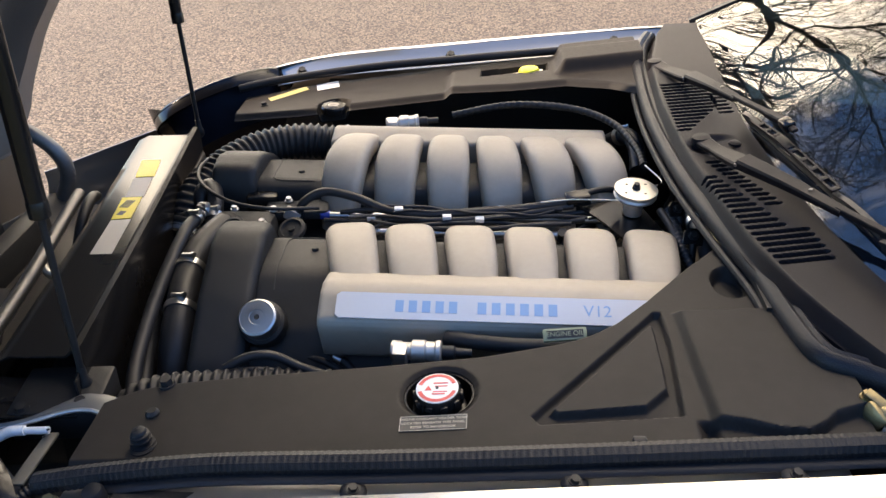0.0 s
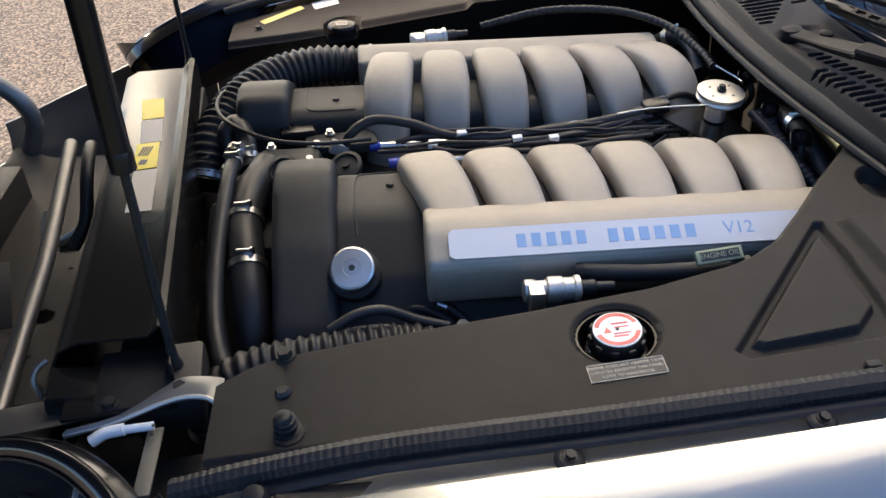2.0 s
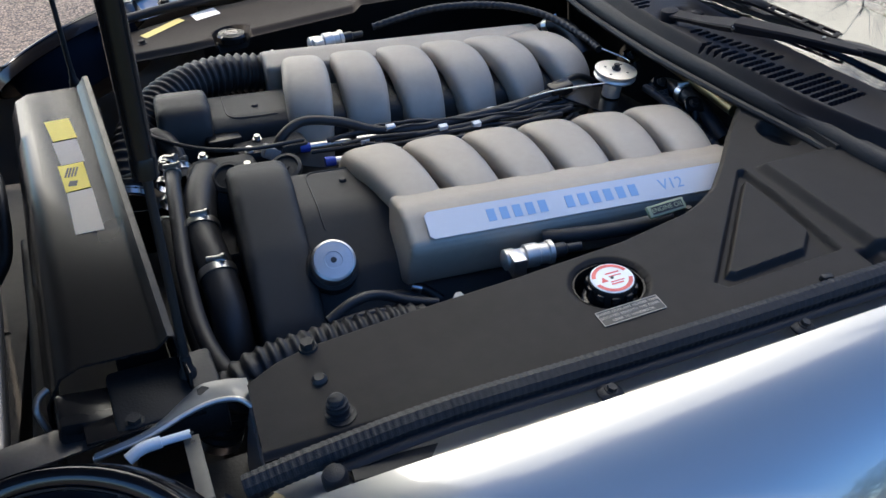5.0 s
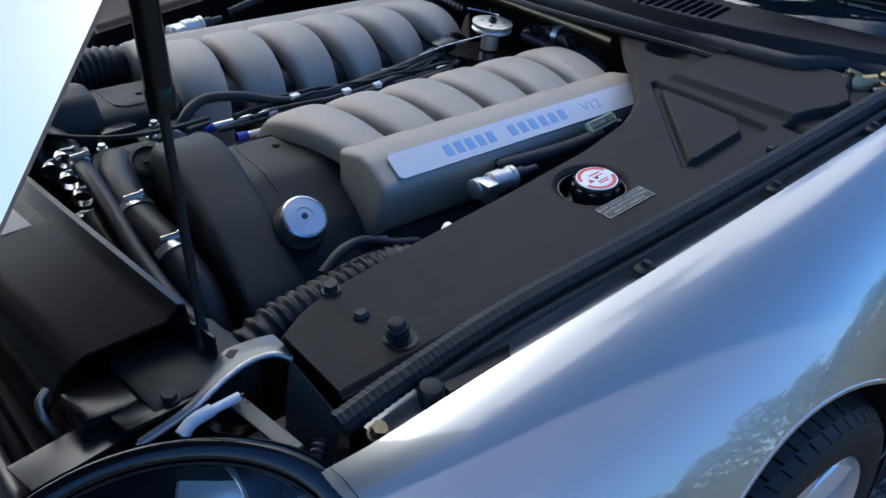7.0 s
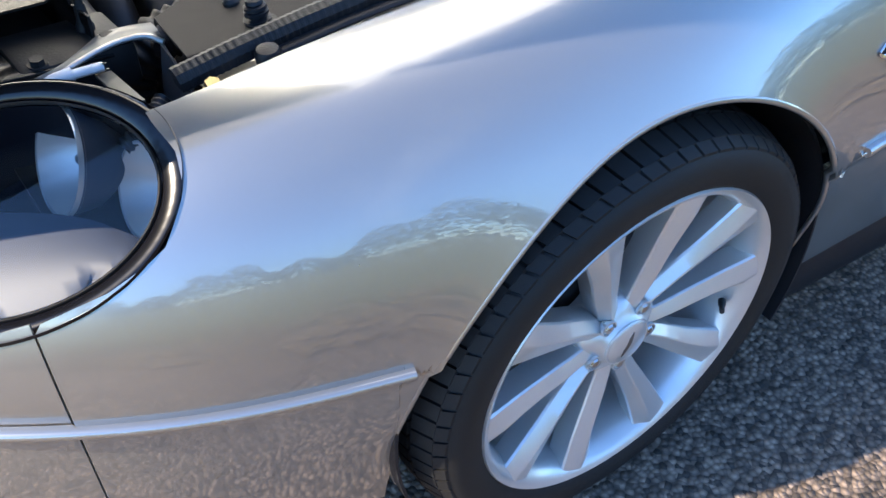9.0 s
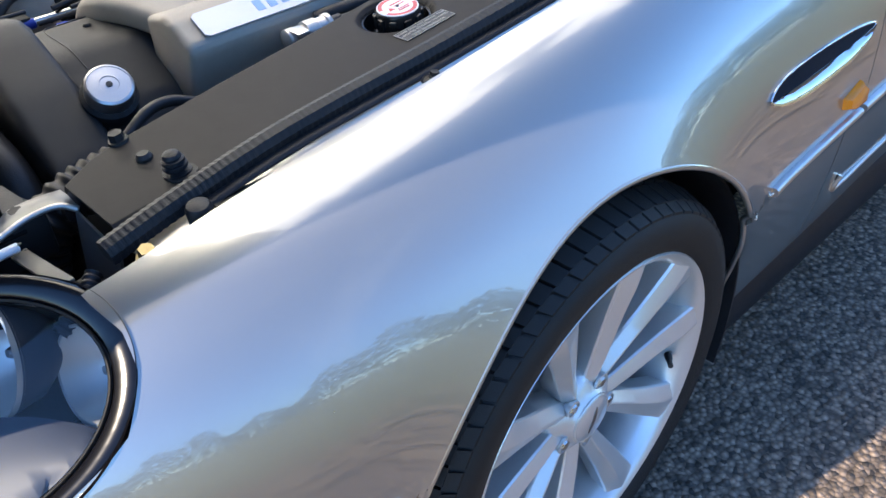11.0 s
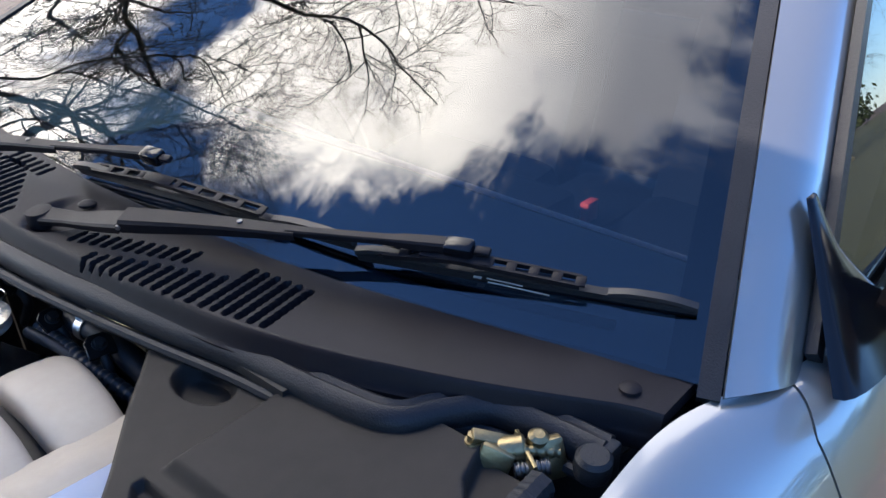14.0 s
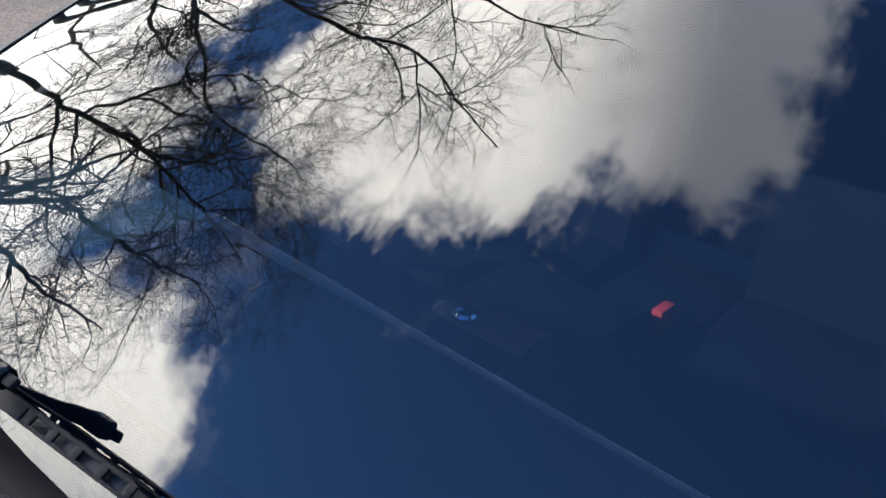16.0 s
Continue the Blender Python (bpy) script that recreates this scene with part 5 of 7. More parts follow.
def far_cover():
    """The opposite cover, with reservoir opening, raised box and a round cap."""
    cover = thing("engine_bay_far_cover", (0, 0.57, 0.70), "dark plastic cover along the far wing with a round black cap", "cover")
    nu, nv = 180, 60
    xs = np.linspace(-0.50, 0.44, nu)
    yi = np.interp(xs, [-0.50, -0.35, -0.15, 0.0, 0.15, 0.27, 0.36, 0.44], [0.475, 0.462, 0.470, 0.475, 0.45, 0.445, 0.40, 0.33])
    yo = np.interp(xs, [-0.50, -0.3, 0, 0.44], [0.60, 0.650, 0.664, 0.664])
    vv = np.linspace(0, 1, nv)
    X = np.repeat(xs[:, None], nv, 1)
    Y = yi[:, None] * (1 - vv) + yo[:, None] * vv
    Z = 0.793 + 0.125 * X - 0.012 * sstep(0.015, 0, Y - yi[:, None])
    Z += 0.014 * sstep(0.0, 0.02, X + 0.005) * sstep(0.01, 0.03, 0.62 - Y)
    Z += 0.030 * sstep(0.245, 0.27, X) * sstep(0.49, 0.51, Y)
    slot = (X > 0.08) & (X < 0.235) & (Y > 0.535) & (Y < 0.60)
    Z -= 0.03 * slot
    d = np.hypot((X + 0.262), (Y - 0.486))
    Z -= 0.02 * sstep(0.040, 0.034, d)
    v, f = shell(np.stack([X, Y, Z], axis=2), 0.003)
    pydata("moulding", v, f, PLASTIC, cover, smooth=45)
    lathe("cap", [(0.030, 0), (0.030, 0.012), (0.027, 0.016), (0.022, 0.017)], pose(-0.262, 0.486, 0.743), GLOSSBLACK, cover, "round black filler cap with worn print", k=36)
    for k in range(3):
        box("cap_print", (0.026 - 0.004 * abs(k - 1), 0.004, 0.0004), pose(-0.262, 0.494 - 0.008 * k, 0.7603), TEXTGREY, cover, bevel=0)
    prism("reservoir", [(-0.085, 0.008), (0.07, 0.028), (0.07, -0.026), (0.0, -0.028), (-0.085, -0.004)], (-0.03, 0), pose(0.155, 0.560, 0.812, 0, -7, 0), CREAM, cover, "cream plastic fluid reservoir")
    lathe("yellow_cap", [(0.024, 0), (0.024, 0.018), (0.021, 0.023), (0.012, 0.0245)], pose(0.192, 0.548, 0.811, 0, -6, 0), CAPYELLOW, cover, "yellow screw cap", k=30)
    for x, y in ((-0.44, 0.53), (0.03, 0.60), (0.40, 0.56)):
        bolt("screw", (x, y, 0.793 + 0.125 * x), (-0.12, 0, 1), 0.007, DARK, cover)
    box("yellow_label", (0.10, 0.022, 0.0006), pose(-0.393, 0.592, 0.7452, 0, -7.1, 32), FADED, cover, "long yellow warning label", bevel=0)
    box("white_label", (0.055, 0.042, 0.0006), pose(-0.300, 0.622, 0.7568, 0, -7.1, 14), WHITE, cover, "torn pale label", bevel=0)
    settle(cover)
    gut = thing("far_wing_gutter", (0, 0.69, 0.76), "silver painted far wing flange with a black rubber seal", "gutter")
    g = np.zeros((60, 6, 3))
    for i, x in enumerate(np.linspace(-0.44, 0.66, 60)):
        for j, (y, dz) in enumerate(((0.672, 0.001), (0.678, 0.004), (0.686, 0.007), (0.705, 0.017), (0.718, 0.027), (0.7265, 0.036))):
            g[i, j] = x, y, edge_z(x) + dz
    v, f = shell(g, 0.002)
    pydata("flange", v, f, PAINT, gut)
    tube("seal", [(-0.52, 0.605, 0.752), (-0.42, 0.636, 0.765), (-0.2, 0.654, 0.795), (0, 0.660, 0.815), (0.2, 0.661, 0.835), (0.42, 0.658, 0.857)], 0.010, RUBBER, gut, n=60)
    for x in (-0.38, 0.0, 0.40):
        bolt("flange_bolt", (x, 0.700, edge_z(x) + 0.015), (0.1, -0.4, 1), 0.010, DARK, gut, h=0.012)
    settle(gut)


far_cover()


# ---- engine ----
POD = [(-0.252, 0.770), (-0.300, 0.781), (-0.322, 0.777), (-0.362, 0.755), (-0.365, 0.742), (-0.340, 0.672), (-0.305, 0.654), (-0.248, 0.668)]


def manifold(side, x0, x1):
    """One bank's intake: long pod with six broad runners curling into the valley. side -1 is the near bank."""
    label = "champagne-grey intake manifold with six broad runners" + (" and name plate" if side < 0 else "")
    man = thing("intake_manifold", ((x0 + x1) / 2, side * 0.25, 0.70), label, "manifold", "intake manifolds of the engine")
    sx = Matrix(((0, 0, 1, 0), (-side, 0, 0, 0), (0, 1, 0, 0), (0, 0, 0, 1)))
    pod = prism("pod", POD, (x0, x1), sx, ALLOY, man, bevel=0.010, seg=4)
    path = [(-0.040, 0.655), (-0.058, 0.700), (-0.085, 0.736), (-0.125, 0.757), (-0.175, 0.764), (-0.225, 0.760), (-0.27, 0.750)] if side < 0 else [(-0.066, 0.655), (-0.084, 0.705), (-0.108, 0.748), (-0.145, 0.772), (-0.185, 0.778), (-0.23, 0.772), (-0.27, 0.760)]
    # the runners stand wider apart in the valley than at the pod
    mid = np.interp(range(7), [0, 3, 6], (0.122, 0.125, 0.135) if side < 0 else (0.083, 0.074, 0.066))
    pitch = np.interp(range(7), [0, 3, 6], (0.1045, 0.1005, 0.0915) if side < 0 else (0.1075, 0.0995, 0.0905))
    a, b, e = 0.0425, 0.0235, 0.50
    sec = []
    for i in range(28):
        t = 2 * math.pi * i / 28
        c, s = math.cos(t), math.sin(t)
        sec.append((a * math.copysign(abs(c) ** e, c), b * math.copysign(abs(s) ** 0.62, s)))
    swell = np.interp(np.linspace(0, 1, 26), [0, 0.2, 0.5, 0.8, 1], [0.84, 0.90, 1.0, 0.94, 0.84])
    for i in range(6):
        line = spline([(mid[k] + (i - 2.5) * pitch[k], -side * y, z) for k, (y, z) in enumerate(path)], 26)
        v, f = sweep(line, sec, (0, side * 0.2, 1), swell)
        pydata("runner", v, f, ALLOY, man, smooth=55)
    settle(man)
    return man


near_man = manifold(-1, -0.142, 0.412)
far_man = manifold(1, -0.228, 0.345)

# name plate: plain pale bars stand for the maker's lettering
vx = Vector((1, 0, 0))
pn = Vector((0, -0.022, 0.04)).normalized()
vy = pn.cross(vx)
mp = Matrix((vx, vy, pn)).transposed().to_4x4()
mp.translation = (0.148, -0.3435, 0.7690)
plate_poly = [(-0.262, -0.016), (-0.256, -0.021), (0.256, -0.021), (0.262, -0.016), (0.262, 0.016), (0.256, 0.021), (-0.256, 0.021), (-0.262, 0.016)]
plate = prism("name_plate", plate_poly, (-0.001, 0.0018), mp, PLAQUE, None, bevel=0)
plate.parent = near_man
plate.matrix_parent_inverse = Matrix.Translation(-near_man.location)
plate["label"] = "silver name plate with pale blue marks"
for x0, x1, n in ((-0.030, 0.068, 5), (0.090, 0.213, 6)):
    w = (x1 - x0) / n
    for i in range(n):
        box("mark", (w * 0.62, 0.019, 0.0006), mp @ pose(x0 + w * (i + 0.5) - 0.148, 0, 0.0021), PLAQUE_INK, plate, bevel=0)
lettering("lettering", "V12", 0.0255, mp @ pose(0.267 - 0.148, 0, 0.0020), PLAQUE_INK, plate)


def cam_cover(side, dx):
    cov = thing("cam_cover", (-0.2 + dx, side * 0.25, 0.5), "dark grey textured cam cover" + (" with a round silver oil filler cap" if side < 0 else ""), "engine cover", "cam covers of the engine")
    sx = Matrix(((0, 0, 1, 0), (-side, 0, 0, 0), (0, 1, 0, 0), (0, 0, 0, 1)))
    low = [(-0.075, 0.60), (-0.095, 0.735), (-0.115, 0.747), (-0.205, 0.744), (-0.225, 0.739), (-0.300, 0.690), (-0.37, 0.60), (-0.40, 0.48), (-0.075, 0.48)]
    prism("cover", low, (-0.268 + dx, 0.40 + dx), sx, CAMCOVER, cov, bevel=0.010)
    hump = [(-0.080, 0.62), (-0.085, 0.742), (-0.105, 0.775), (-0.150, 0.782), (-0.190, 0.772), (-0.275, 0.730), (-0.365, 0.665), (-0.415, 0.585), (-0.425, 0.45), (-0.080, 0.45)]
    prism("timing_cover", hump, (-0.352 + dx, -0.262 + dx), sx, CAMCOVER, cov, bevel=0.018, seg=5)
    top_z = lambda y: float(interp(abs(y), [0.095, 0.115, 0.205, 0.225, 0.30], [0.735, 0.747, 0.744, 0.739, 0.690]))
    edge = [(-0.150, 0.112), (-0.215, 0.112), (-0.231, 0.118), (-0.236, 0.135), (-0.236, 0.17), (-0.236, 0.205), (-0.236, 0.222), (-0.234, 0.245)]
    tube("lid_edge", [(x + dx, side * y, top_z(y) + 0.0002) for x, y in edge], 0.0011, INK, cov, "fine dark joint of the coil lid", n=40, k=6)
    lathe("lid_screw", [(0.006, 0), (0.006, 0.002), (0.004, 0.0045), (0.002, 0.0045)], pose(-0.184 + dx, side * 0.150, 0.7455), DARK, cov, k=16)
    if side < 0:
        w = Vector((-0.06, -0.60, 0.80)).normalized()
        mf = axis(Vector((-0.241, -0.329, 0.733)) - 0.020 * w, w)
        lathe("filler_neck", [(0.036, -0.03), (0.036, -0.008), (0.031, -0.004)], mf, CAMCOVER, cov, k=36)
        fc = lathe("filler_cap", [(0.0305, -0.006), (0.0305, 0.013), (0.0295, 0.016), (0.0265, 0.018), (0.0262, 0.0172), (0.012, 0.0178), (0.0115, 0.0170), (0.006, 0.0172)], mf, BRUSHED, cov, "brushed silver oil filler cap", k=48)
        lathe("centre_hole", [(0.0042, 0.0165), (0.0042, 0.0180), (0.002, 0.0182)], mf, INK, fc, k=16)
    settle(cov)
    return cov


cam_cover(-1, 0.0)
cam_cover(1, -0.085)

block = thing("engine_block", (0.05, 0, 0.4), "dark engine block deep in the bay", "engine")
box("crankcase", (0.82, 0.50, 0.30), pose(0.03, 0, 0.42), DARK, block, bevel=0.03)
box("valley_cover", (0.70, 0.20, 0.04), pose(0.06, 0.01, 0.645), DARK, block, bevel=0.01)
box("front_cover", (0.10, 0.36, 0.30), pose(-0.37, 0.0, 0.52), CAMCOVER, block, bevel=0.03)
settle(block)


# ---- front of the bay ----
slam = thing("radiator_cover_panel", (-0.57, -0.05, 0.6), "semi-gloss black radiator cover panel with stickers", "panel")
near_prof = [(-0.612, 0.560), (-0.610, 0.648), (-0.606, 0.690), (-0.585, 0.728), (-0.560, 0.741), (-0.478, 0.745), (-0.470, 0.752), (-0.463, 0.760), (-0.455, 0.758), (-0.452, 0.735), (-0.452, 0.60)]
far_prof = [(-0.690, 0.560), (-0.688, 0.648), (-0.684, 0.700), (-0.672, 0.728), (-0.650, 0.738), (-0.566, 0.740), (-0.558, 0.748), (-0.552, 0.756), (-0.544, 0.754), (-0.541, 0.735), (-0.541, 0.60)]
g = np.zeros((50, len(near_prof), 3))
for i, t in enumerate(np.linspace(0, 1, 50)):
    for j, (a, b) in enumerate(zip(near_prof, far_prof)):
        y0, y1 = -0.455, 0.318 + 0.04 * j / 10
        g[i, j] = a[0] * (1 - t) + b[0] * t, y0 * (1 - t) + y1 * t, a[1] * (1 - t) + b[1] * t - 0.004 * math.sin(math.pi * t)
v, f = shell(g, 0.003, flip=True)
pydata("panel", v, f, GLOSSBLACK, slam, smooth=40)


def on_slam(x, y):
    t = (y + 0.455) / 0.79
    u = min(1.0, max(0.0, (x + 0.560 + 0.090 * t) / 0.083))
    return 0.741 - 0.003 * t + (0.004 - 0.002 * t) * u - 0.004 * math.sin(math.pi * t) + 0.0004


def sticker(name, quad, material, label, lift=0.0):
    cx, cy = np.mean(quad, axis=0)
    bm = bmesh.new()
    lo = [bm.verts.new((x, y, on_slam(x, y) + lift)) for x, y in quad]
    hi = [bm.verts.new((x, y, on_slam(x, y) + lift + 0.0005)) for x, y in quad]
    bm.faces.new(lo[::-1]), bm.faces.new(hi)
    for i in range(4):
        bm.faces.new((lo[i], lo[(i + 1) % 4], hi[(i + 1) % 4], hi[i]))
    bmesh.ops.recalc_face_normals(bm, faces=bm.faces)
    return part(name, bm, material, slam, label, 0)


sticker("sticker", [(-0.618, 0.206), (-0.579, 0.208), (-0.565, 0.132), (-0.602, 0.128)], YELLOW, "faded yellow sticker")
sticker("sticker", [(-0.603, 0.122), (-0.566, 0.126), (-0.553, 0.044), (-0.588, 0.040)], STICKER, "dull grey sticker")
st2 = sticker("sticker", [(-0.593, 0.038), (-0.556, 0.042), (-0.545, -0.043), (-0.580, -0.048)], YELLOW, "yellow caution sticker")
sticker("sticker", [(-0.579, -0.051), (-0.543, -0.047), (-0.528, -0.171), (-0.566, -0.172)], TEXTGREY, "plain pale grey data sticker")
for k in range(4):
    box("print_bar", (0.003, 0.03, 0.0004), pose(-0.5795 + 0.0045 * k, 0.012, on_slam(-0.56, 0.01) + 0.0004, 0, 0, -7), INK, st2, bevel=0)
box("print_bar", (0.012, 0.016, 0.0004), pose(-0.570, -0.024, on_slam(-0.57, -0.024) + 0.0006, 0, 0, -7), INK, st2, bevel=0)
box("bracket", (0.12, 0.10, 0.05), pose(-0.475, -0.485, 0.688, 0, 0, 6), DARK, slam, bevel=0.006)
box("side_plate", (0.004, 0.09, 0.045), pose(-0.455, -0.455, 0.715, 0, 0, 12), GLOSSBLACK, slam, bevel=0.001)
box("side_plate", (0.125, 0.040, 0.004), pose(-0.50, -0.522, 0.706, -6, 3, 8), GLOSSBLACK, slam, bevel=0.001)
tube("hook", [(-0.600, -0.452, 0.715), (-0.610, -0.462, 0.712), (-0.612, -0.474, 0.704), (-0.605, -0.482, 0.68)], 0.004, DULLSTEEL, slam)
box("stay", (0.09, 0.055, 0.030), pose(-0.548, -0.486, 0.695, 0, 10, 8), GLOSSBLACK, slam, bevel=0.006)
bolt("screw", (-0.435, -0.515, 0.714), (0, -0.1, 1), 0.008, DARK, slam)
bolt("screw", (-0.510, -0.530, 0.712), (0, -0.1, 1), 0.008, DARK, slam)
settle(slam)

core = thing("front_structure", (-0.75, 0, 0.5), "dark drilled front crossmember ahead of the radiator", "crossmember")
# drilled shelf: strips between round lightening holes
holes = [(-0.77, -0.10, 0.020), (-0.745, -0.33, 0.028), (-0.80, -0.045, 0.006), (-0.765, -0.20, 0.006), (-0.775, -0.17, 0.004), (-0.74, -0.02, 0.005), (-0.72, -0.05, 0.005), (-0.78, 0.10, 0.02), (-0.80, 0.02, 0.005), (-0.76, 0.03, 0.005)]
gx, gy = np.linspace(-0.98, -0.69, 110), np.linspace(-0.55, 0.45, 300)
X, Y = np.meshgrid(gx, gy, indexing="ij")
keep = np.ones((109, 299), bool)
Xc, Yc = (X[:-1, :-1] + X[1:, 1:]) / 2, (Y[:-1, :-1] + Y[1:, 1:]) / 2
for hx, hy, hr in holes:
    keep &= np.hypot(Xc - hx, Yc - hy) > hr
v, f = shell(np.stack([X, Y, 0.50 + 0.03 * sstep(-0.9, -0.98, X)], axis=2), 0.003, keep)
pydata("shelf", v, f, mat("grey_primer", (0.045, 0.041, 0.037), 0.55, 0, 0.35, 12, 0.2, 200, spec=0.2, dust=(0.11, 0.092, 0.07), dust_amount=0.25), core, "dusty grey drilled shelf", smooth=0)
box("undertray", (0.5, 1.2, 0.02), pose(-0.78, -0.05, 0.40), DARK, core)
tube("cross_tube", [(-0.745, 0.16, 0.68), (-0.71, -0.05, 0.68), (-0.686, -0.199, 0.68), (-0.668, -0.38, 0.675), (-0.655, -0.56, 0.655)], 0.0125, DULLSTEEL, core, "bare grey steel tube")
tube("rod", [(-0.665, 0.02, 0.62), (-0.64, -0.25, 0.62), (-0.625, -0.56, 0.60)], 0.009, DARK, core)
v, f = sweep(spline([(-0.655, 0.12, 0.64), (-0.632, -0.15, 0.64), (-0.612, -0.52, 0.62)], 20), [(-0.009, -0.02), (0.009, -0.02), (0.009, 0.02), (-0.009, 0.02)], (0, 0, 1))
pydata("rail", v, f, DARK, core)
tube("hose", [(-0.715, 0.17, 0.67), (-0.70, 0.12, 0.69), (-0.69, 0.05, 0.68), (-0.695, 0.0, 0.62), (-0.72, -0.02, 0.58)], 0.011, HOSE, core)
tube("pipe", [(-0.78, 0.06, 0.60), (-0.775, 0.02, 0.585), (-0.75, 0.0, 0.58), (-0.71, 0.0, 0.60)], 0.008, STEEL, core)
box("deflector", (0.10, 0.12, 0.004), pose(-0.86, -0.10, 0.55, 30, 15, 20), DARK, core, bevel=0.001)
box("deflector", (0.16, 0.05, 0.004), pose(-0.80, -0.36, 0.54, 20, 30, -30), DARK, core, bevel=0.001)
box("radiator", (0.06, 0.80, 0.45), pose(-0.53, -0.05, 0.47, 0, 0, 5), DARK, core)
box("cross_member", (0.05, 0.80, 0.10), pose(-0.93, -0.10, 0.52), DARK, core, bevel=0.01)
for sg in (-1, 1):
    box("inner_wing", (0.92, 0.02, 0.38), pose(0.15, sg * 0.70, 0.555), DARK, core, bevel=0)
    box("chassis_rail", (1.2, 0.10, 0.12), pose(0.0, sg * 0.42, 0.38), DARK, core, bevel=0.02)
# plain panel added at the nose to keep daylight out of the bay
box("grille_panel", (0.012, 1.12, 0.20), pose(-0.985, -0.05, 0.585, 0, 0, 8), DARK, core, bevel=0.003)
box("lower_tray", (1.6, 1.3, 0.02), pose(-0.1, 0, 0.26), DARK, core, bevel=0)
settle(core)

# near front corner: silver inner flange, washer pipe and bracket
corner = thing("wing_front_flange", (-0.42, -0.54, 0.68), "silver painted inner flange ahead of the side cover", "flange")
bead = spline([(-0.386, -0.548, 0.713), (-0.400, -0.537, 0.719), (-0.425, -0.532, 0.718), (-0.455, -0.538, 0.715), (-0.50, -0.553, 0.708), (-0.555, -0.560, 0.700)], 40)
inner = spline([(-0.386, -0.507, 0.716), (-0.410, -0.502, 0.716), (-0.436, -0.500, 0.714), (-0.452, -0.512, 0.713), (-0.495, -0.546, 0.708), (-0.55, -0.556, 0.699)], 40)
g = np.zeros((40, 5, 3))
for i in range(40):
    for j, u in enumerate(np.linspace(0, 1, 5)):
        g[i, j] = inner[i] * (1 - u) + bead[i] * u + np.array([0, 0, 0.003 * math.sin(math.pi * u)])
v, f = shell(g, 0.003, flip=True)
pydata("flange", v, f, PAINT_SHADED, corner, smooth=60)
v, f = sweep(bead, ring(0.0035, 8), (0, 0, 1))
pydata("edge_bead", v, f, PALEALLOY, corner, "bright folded edge", smooth=60)
# the wall under the bead, running down beside the cover's front
g = np.zeros((24, 6, 3))
for i, t in enumerate(np.linspace(0, 1, 24)):
    top = np.array([-0.387, -0.545 - 0.095 * t, 0.713 - 0.010 * t]) if t > 0 else bead[0]
    for j, u in enumerate(np.linspace(0, 1, 6)):
        g[i, j] = top + np.array([-0.012 * math.sin(u * 1.5), 0.0, -0.11 * u])
v, f = shell(g, 0.003)
pydata("return_face", v, f, PAINT_SHADED, corner, smooth=60)
box("floor_plate", (0.20, 0.16, 0.006), pose(-0.46, -0.62, 0.615, 8, 0, 6), DARK, corner, bevel=0.001)
tube("washer_pipe", [(-0.520, -0.577, 0.706), (-0.505, -0.572, 0.712), (-0.485, -0.570, 0.714)], 0.0070, WHITE, corner, "white plastic pipe")
tube("washer_pipe", [(-0.488, -0.570, 0.713), (-0.455, -0.566, 0.712)], 0.0050, WHITE, corner, "white plastic pipe")
stay = box("drilled_stay", (0.017, 0.105, 0.004), pose(-0.452, -0.612, 0.708, -8, 0, 4), mat("olive_primer", (0.14, 0.13, 0.105), 0.5, 0.2, 0.25, 30), corner, "flat olive drilled stay", bevel=0.001)
for k in range(2):
    lathe("hole", [(0.0022, 0.0), (0.0022, 0.0006)], pose(-0.4535, -0.570 - 0.012 * k, 0.7165 - 0.001 * k, -8, 0, 0), INK, stay, k=10)
tube("corrugated_conduit", [(-0.425, -0.668, 0.715), (-0.445, -0.684, 0.706), (-0.475, -0.69, 0.69)], 0.008, HOSE, corner, ribs=10)
box("grey_plate", (0.115, 0.045, 0.003), pose(-0.595, -0.515, 0.688, 0, 3, 14), DULLSTEEL, corner, bevel=0.0008)
settle(corner)

# gas struts
def strut(foot, top, label):
    s = thing("gas_strut", foot, label, "strut", "gas struts of the bonnet")
    p, q = np.array(foot), np.array(top)
    d = (q - p) / np.linalg.norm(q - p)
    lathe("ball_joint", [(0.006, -0.012), (0.010, -0.006), (0.010, 0.006), (0.007, 0.012), (0.006, 0.03)], axis(p, d), DARK, s, k=16)
    tube("rod", [p, p + d * 0.28], 0.0050, DARK, s, k=12)
    tube("cylinder", [p + d * 0.27, q], 0.0125, GLOSSBLACK, s, k=16)
    lathe("collar", [(0.0135, 0), (0.0135, 0.02), (0.011, 0.025)], axis(p + d * 0.26, d), GLOSSBLACK, s, k=16)
    settle(s)


strut((-0.448, -0.474, 0.712), (-0.452, -0.450, 1.335), "black gas strut holding up the bonnet")
strut((-0.578, 0.450, 0.700), (-0.590, 0.440, 1.20), "black gas strut holding up the bonnet")

# ---- bonnet, hinged at the nose ----
bon = thing("bonnet", (-0.86, 0, 0.68), "raised silver bonnet hinged at the nose", "bonnet")
BD, BN = np.array([0.547, 0.0, 0.837]), np.array([-0.837, 0.0, 0.547])


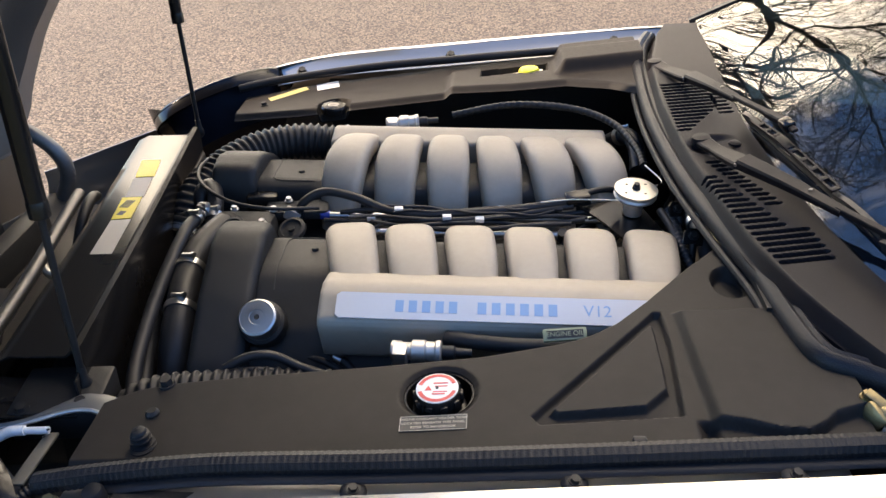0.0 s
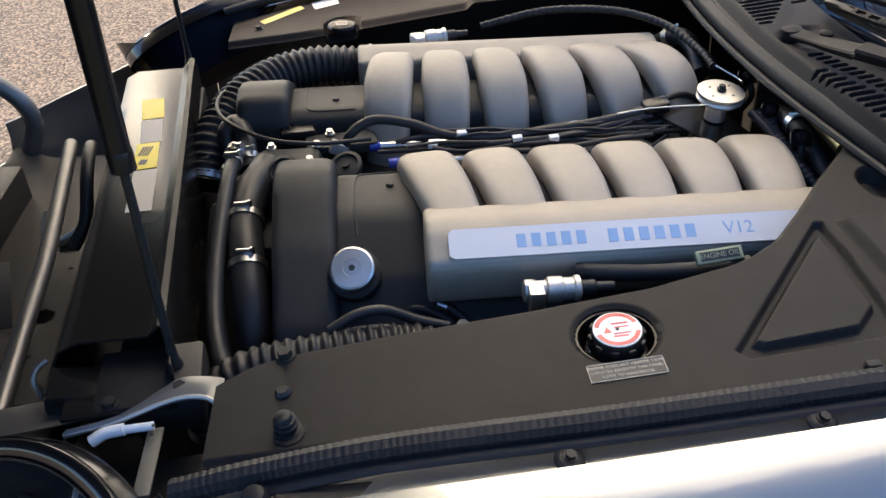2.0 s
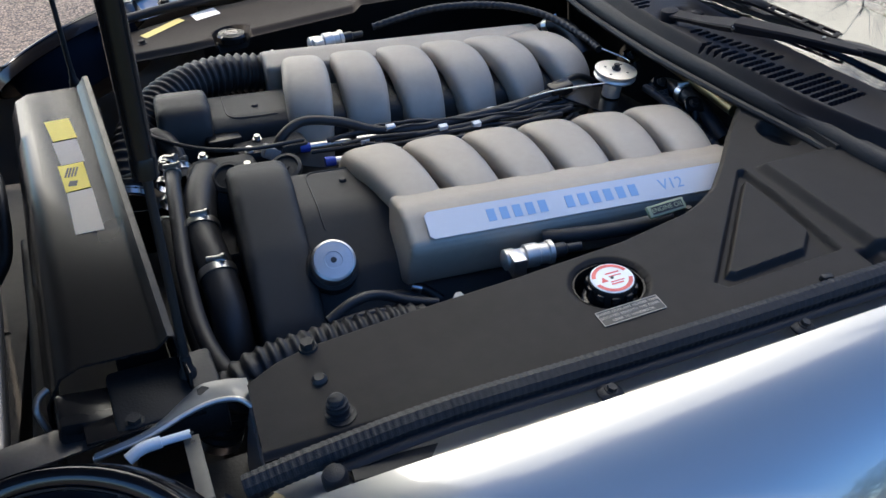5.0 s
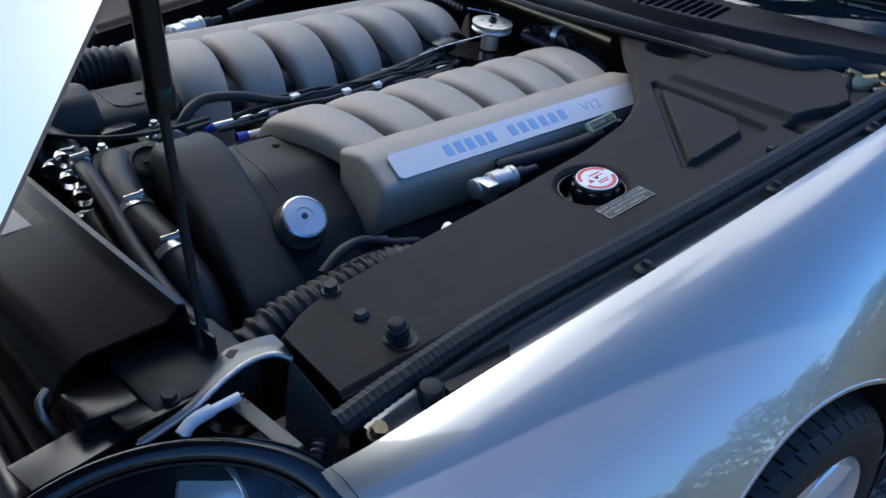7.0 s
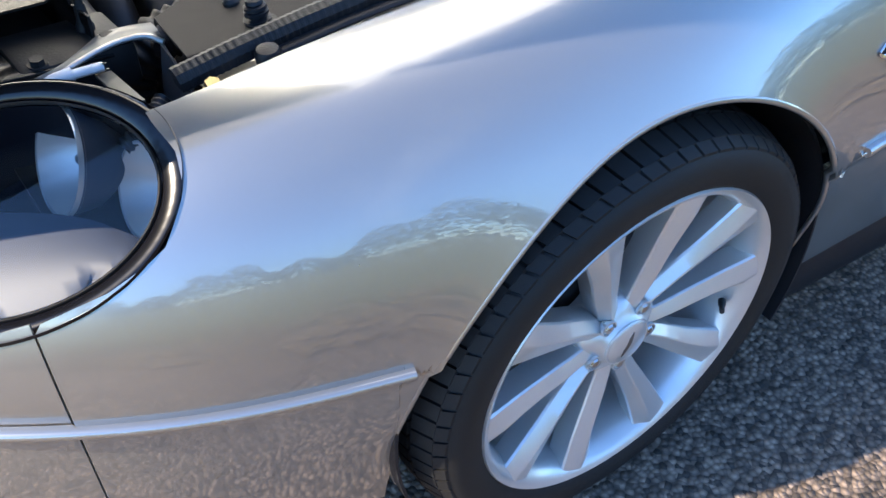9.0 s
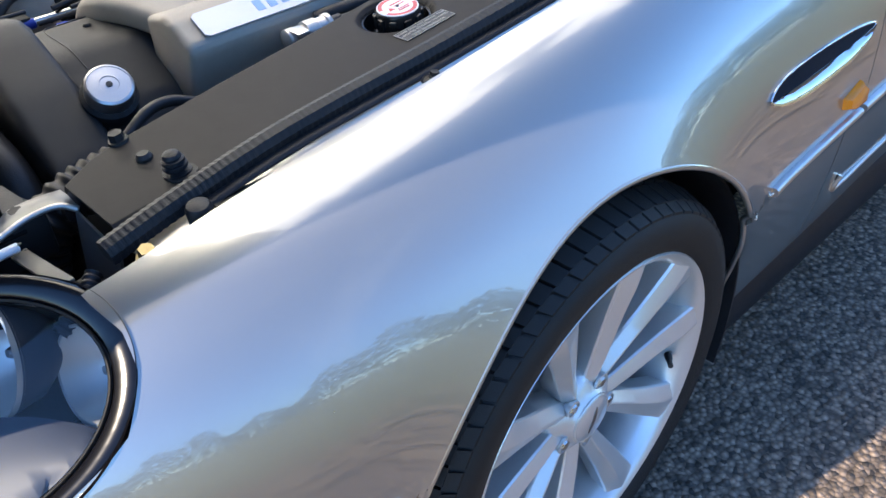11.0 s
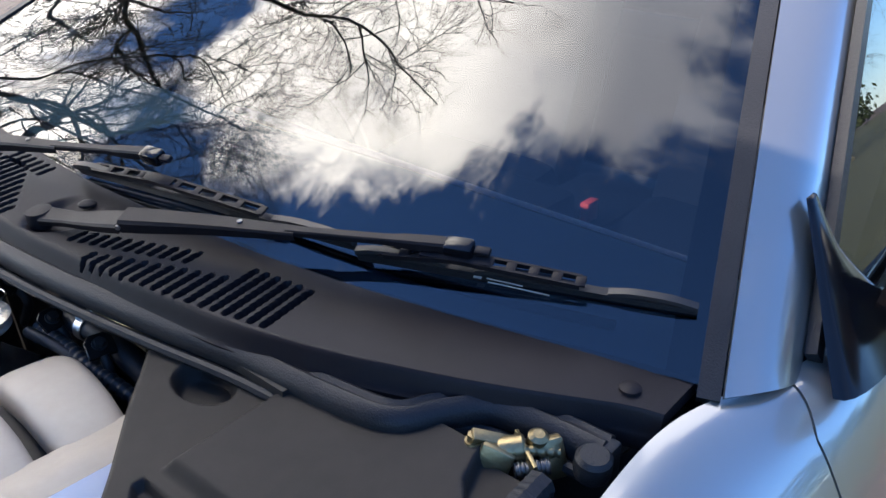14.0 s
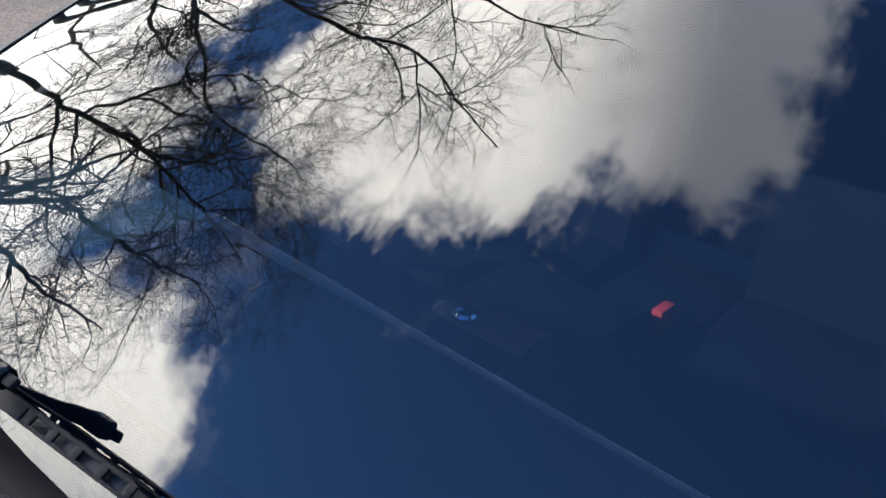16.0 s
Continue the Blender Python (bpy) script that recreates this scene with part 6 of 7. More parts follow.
def bonnet_grid(inset=0.0, drop=0.0, nu=40, nv=41):
    g = np.zeros((nu, nv, 3))
    for i, u in enumerate(np.linspace(0.0 + inset, 1.32 - inset, nu)):
        half = interp(u, [0, 0.08, 0.2, 0.35, 0.6, 1.32], [0.50, 0.62, 0.69, 0.715, 0.722, 0.722]) - inset
        for j, s in enumerate(np.linspace(-1, 1, nv)):
            y = s * half * (1 if s < 0 else 0.81)
            skew = -0.16 * (y + 0.72)
            bul = 0.075 * (1 - (abs(y) / 0.74) ** 2.4) + 0.02 * math.exp(-((abs(y) - 0.30) / 0.10) ** 2)
            nose_dip = -0.10 * max(0, (0.30 - u) / 0.30) ** 2
            g[i, j] = np.array([-0.862 + skew, y, 0.678]) + BD * u + BN * (bul + nose_dip - drop)
    return g


v, f = shell(bonnet_grid(), 0.003, flip=False)
skin = pydata("skin", v, f, PAINT, bon, "silver painted outer skin", smooth=60)
gi = bonnet_grid(0.012, 0.007)
v, f = shell(gi, 0.003)
pydata("inner_frame", v, f, PAINT_SHADED, bon, "silver painted inner frame", smooth=60)
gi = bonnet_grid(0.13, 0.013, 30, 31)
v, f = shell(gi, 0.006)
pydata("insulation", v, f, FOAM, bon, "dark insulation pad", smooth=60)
tube("hinge_arm", [(-1.02, 0.45, 0.70), (-0.985, 0.45, 0.685), (-0.94, 0.45, 0.64), (-0.925, 0.45, 0.58), (-0.96, 0.45, 0.50)], 0.019, PAINT_SHADED, bon, "curved silver hinge arm", n=24, k=8)
tube("hinge_arm", [(-0.85, -0.44, 0.665), (-0.81, -0.437, 0.668), (-0.776, -0.440, 0.665), (-0.741, -0.465, 0.655), (-0.732, -0.485, 0.62), (-0.745, -0.49, 0.55)], 0.012, PAINT_SHADED, bon, "curved silver hinge arm", n=24, k=8)
settle(bon)

# ---- near headlamp ----
lamp = thing("headlamp", (-0.59, -0.70, 0.62), "oval headlamp with clear glass and a black bezel", "headlamp")
LN = Vector((-0.45, -0.5, 0.74)).normalized()
LW = Vector((0.1, 0.796, 0.596))
LL = LN.cross(LW).normalized()
LW = LL.cross(LN).normalized() * 1.0
lm = Matrix((LL, LW, LN)).transposed().to_4x4()
lm.translation = (-0.597, -0.712, 0.643)


def oval(a, b, z, n=64, p=2.0):
    o = []
    for i in range(n):
        t = 2 * math.pi * i / n
        c, s = math.cos(t), math.sin(t)
        w = b * math.copysign(abs(s) ** (2 / p), s)
        o.append((a * math.copysign(abs(c) ** (2 / p), c) + 0.22 * w, 0.032 + w, z))
    return o


def oval_loft(name, rings, material, label="", close=False):
    n = len(rings[0])
    vv = [lm @ Vector(p) for r in rings for p in r]
    ff = [(a * n + i, a * n + (i + 1) % n, (a + 1) * n + (i + 1) % n, (a + 1) * n + i) for a in range(len(rings) - 1) for i in range(n)]
    if close:
        ff.append(tuple(range((len(rings) - 1) * n, len(rings) * n)))
    return pydata(name, vv, ff, material, lamp, label, 60)


A, B = 0.177, 0.119
oval_loft("bezel", [oval(A + 0.006, B + 0.006, -0.03), oval(A + 0.003, B + 0.003, -0.004), oval(A - 0.001, B - 0.001, 0.002), oval(A - 0.008, B - 0.006, 0.003), oval(A - 0.022, B - 0.015, 0.000), oval(A - 0.026, B - 0.018, -0.003), oval(A - 0.028, B - 0.020, -0.02), oval(A, B, -0.03)], BEZEL, "glossy black rubber bezel")
oval_loft("trim_ring", [oval(A - 0.0255, B - 0.0175, -0.002), oval(A - 0.0265, B - 0.0185, 0.0005), oval(A - 0.0285, B - 0.0205, -0.001), oval(A - 0.0285, B - 0.0205, -0.006)], DARK, "thin grey lens edge")
tops = [oval((A - 0.028) * k, (B - 0.020) * k, -0.003 + 0.014 * (1 - k * k)) for k in (1.0, 0.9, 0.75, 0.55, 0.3, 0.05)]
lens = oval_loft("lens", tops, LAMPGLASS, "clear curved lens", True)
if lens.data.polygons[-1].normal.dot(LN) < 0:
    lens.data.flip_normals()
lens.visible_shadow = False
oval_loft("housing", [oval((A - 0.030), (B - 0.022), -0.004), oval((A - 0.033), (B - 0.03), -0.05), oval((A - 0.05), (B - 0.045), -0.12), oval(0.02, 0.02, -0.125)], NAVYDARK, "dark lamp housing", True)
for cx, cy, r in ((-0.050, 0.072, 0.052), (-0.118, 0.014, 0.044)):
    ma = axis(lm @ Vector((cx, cy, -0.034)), (-0.92, -0.12, 0.36))
    prof = [(0.012, -0.055), (r * 0.5, -0.050), (r * 0.8, -0.032), (r * 0.96, -0.010), (r, 0.0), (r * 1.05, 0.001), (r * 1.05, -0.006)]
    refl = lathe("reflector", prof, ma, FROSTED, lamp, "bright round reflector bowl", k=40, ends="first")
    lathe("bulb", [(0.006, -0.05), (0.007, -0.025), (0.004, -0.018)], ma, BRUSHED, refl, k=12)
    lathe("bowl_back", [(0.02, -0.062), (r * 0.55, -0.056), (r * 0.9, -0.034), (r * 1.06, -0.004)], ma, DECK, refl, k=40, ends="first")
# bright deck below the bowls, following the lens's lower edge
deck_line = [(0.15, 0.085), (0.06, 0.058), (0.024, 0.046), (-0.025, 0.026), (-0.061, 0.006), (-0.085, -0.014), (-0.10, -0.028), (-0.125, -0.055)]
upper = spline([(x, y, -0.040) for x, y in deck_line], 40)
g = np.zeros((40, 8, 3))
for i, p in enumerate(upper):
    for j, u in enumerate(np.linspace(0, 1, 8)):
        q = np.array([p[0] - 0.01 * u, p[1] * (1 - u) + (-0.062 - 0.012 * math.sin(i / 39 * 3.0)) * u, p[2] + 0.026 * u + 0.008 * math.sin(math.pi * u)])
        w = (q[1] - 0.032) / (B - 0.024)
        lim = (A - 0.034) * math.sqrt(max(0.02, 1 - min(1, w * w)))
        q[0] = max(-lim + 0.22 * (q[1] - 0.032), min(lim, q[0]))
        g[i, j] = lm @ Vector(q)
v, f = shell(g, 0.003)
pydata("deck", v, f, DECK, lamp, "silver-blue inner deck", smooth=60)
settle(lamp)
lp = thing("lamp_panel", (-0.62, -0.60, 0.68), "black panel behind the headlamp bezel", "panel")
ring_in, ring_out = [], []
for p in oval(A + 0.004, B + 0.004, -0.004, 96):
    q = lm @ Vector(p)
    k = 0.0
    while k < 0.05 and (q + LN * k).z < edge_z(q.x) and (q + LN * k).y > body_y(q.x, (q + LN * k).z) + 0.003:
        k += 0.001
    ring_in.append(q)
    ring_out.append(q + LN * (k if k < 0.049 else 0.0))
vv = ring_in + ring_out + [p + LN * 0.0005 - Vector((0, 0, 0.004)) for p in ring_out]
pydata("surround", vv, [(r * 96 + i, r * 96 + (i + 1) % 96, r * 96 + 96 + (i + 1) % 96, r * 96 + 96 + i) for r in (0, 1) for i in range(96)], BEZEL, lp, smooth=60)
box("tray", (0.32, 0.16, 0.01), pose(-0.62, -0.60, 0.52, 0, 8, -20), DARK, lp, bevel=0.002)
settle(lp)
# the opposite lamp, the same turned about
far_lamp = thing("headlamp", (-0.59, 0.70, 0.62), "oval headlamp with clear glass and a black bezel", "headlamp")
for o in list(lamp.children) + list(lp.children):
    if o.name.split(".")[0] in ("bezel", "lens", "housing", "trim_ring", "surround"):
        me = o.data.copy()
        me.transform(Matrix.Translation((0, 0, FAR_LIFT)) @ Matrix.Diagonal((1, -1, 1, 1)))
        me.flip_normals()
        q = new(o.name.split(".")[0], me)
        q.parent = far_lamp
settle(far_lamp)

# ---- hoses, wiring and small fittings ----
def hose(name, pts, r, label, material=HOSE, ribs=0, clamps=()):
    h = thing(name, pts[len(pts) // 2], label, name.replace("_", " "), "hoses in the engine bay")
    tube("hose_body", pts, r, material, h, n=max(40, 12 * len(pts)), k=14, ribs=ribs, rib=0.09)
    line = spline(pts, 200)
    for c in clamps:
        i = int(c * 199)
        d = line[min(199, i + 1)] - line[max(0, i - 1)]
        m = axis(line[i], d)
        lathe("clamp", [(r + 0.0005, -0.006), (r + 0.0022, -0.006), (r + 0.0022, 0.006), (r + 0.0005, 0.006)], m, STEEL, h, "steel worm-drive clamp", k=24, ends="ring")
        lathe("clamp_screw", [(0.004, -0.012), (0.004, 0.010), (0.0055, 0.010), (0.0055, 0.014)], axis(line[i] + np.array([0.0, 0.0, r + 0.004]), (0.9, -0.3, 0.2)), STEEL, h, k=10)
    settle(h)


hose("intake_hose", [(-0.43, -0.46, 0.585), (-0.405, -0.458, 0.648), (-0.36, -0.450, 0.675), (-0.27, -0.438, 0.680), (-0.17, -0.425, 0.676), (-0.08, -0.415, 0.635)], 0.028, "black corrugated air intake hose", ribs=30, clamps=(0.02, 0.97))
hose("intake_hose", [(-0.50, 0.06, 0.64), (-0.485, 0.13, 0.695), (-0.445, 0.22, 0.722), (-0.38, 0.29, 0.735), (-0.30, 0.325, 0.737), (-0.20, 0.335, 0.725)], 0.036, "black corrugated air intake hose", ribs=32, clamps=(0.03, 0.97))
hose("coolant_hose", [(-0.375, -0.03, 0.72), (-0.395, -0.10, 0.718), (-0.400, -0.17, 0.705), (-0.392, -0.24, 0.690), (-0.385, -0.31, 0.655), (-0.385, -0.36, 0.58)], 0.026, "thick black coolant hose with steel clamps", clamps=(0.36, 0.60))
hose("coolant_pipe", [(-0.425, -0.02, 0.735), (-0.428, -0.08, 0.74), (-0.430, -0.16, 0.725), (-0.432, -0.25, 0.70), (-0.425, -0.35, 0.675), (-0.405, -0.43, 0.668), (-0.375, -0.48, 0.675)], 0.0115, "slim black rubber hose", clamps=(0.05,))
hose("coolant_pipe", [(-0.445, -0.12, 0.70), (-0.44, -0.25, 0.66), (-0.425, -0.36, 0.62), (-0.41, -0.44, 0.60)], 0.014, "black rubber hose beside the radiator")
bundle = thing("wiring_bundle", (-0.18, -0.31, 0.64), "black taped wiring bundle beneath the oil filler", "wiring")
tube("cable", [(-0.245, -0.325, 0.615), (-0.227, -0.312, 0.640), (-0.195, -0.306, 0.655), (-0.160, -0.308, 0.656), (-0.12, -0.325, 0.655), (-0.09, -0.345, 0.64)], 0.0070, HOSE, bundle, n=40)
tube("cable", [(-0.225, -0.335, 0.61), (-0.205, -0.325, 0.64), (-0.17, -0.322, 0.652), (-0.13, -0.335, 0.648), (-0.10, -0.35, 0.63)], 0.006, HOSE, bundle, n=40)
tube("tape", [(-0.236, -0.319, 0.627), (-0.229, -0.313, 0.638), (-0.220, -0.310, 0.645)], 0.0082, STEEL, bundle, "silver foil tape")
tube("tape", [(-0.128, -0.322, 0.656), (-0.115, -0.328, 0.653)], 0.0082, STEEL, bundle, "silver foil tape")
settle(bundle)
hose("breather_hose", [(-0.435, 0.06, 0.66), (-0.455, 0.08, 0.72), (-0.44, 0.10, 0.735), (-0.42, 0.06, 0.73), (-0.41, 0.0, 0.70)], 0.016, "short black bent hose", clamps=(0.9,))
hose("overflow_tube", [(-0.21, 0.02, 0.735), (-0.30, 0.0, 0.742), (-0.38, 0.02, 0.745), (-0.455, 0.09, 0.748), (-0.475, 0.17, 0.75), (-0.44, 0.26, 0.745), (-0.38, 0.31, 0.74)], 0.0035, "thin black hose looped beside the radiator")
hose("wiring_conduit", [(-0.27, -0.415, 0.70), (-0.235, -0.405, 0.715), (-0.20, -0.40, 0.715), (-0.16, -0.405, 0.70), (-0.12, -0.41, 0.69)], 0.007, "black wiring conduit with silver tape", clamps=())
hose("wiring_conduit", [(-0.29, -0.42, 0.69), (-0.24, -0.42, 0.702), (-0.19, -0.418, 0.70), (-0.12, -0.42, 0.68)], 0.005, "thin black wiring conduit beside the engine")
hose("bulkhead_pipe", [(0.49, 0.38, 0.78), (0.487, 0.25, 0.795), (0.476, 0.06, 0.80), (0.474, -0.10, 0.80), (0.472, -0.205, 0.798)], 0.0125, "bare metal pipe along the bulkhead", BRASS)
hose("bulkhead_hose", [(0.42, -0.03, 0.77), (0.425, -0.08, 0.765), (0.43, -0.14, 0.755), (0.44, -0.22, 0.74), (0.45, -0.30, 0.72)], 0.0095, "black corrugated hose by the bulkhead", ribs=26)
hose("bulkhead_hose", [(0.455, 0.0, 0.76), (0.455, -0.06, 0.775), (0.462, -0.12, 0.77), (0.468, -0.20, 0.74)], 0.015, "black rubber hose by the bulkhead", clamps=(0.4,))
hose("throttle_cable", [(0.02, 0.41, 0.77), (0.15, 0.40, 0.80), (0.28, 0.37, 0.805), (0.36, 0.30, 0.80), (0.395, 0.20, 0.79), (0.40, 0.13, 0.785)], 0.0075, "black throttle cable over the far manifold", ribs=40)
hose("vacuum_hose", [(0.34, 0.36, 0.72), (0.385, 0.30, 0.775), (0.40, 0.24, 0.775), (0.40, 0.18, 0.75)], 0.017, "black bent vacuum hose", clamps=(0.35,))

# valley wiring between the banks
loom = thing("wiring_loom", (0.0, 0.01, 0.72), "black engine wiring loom along the valley", "wiring")
tube("main_loom", [(-0.255, 0.03, 0.70), (-0.245, 0.035, 0.735), (-0.205, 0.045, 0.756), (-0.145, 0.035, 0.752), (-0.085, 0.02, 0.735), (-0.02, 0.01, 0.732), (0.08, 0.015, 0.736), (0.18, 0.022, 0.745), (0.255, 0.028, 0.758)], 0.0085, HOSE, loom, n=80, k=12)
tube("branch", [(-0.09, 0.0, 0.725), (0.0, -0.005, 0.728), (0.10, 0.0, 0.732), (0.20, 0.015, 0.742), (0.26, 0.02, 0.752)], 0.006, HOSE, loom, n=50)
tube("branch", [(0.0, -0.02, 0.72), (0.08, -0.025, 0.722), (0.18, -0.015, 0.728), (0.28, 0.0, 0.735)], 0.005, HOSE, loom, n=50)
tube("branch", [(-0.20, 0.01, 0.715), (-0.10, 0.005, 0.718), (0.0, 0.012, 0.722), (0.12, 0.03, 0.73), (0.24, 0.035, 0.735)], 0.004, HOSE, loom, n=50)
for k, (dy, dz, r) in enumerate(((0.012, 0.004, 0.0045), (-0.012, 0.002, 0.0035), (0.02, -0.004, 0.003), (-0.022, -0.004, 0.004), (0.004, 0.012, 0.003), (-0.004, 0.010, 0.0025))):
    wob = np.random.default_rng(40 + k)
    tube("branch", [(x, 0.012 + dy + wob.normal(0, 0.006), 0.728 + dz + 0.03 * max(0, x) + wob.normal(0, 0.003)) for x in np.linspace(-0.17 + 0.02 * k, 0.30 - 0.015 * k, 9)], r, HOSE, loom, n=60)
tube("branch", [(0.255, 0.025, 0.757), (0.29, 0.05, 0.765), (0.33, 0.075, 0.76), (0.37, 0.09, 0.74)], 0.006, HOSE, loom)
for x, y, z in ((-0.11, 0.0, 0.728), (-0.06, 0.012, 0.74), (0.03, -0.005, 0.735), (0.09, -0.01, 0.735), (0.13, 0.02, 0.742)):
    box("tag", (0.016, 0.010, 0.009), pose(x, y, z, 10, 0, 6), WHITE, loom, "white cable tag", bevel=0.001)
box("connector", (0.045, 0.026, 0.022), pose(0.268, 0.03, 0.762, 10, -8, 8), GLOSSBLACK, loom, "black multi-pin connector", bevel=0.004)
box("connector", (0.030, 0.020, 0.022), pose(-0.265, 0.03, 0.715, 0, 30, 10), STICKER, loom, "grey connector", bevel=0.004)
for k in range(6):
    x = -0.17 + 0.09 * k
    tube("injector_wire", [(x, 0.045, 0.70), (x + 0.02, 0.035, 0.72), (x + 0.05, 0.015, 0.73)], 0.0028, HOSE, loom)
    tube("injector_wire", [(x + 0.05, -0.035, 0.70), (x + 0.06, -0.025, 0.715), (x + 0.09, -0.005, 0.725)], 0.0028, HOSE, loom)
settle(loom)
for sg in (-1, 1):
    rail = thing("fuel_rail", (0.05, 0.035 * sg, 0.70), "bright steel fuel rail between the intake runners", "fuel rail", "fuel rails")
    x0 = -0.185 if sg < 0 else -0.215
    tube("rail", [(x0 + 0.02, 0.012 + 0.03 * sg, 0.708), (0.34, 0.012 + 0.03 * sg, 0.712)], 0.007, STEEL, rail, n=20)
    lathe("end_plug", [(0.0085, -0.016), (0.0085, 0.0), (0.0075, 0.002)], axis((x0 + 0.018, 0.012 + 0.03 * sg, 0.708), (1, 0, 0)), BLUEPLUG, rail, "blue end plug", k=16)
    for k in range(6):
        lathe("injector", [(0.009, -0.02), (0.009, 0.005), (0.006, 0.008)], axis((-0.12 + 0.09 * k, 0.012 + 0.03 * sg, 0.705), (0, -0.5 * sg, -1)), DARK, rail, k=14)
    settle(rail)

# throttle linkage
thr = thing("throttle_pulley", (0.367, 0.008, 0.76), "round pale metal throttle pulley on its bracket", "pulley")
mt = axis((0.367, 0.008, 0.790), (0.03, -0.08, 1))
disc = lathe("disc", [(0.012, -0.012), (0.036, -0.010), (0.0385, -0.006), (0.036, -0.002), (0.0385, 0.003), (0.0385, 0.006), (0.036, 0.0065)], mt, PALEALLOY, thr, "pale cast pulley disc", k=48)
lathe("spindle", [(0.008, 0.006), (0.008, 0.011), (0.0055, 0.012), (0.0055, 0.017)], mt, DARK, disc, k=6, smooth=20)
for a, r in ((20, 0.024), (120, 0.020), (200, 0.026), (290, 0.022)):
    lathe("drilling", [(0.0025, 0.0058), (0.0025, 0.0070)], mt @ pose(r * math.cos(radians(a)), r * math.sin(radians(a)), 0), INK, disc, k=12)
lathe("hub", [(0.017, -0.045), (0.017, -0.015), (0.014, -0.012)], mt, PALEALLOY, thr, k=30)
prism("bracket_plate", [(-0.085, 0.055), (-0.02, 0.055), (0.03, 0.03), (0.03, -0.06), (-0.05, -0.075), (-0.065, 0.0)], (-0.052, -0.048), mt, GLOSSBLACK, thr, bevel=0.001, seg=1)
tube("cable", [(0.395, 0.03, 0.788), (0.42, 0.05, 0.79), (0.40, 0.12, 0.79)], 0.0016, STEEL, thr)
tube("cable", [(0.34, -0.02, 0.786), (0.26, 0.01, 0.77), (0.20, 0.015, 0.76)], 0.0012, STEEL, thr)
tube("cable_sheath", [(0.405, -0.035, 0.775), (0.42, -0.09, 0.765), (0.43, -0.15, 0.75)], 0.007, HOSE, thr)
settle(thr)

# bolted pipe brackets on the bulkhead
for x, y, z, turn in ((0.432, -0.045, 0.782, 10), (0.442, -0.135, 0.780, -12), (0.438, 0.075, 0.786, 20)):
    br = thing("pipe_bracket", (x, y, z), "small black steel bracket bolted to the bulkhead pipes", "bracket", "pipe brackets on the bulkhead")
    mb = pose(x, y, z, 35, 0, turn)
    prism("plate", [(-0.016, -0.014), (0.016, -0.014), (0.016, 0.008), (0.008, 0.016), (-0.008, 0.016), (-0.016, 0.008)], (-0.002, 0.002), mb, GLOSSBLACK, br, bevel=0.0008, seg=1)
    bolt("bolt", mb @ Vector((0, 0.002, 0.002)), mb.to_3x3() @ Vector((0, 0, 1)), 0.0065, DARK, br, h=0.008)
    tube("leg", [mb @ Vector((0, -0.012, 0)), mb @ Vector((0.002, -0.03, -0.012)), mb @ Vector((0.004, -0.034, -0.05))], 0.006, DARK, br)
    settle(br)

# sensors on both manifolds
def sensor(at, way, label):
    s = thing("sensor", at, label, "sensor", "sensors beside the manifolds")
    m = axis(at, way)
    lathe("body", [(0.011, -0.045), (0.0145, -0.043), (0.0145, -0.030), (0.0125, -0.028), (0.0125, -0.016), (0.0165, -0.014), (0.0165, 0.004), (0.0145, 0.006), (0.0145, 0.018), (0.0165, 0.020), (0.0165, 0.026), (0.012, 0.028)], m, PALEALLOY, s, "cast aluminium sensor body", k=28)
    lathe("plug", [(0.010, 0.026), (0.010, 0.045), (0.007, 0.048), (0.006, 0.07)], m, HOSE, s, k=18)
    box("foot", (0.03, 0.03, 0.02), m @ pose(-0.012, 0, -0.03), BRUSHED, s, bevel=0.003)
    settle(s)


sensor((0.018, -0.408, 0.738), (1, -0.03, 0.02), "silver cylindrical sensor with a black plug")
sensor((-0.08, 0.372, 0.765), (1, 0.12, 0.06), "silver cylindrical sensor with a black plug")
dip = thing("dipstick_tag", (0.22, -0.41, 0.76), "olive plastic tag on the oil dipstick", "tag")
md = pose(0.215, -0.412, 0.778, 35, -4, 4)
box("tag", (0.060, 0.018, 0.007), md, GREENTAG, dip, bevel=0.002)
box("tag_face", (0.050, 0.011, 0.001), md @ pose(0, 0, 0.0037), INK, dip, bevel=0)
lettering("lettering", "ENGINE OIL", 0.0095, md @ pose(0, 0, 0.0044), GREENTAG, dip)
tube("stick", [(0.25, -0.415, 0.775), (0.265, -0.42, 0.72), (0.27, -0.425, 0.62)], 0.004, DARK, dip)
settle(dip)
nut = thing("drain_nut", (-0.12, -0.445, 0.70), "small bright hexagon nut on its stud", "nut")
bolt("nut", (-0.105, -0.452, 0.722), (-0.3, -0.3, 0.9), 0.007, STEEL, nut, h=0.012)
tube("stud", [(-0.105, -0.452, 0.722), (-0.10, -0.448, 0.66)], 0.004, STEEL, nut)
settle(nut)
pipe = thing("rear_breather", (0.15, -0.40, 0.72), "dark grey cast breather pipe below the near manifold", "pipe")
tube("pipe_body", [(0.05, -0.37, 0.735), (0.08, -0.385, 0.742), (0.13, -0.395, 0.745), (0.19, -0.40, 0.748), (0.24, -0.39, 0.745)], 0.011, CAMCOVER, pipe, n=40, k=14)
settle(pipe)

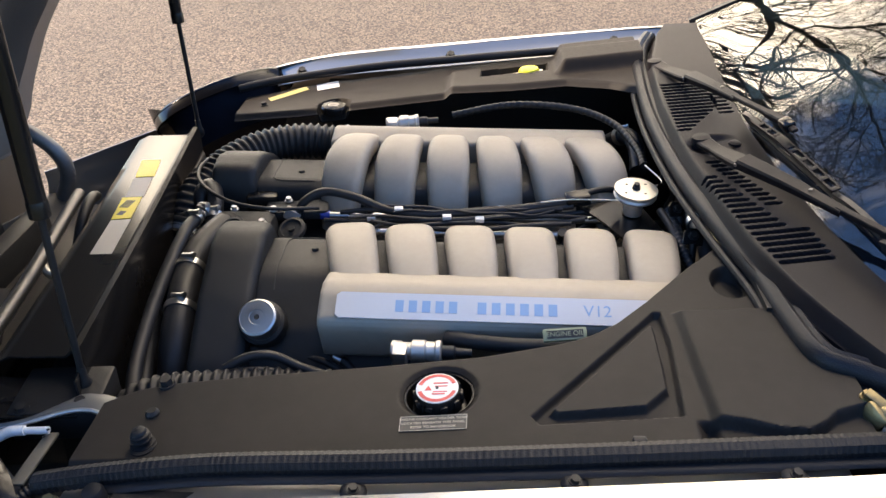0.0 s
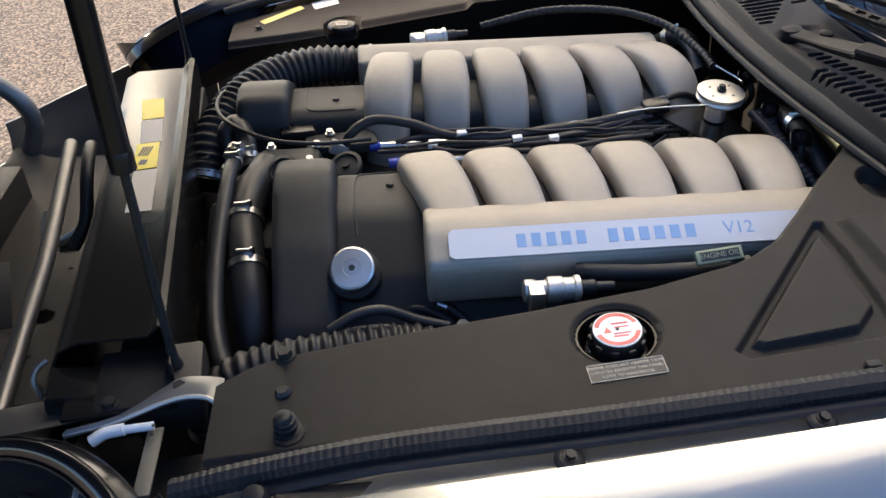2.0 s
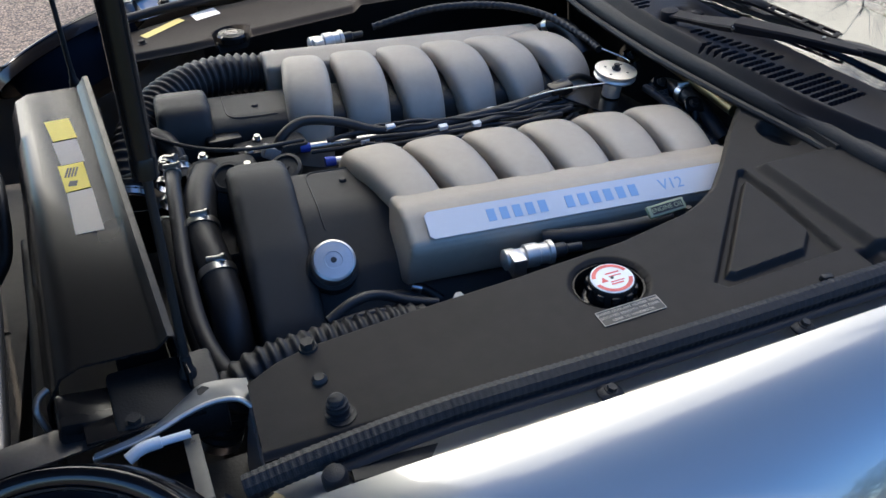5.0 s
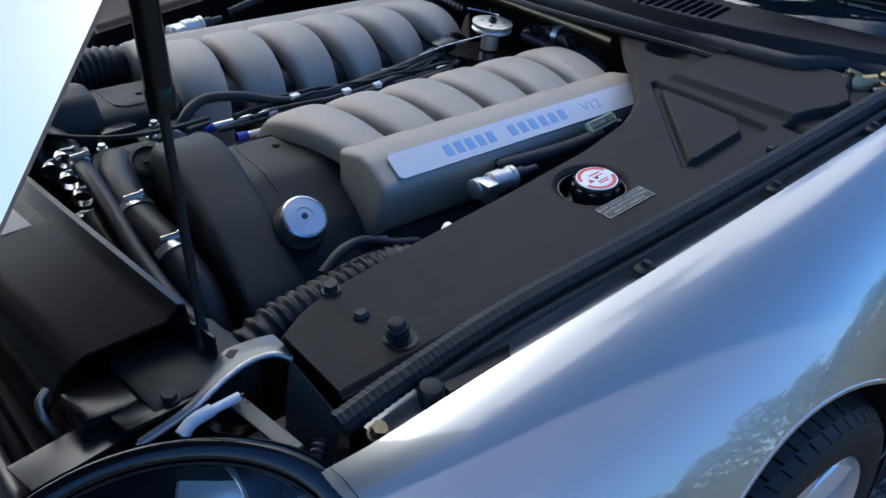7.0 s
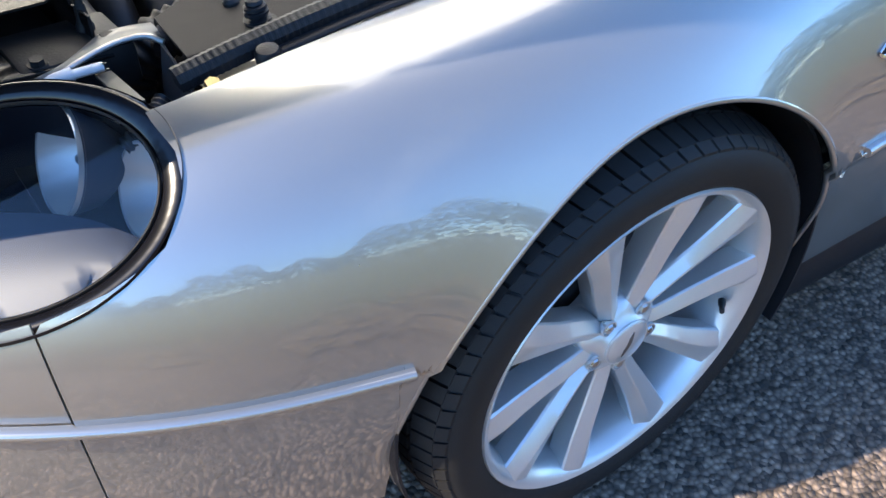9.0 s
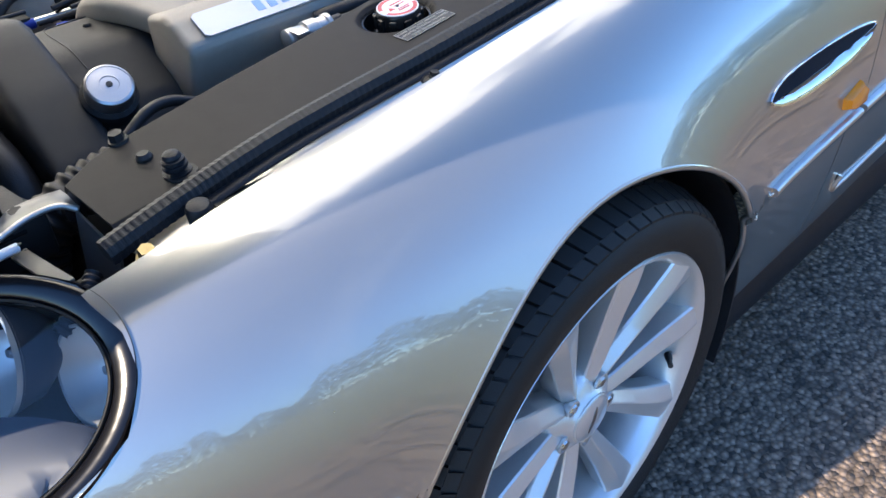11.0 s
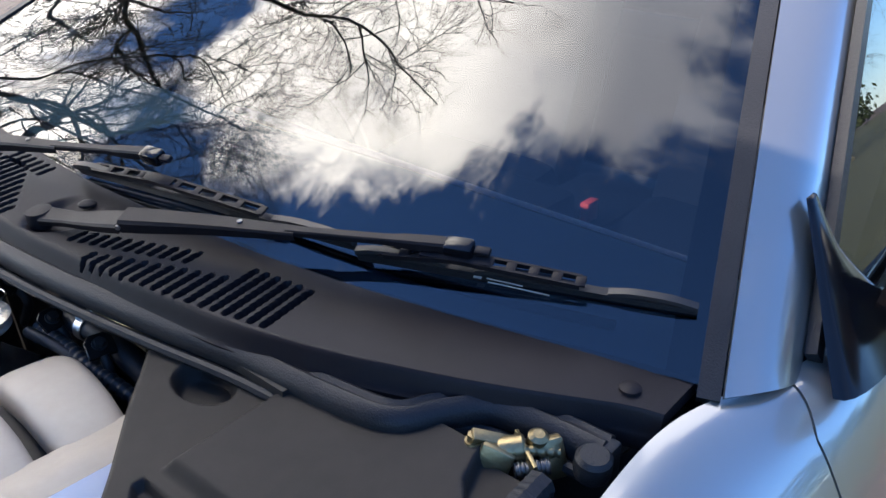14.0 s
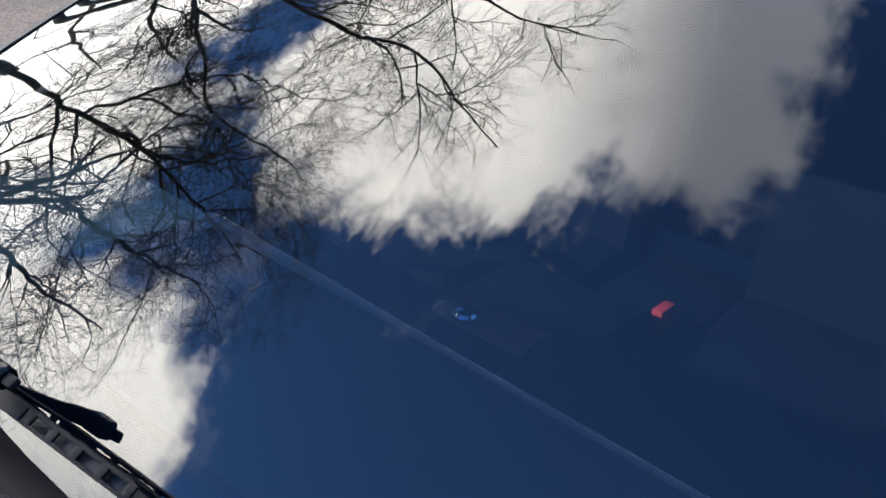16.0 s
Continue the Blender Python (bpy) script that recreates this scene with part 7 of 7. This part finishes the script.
# front of the valley: black housings between the banks
hous = thing("thermostat_housing", (-0.32, -0.02, 0.68), "black thermostat housing and brackets at the engine's front", "housing")
box("housing_body", (0.11, 0.13, 0.07), pose(-0.345, -0.03, 0.690), CAMCOVER, hous, bevel=0.02)
box("bracket", (0.12, 0.05, 0.02), pose(-0.26, 0.055, 0.71, 0, 0, 8), CAMCOVER, hous, bevel=0.005)
box("bracket", (0.06, 0.035, 0.03), pose(-0.335, 0.085, 0.715, 0, 0, 8), GLOSSBLACK, hous, bevel=0.005)
lathe("pulley", [(0.026, 0), (0.026, 0.008), (0.020, 0.010), (0.018, 0.006), (0.006, 0.006), (0.006, 0.011)], axis((-0.345, -0.075, 0.735), (-0.3, -0.45, 0.8)), CAMCOVER, hous, k=30)
lathe("pulley", [(0.026, 0), (0.026, 0.008), (0.020, 0.010), (0.018, 0.006), (0.006, 0.006), (0.006, 0.011)], axis((-0.25, -0.035, 0.715), (-0.2, -0.4, 0.85)), CAMCOVER, hous, k=30)
lathe("thermostat_neck", [(0.03, -0.03), (0.03, 0.02), (0.026, 0.03)], axis((-0.375, -0.02, 0.70), (-0.2, -0.3, 1)), CAMCOVER, hous, k=28)
for x, y in ((-0.30, 0.03), (-0.31, -0.02), (-0.375, 0.03), (-0.28, 0.07), (-0.40, -0.06)):
    bolt("bolt", (x, y, 0.722), (0, -0.1, 1), 0.006, STEEL, hous)
settle(hous)
clips = thing("hose_clamp_cluster", (-0.43, -0.02, 0.7), "bright steel clamps and couplings behind the radiator", "clamps")
for x, y, z in ((-0.432, 0.02, 0.725), (-0.44, -0.02, 0.71), (-0.437, -0.06, 0.70), (-0.445, 0.05, 0.70), (-0.45, -0.09, 0.68)):
    lathe("clamp", [(0.013, -0.005), (0.015, -0.005), (0.015, 0.005), (0.013, 0.005)], axis((x, y, z), (0.3, 0.8, 0.3)), STEEL, clips, k=20, ends="ring")
    lathe("clamp_screw", [(0.004, -0.010), (0.004, 0.008), (0.006, 0.008), (0.006, 0.012)], axis((x + 0.006, y - 0.006, z + 0.015), (0.7, -0.6, 0.2)), STEEL, clips, k=8)
settle(clips)

# ---- cowl, seal and wipers ----
def cowl_front(y):
    return interp(y, [-0.71, -0.62, -0.55, -0.45, -0.35, -0.2, 0.0, 0.23, 0.45, 0.67, 0.71], [0.645, 0.585, 0.545, 0.500, 0.470, 0.448, 0.430, 0.425, 0.437, 0.490, 0.515])


def cowl_back(y):
    return base_line(y)[0] + 0.006


cowl = thing("scuttle_panel", (0.55, 0, 0.85), "weathered black plastic scuttle panel with rows of vent slots", "scuttle")
nu, nv = 760, 70
ys = np.linspace(-0.715, 0.715, nu)
us = np.linspace(0, 1, nv)
CF, CB = cowl_front(ys), np.array([cowl_back(y) for y in ys])
CF = np.convolve(np.pad(CF, 20, mode="edge"), np.ones(41) / 41, "valid")
X = CF[:, None] * (1 - us) + CB[:, None] * us
Y = np.repeat(ys[:, None], nv, 1)


Z = 0.879 + 0.004 * us[None, :] - 0.016 * (Y / 0.72) ** 4 + 0.06 * np.maximum(0, Y) ** 2 - 0.024 * sstep(0.10, 0.0, us)[None, :]
slots = []
for k in range(11):
    t = k / 10
    slots.append((0.452 + 0.026 * t, 0.465 + 0.063 * t, -0.115 - 0.163 * t, 0.0038))
for k in range(6):
    t = k / 5
    slots.append((0.482 + 0.017 * t, 0.558 + 0.010 * t, -0.2955 - 0.0755 * t, 0.0038))
for k in range(11):
    t = k / 10
    slots.append((0.468 + 0.055 * t, 0.485 + 0.057 * t, -0.058 - 0.147 * t, 0.0036))
for k in range(15):
    t = k / 14
    slots.append((0.447 + 0.003 * t, 0.462 + 0.072 * min(1, t * 2.2) - 0.03 * max(0, t - 0.6), 0.080 + 0.222 * t, 0.0038))
for k in range(6):
    slots.append((0.535, 0.555, 0.16 + 0.018 * k, 0.0036))
for xa, xb, y, hw in slots:
    dx = np.maximum(np.maximum(xa - X, X - xb), 0)
    yy = y + 0.19 * (X - xa)
    d = np.hypot(dx, Y - yy)
    Z = Z - 0.012 * sstep(hw + 0.0012, hw - 0.0004, d)
# moulded dish round the wiper spindle
dd = np.hypot((X - 0.505) / 1.25, Y - 0.012)
Z -= 0.010 * sstep(0.050, 0.035, dd) * sstep(0.54, 0.50, X)
v, f = shell(np.stack([X, Y, Z], axis=2), 0.014, way=(0, 0, 1))
pydata("panel", v, f, COWL, cowl, smooth=35)
lathe("plug", [(0.011, 0), (0.011, 0.003), (0.008, 0.005), (0.003, 0.0055)], pose(0.527, 0.016, 0.8815), COWL, cowl, k=24)
lathe("screw", [(0.010, 0), (0.010, 0.004), (0.006, 0.006)], pose(0.654, -0.678, 0.8665), COWL, cowl, k=18)
box("slot_backing", (0.11, 0.80, 0.01), pose(0.525, -0.03, 0.840), DARK, cowl, bevel=0)
settle(cowl)

seal = thing("bulkhead_seal", (0.47, 0, 0.82), "thick black rubber seal along the bulkhead", "seal")
pts = [(0.600, -0.690, 0.843), (0.597, -0.64, 0.844), (0.583, -0.585, 0.848), (0.545, -0.555, 0.850), (0.510, -0.53, 0.849), (0.497, -0.46, 0.848), (0.487, -0.36, 0.848), (0.462, -0.22, 0.849), (0.436, -0.03, 0.85), (0.423, 0.2, 0.853), (0.430, 0.42, 0.860), (0.446, 0.58, 0.868), (0.480, 0.68, 0.876)]
line = spline(pts, 120)
sec = [(-0.016, -0.014), (-0.018, -0.002), (-0.012, 0.008), (-0.004, 0.011), (0.003, 0.006), (0.008, 0.009), (0.014, 0.005), (0.017, -0.004), (0.016, -0.014)]
v, f = sweep(line, sec, (0, 0, 1))
pydata("main_section", v, f, RUBBER, seal, smooth=50)
v, f = sweep(np.array([p + np.array([-0.022, 0, -0.018]) for p in line]), ring(0.006, 8), (0, 0, 1))
pydata("lip", v, f, RUBBER, seal)
g = np.zeros((120, 3, 3))
for i, p in enumerate(line):
    for j, (dx, dz) in enumerate(((-0.012, -0.015), (0.0, -0.016), (0.06, -0.03))):
        g[i, j] = p[0] + dx, p[1], p[2] + dz
v, f = shell(g, 0.003, flip=True)
pydata("ledge", v, f, DARK, seal)
settle(seal)

latch = thing("bonnet_latch", (0.56, -0.635, 0.82), "gold-passivated bonnet latch on the bulkhead corner", "latch")
box("plate", (0.050, 0.004, 0.040), pose(0.555, -0.640, 0.825, 0, 0, 55), BRASS, latch, bevel=0.001)
box("jaw", (0.012, 0.030, 0.030), pose(0.535, -0.622, 0.832, 20, 10, 30), BRASS, latch, bevel=0.003)
box("jaw", (0.014, 0.022, 0.036), pose(0.573, -0.655, 0.832, -10, 20, 50), BRASS, latch, bevel=0.003)
tube("spring", [(0.53, -0.61, 0.835), (0.55, -0.635, 0.842), (0.575, -0.66, 0.838)], 0.005, BRASS, latch, ribs=9)
bolt("bolt", (0.532, -0.603, 0.845), (0, 0, 1), 0.006, BRASS, latch)
lathe("roller", [(0.010, -0.012), (0.012, -0.010), (0.012, 0.010), (0.010, 0.012)], axis((0.552, -0.628, 0.838), (0.6, -0.7, 0.2)), BRASS, latch, k=20)
lathe("pivot", [(0.009, 0), (0.009, 0.010), (0.005, 0.013)], axis((0.568, -0.642, 0.842), (-0.1, -0.2, 1)), BRASS, latch, k=16)
box("lever", (0.050, 0.012, 0.005), pose(0.548, -0.618, 0.845, 15, 20, -40), BRASS, latch, bevel=0.001)
tube("spring", [(0.540, -0.640, 0.830), (0.562, -0.660, 0.832)], 0.0065, DULLSTEEL, latch, ribs=8)
settle(latch)


def wiper(pivot, joint, elbow, tip, heel, label, at):
    w = thing("wiper", at, label, "wiper", "windscreen wipers")
    up = np.array([-0.42, 0, 0.9])
    lathe("pivot_cap", [(0.0165, -0.010), (0.0165, 0.006), (0.0150, 0.0095), (0.006, 0.0105)], axis(pivot, (-0.15, 0, 1)), COWL, w, k=28)
    pv, el, jt = (np.array(q, float) for q in (pivot, elbow, joint))
    flat = [(-0.013, -0.0045), (-0.013, 0.0025), (-0.0105, 0.0045), (0.0105, 0.0045), (0.013, 0.0025), (0.013, -0.0045)]
    head = spline([pv * 0.97 + el * 0.03 + (0, 0, 0.002), pv * 0.55 + el * 0.45 + (0, 0, 0.000), el + (0, 0, 0.001)], 18)
    v, f = sweep(head, flat, (-0.3, 0, 0.95), np.interp(np.linspace(0, 1, 18), [0, 0.35, 0.8, 1], [1.05, 0.85, 1.15, 1.20]))
    pydata("arm_head", v, f, COWL, w, smooth=25)
    # folded steel channel, then the narrower rod that carries the blade
    d = (jt - el) / np.linalg.norm(jt - el)
    mid = el * 0.45 + jt * 0.55 + (-0.003, 0, 0.006)
    channel = [(-0.013, -0.009), (-0.013, 0.002), (-0.010, 0.005), (0.010, 0.005), (0.013, 0.002), (0.013, -0.009), (0.0115, -0.009), (0.0115, 0.001), (0.009, 0.0035), (-0.009, 0.0035), (-0.0115, 0.001), (-0.0115, -0.009)]
    line = spline([el + (0, 0, 0.006), el * 0.72 + jt * 0.28 + (-0.002, 0, 0.008), mid], 24)
    v, f = sweep(line, channel, (-0.3, 0, 0.95), np.interp(np.linspace(0, 1, 24), [0, 0.1, 1], [1.12, 1.10, 0.62]))
    pydata("arm", v, f, COWL, w, smooth=25)
    rod = [(-0.0055, -0.0035), (-0.0055, 0.002), (-0.004, 0.0035), (0.004, 0.0035), (0.0055, 0.002), (0.0055, -0.0035)]
    v, f = sweep(spline([mid - d * 0.01 + (0, 0, 0.001), mid * 0.5 + jt * 0.5 + (-0.001, 0, 0.003), jt + (0, 0, 0.004)], 20), rod, (-0.3, 0, 0.95), np.interp(np.linspace(0, 1, 20), [0, 0.6, 0.7, 1], [1.0, 1.0, 1.35, 1.45]))
    pydata("arm_rod", v, f, COWL, w, smooth=25)
    lathe("arm_hinge_pin", [(0.003, -0.0165), (0.003, 0.0165)], axis(el + (0, 0, 0.004), np.cross(d, (-0.3, 0, 0.95))), DULLSTEEL, w, k=12)
    lathe("arm_rivet", [(0.003, 0), (0.003, 0.001), (0.0015, 0.0018)], axis(el * 0.62 + jt * 0.38 + (-0.002, 0, 0.0125), (-0.3, 0, 0.95)), DULLSTEEL, w, k=12)
    h, t = np.array(heel, float), np.array(tip, float)
    bd = (t - h) / np.linalg.norm(t - h)
    blade = [h * (1 - q) + t * q for q in np.linspace(0, 1, 16)]
    v, f = sweep(np.array(blade), [(-0.0012, -0.015), (0.0012, -0.015), (0.0022, -0.004), (0.0045, -0.003), (0.0045, 0.001), (-0.0045, 0.001), (-0.0045, -0.003), (-0.0022, -0.004)], (-0.4, 0, 0.9))
    pydata("rubber_blade", v, f, RUBBER, w)
    span = np.linalg.norm(t - h)
    js = float((jt - h) @ bd / span)
    top = lambda q: h * (1 - q) + t * q + up * float(interp(q, [0.10, js, 0.86], [0.006, 0.017, 0.006]))
    # main bridge: a pierced channel, two rails with rungs between the slots
    q0, q1 = max(0.10, js - 0.34), min(0.86, js + 0.36)
    side = np.cross(up, bd)
    side /= np.linalg.norm(side)
    for k in (-1, 1):
        v, f = sweep(np.array([top(q) + side * 0.0058 * k for q in np.linspace(q0, q1, 20)]), [(-0.0014, -0.004), (0.0014, -0.004), (0.0014, 0.002), (-0.0014, 0.002)], (-0.4, 0, 0.9))
        pydata("bridge_rail", v, f, COWL, w)
    for q in np.linspace(q0, q1, 10):
        box("bridge_rung", (0.010 if abs(q - js) > 0.05 else 0.05, 0.0125, 0.0026), along(top(q) + up * 0.0006, bd, up), COWL, w, bevel=0.0006)
    for a, b in ((0.0, 0.22), (q0 + 0.06, js - 0.04), (js + 0.05, q1 - 0.02), (0.76, 1.0)):
        p, r = h * (1 - a) + t * a, h * (1 - b) + t * b
        v, f = sweep(spline([p + up * 0.001, p * 0.7 + r * 0.3 + up * 0.006, p * 0.3 + r * 0.7 + up * 0.006, r + up * 0.001], 16), [(-0.0048, -0.002), (0.0048, -0.002), (0.0038, 0.0018), (-0.0038, 0.0018)], (-0.4, 0, 0.9))
        pydata("yoke", v, f, HOSE, w)
    box("clip", (0.030, 0.019, 0.017), along(jt + up * 0.001, bd, up), BEZEL, w, bevel=0.004)
    box("clip_tab", (0.016, 0.010, 0.006), along(jt + bd * 0.024 + up * 0.002, bd, up), COWL, w, bevel=0.002)
    settle(w)


wiper((0.470, 0.019, 0.884), (0.656, -0.481, 0.938), (0.500, -0.130, 0.912), (0.745, -0.690, 0.915), (0.615, -0.378, 0.918), "dull black wiper arm and blade parked on the windscreen", (0.47, 0.02, 0.88))
wiper((0.455, 0.435, 0.884), (0.575, -0.075, 0.955), (0.50, 0.29, 0.905), (0.618, -0.372, 0.925), (0.560, 0.10, 0.905), "dull black wiper arm and blade parked on the windscreen", (0.455, 0.435, 0.88))

settle(car)
for o in car.children:
    if o.type == "EMPTY":
        o.matrix_parent_inverse = Matrix.Translation(-car.location)
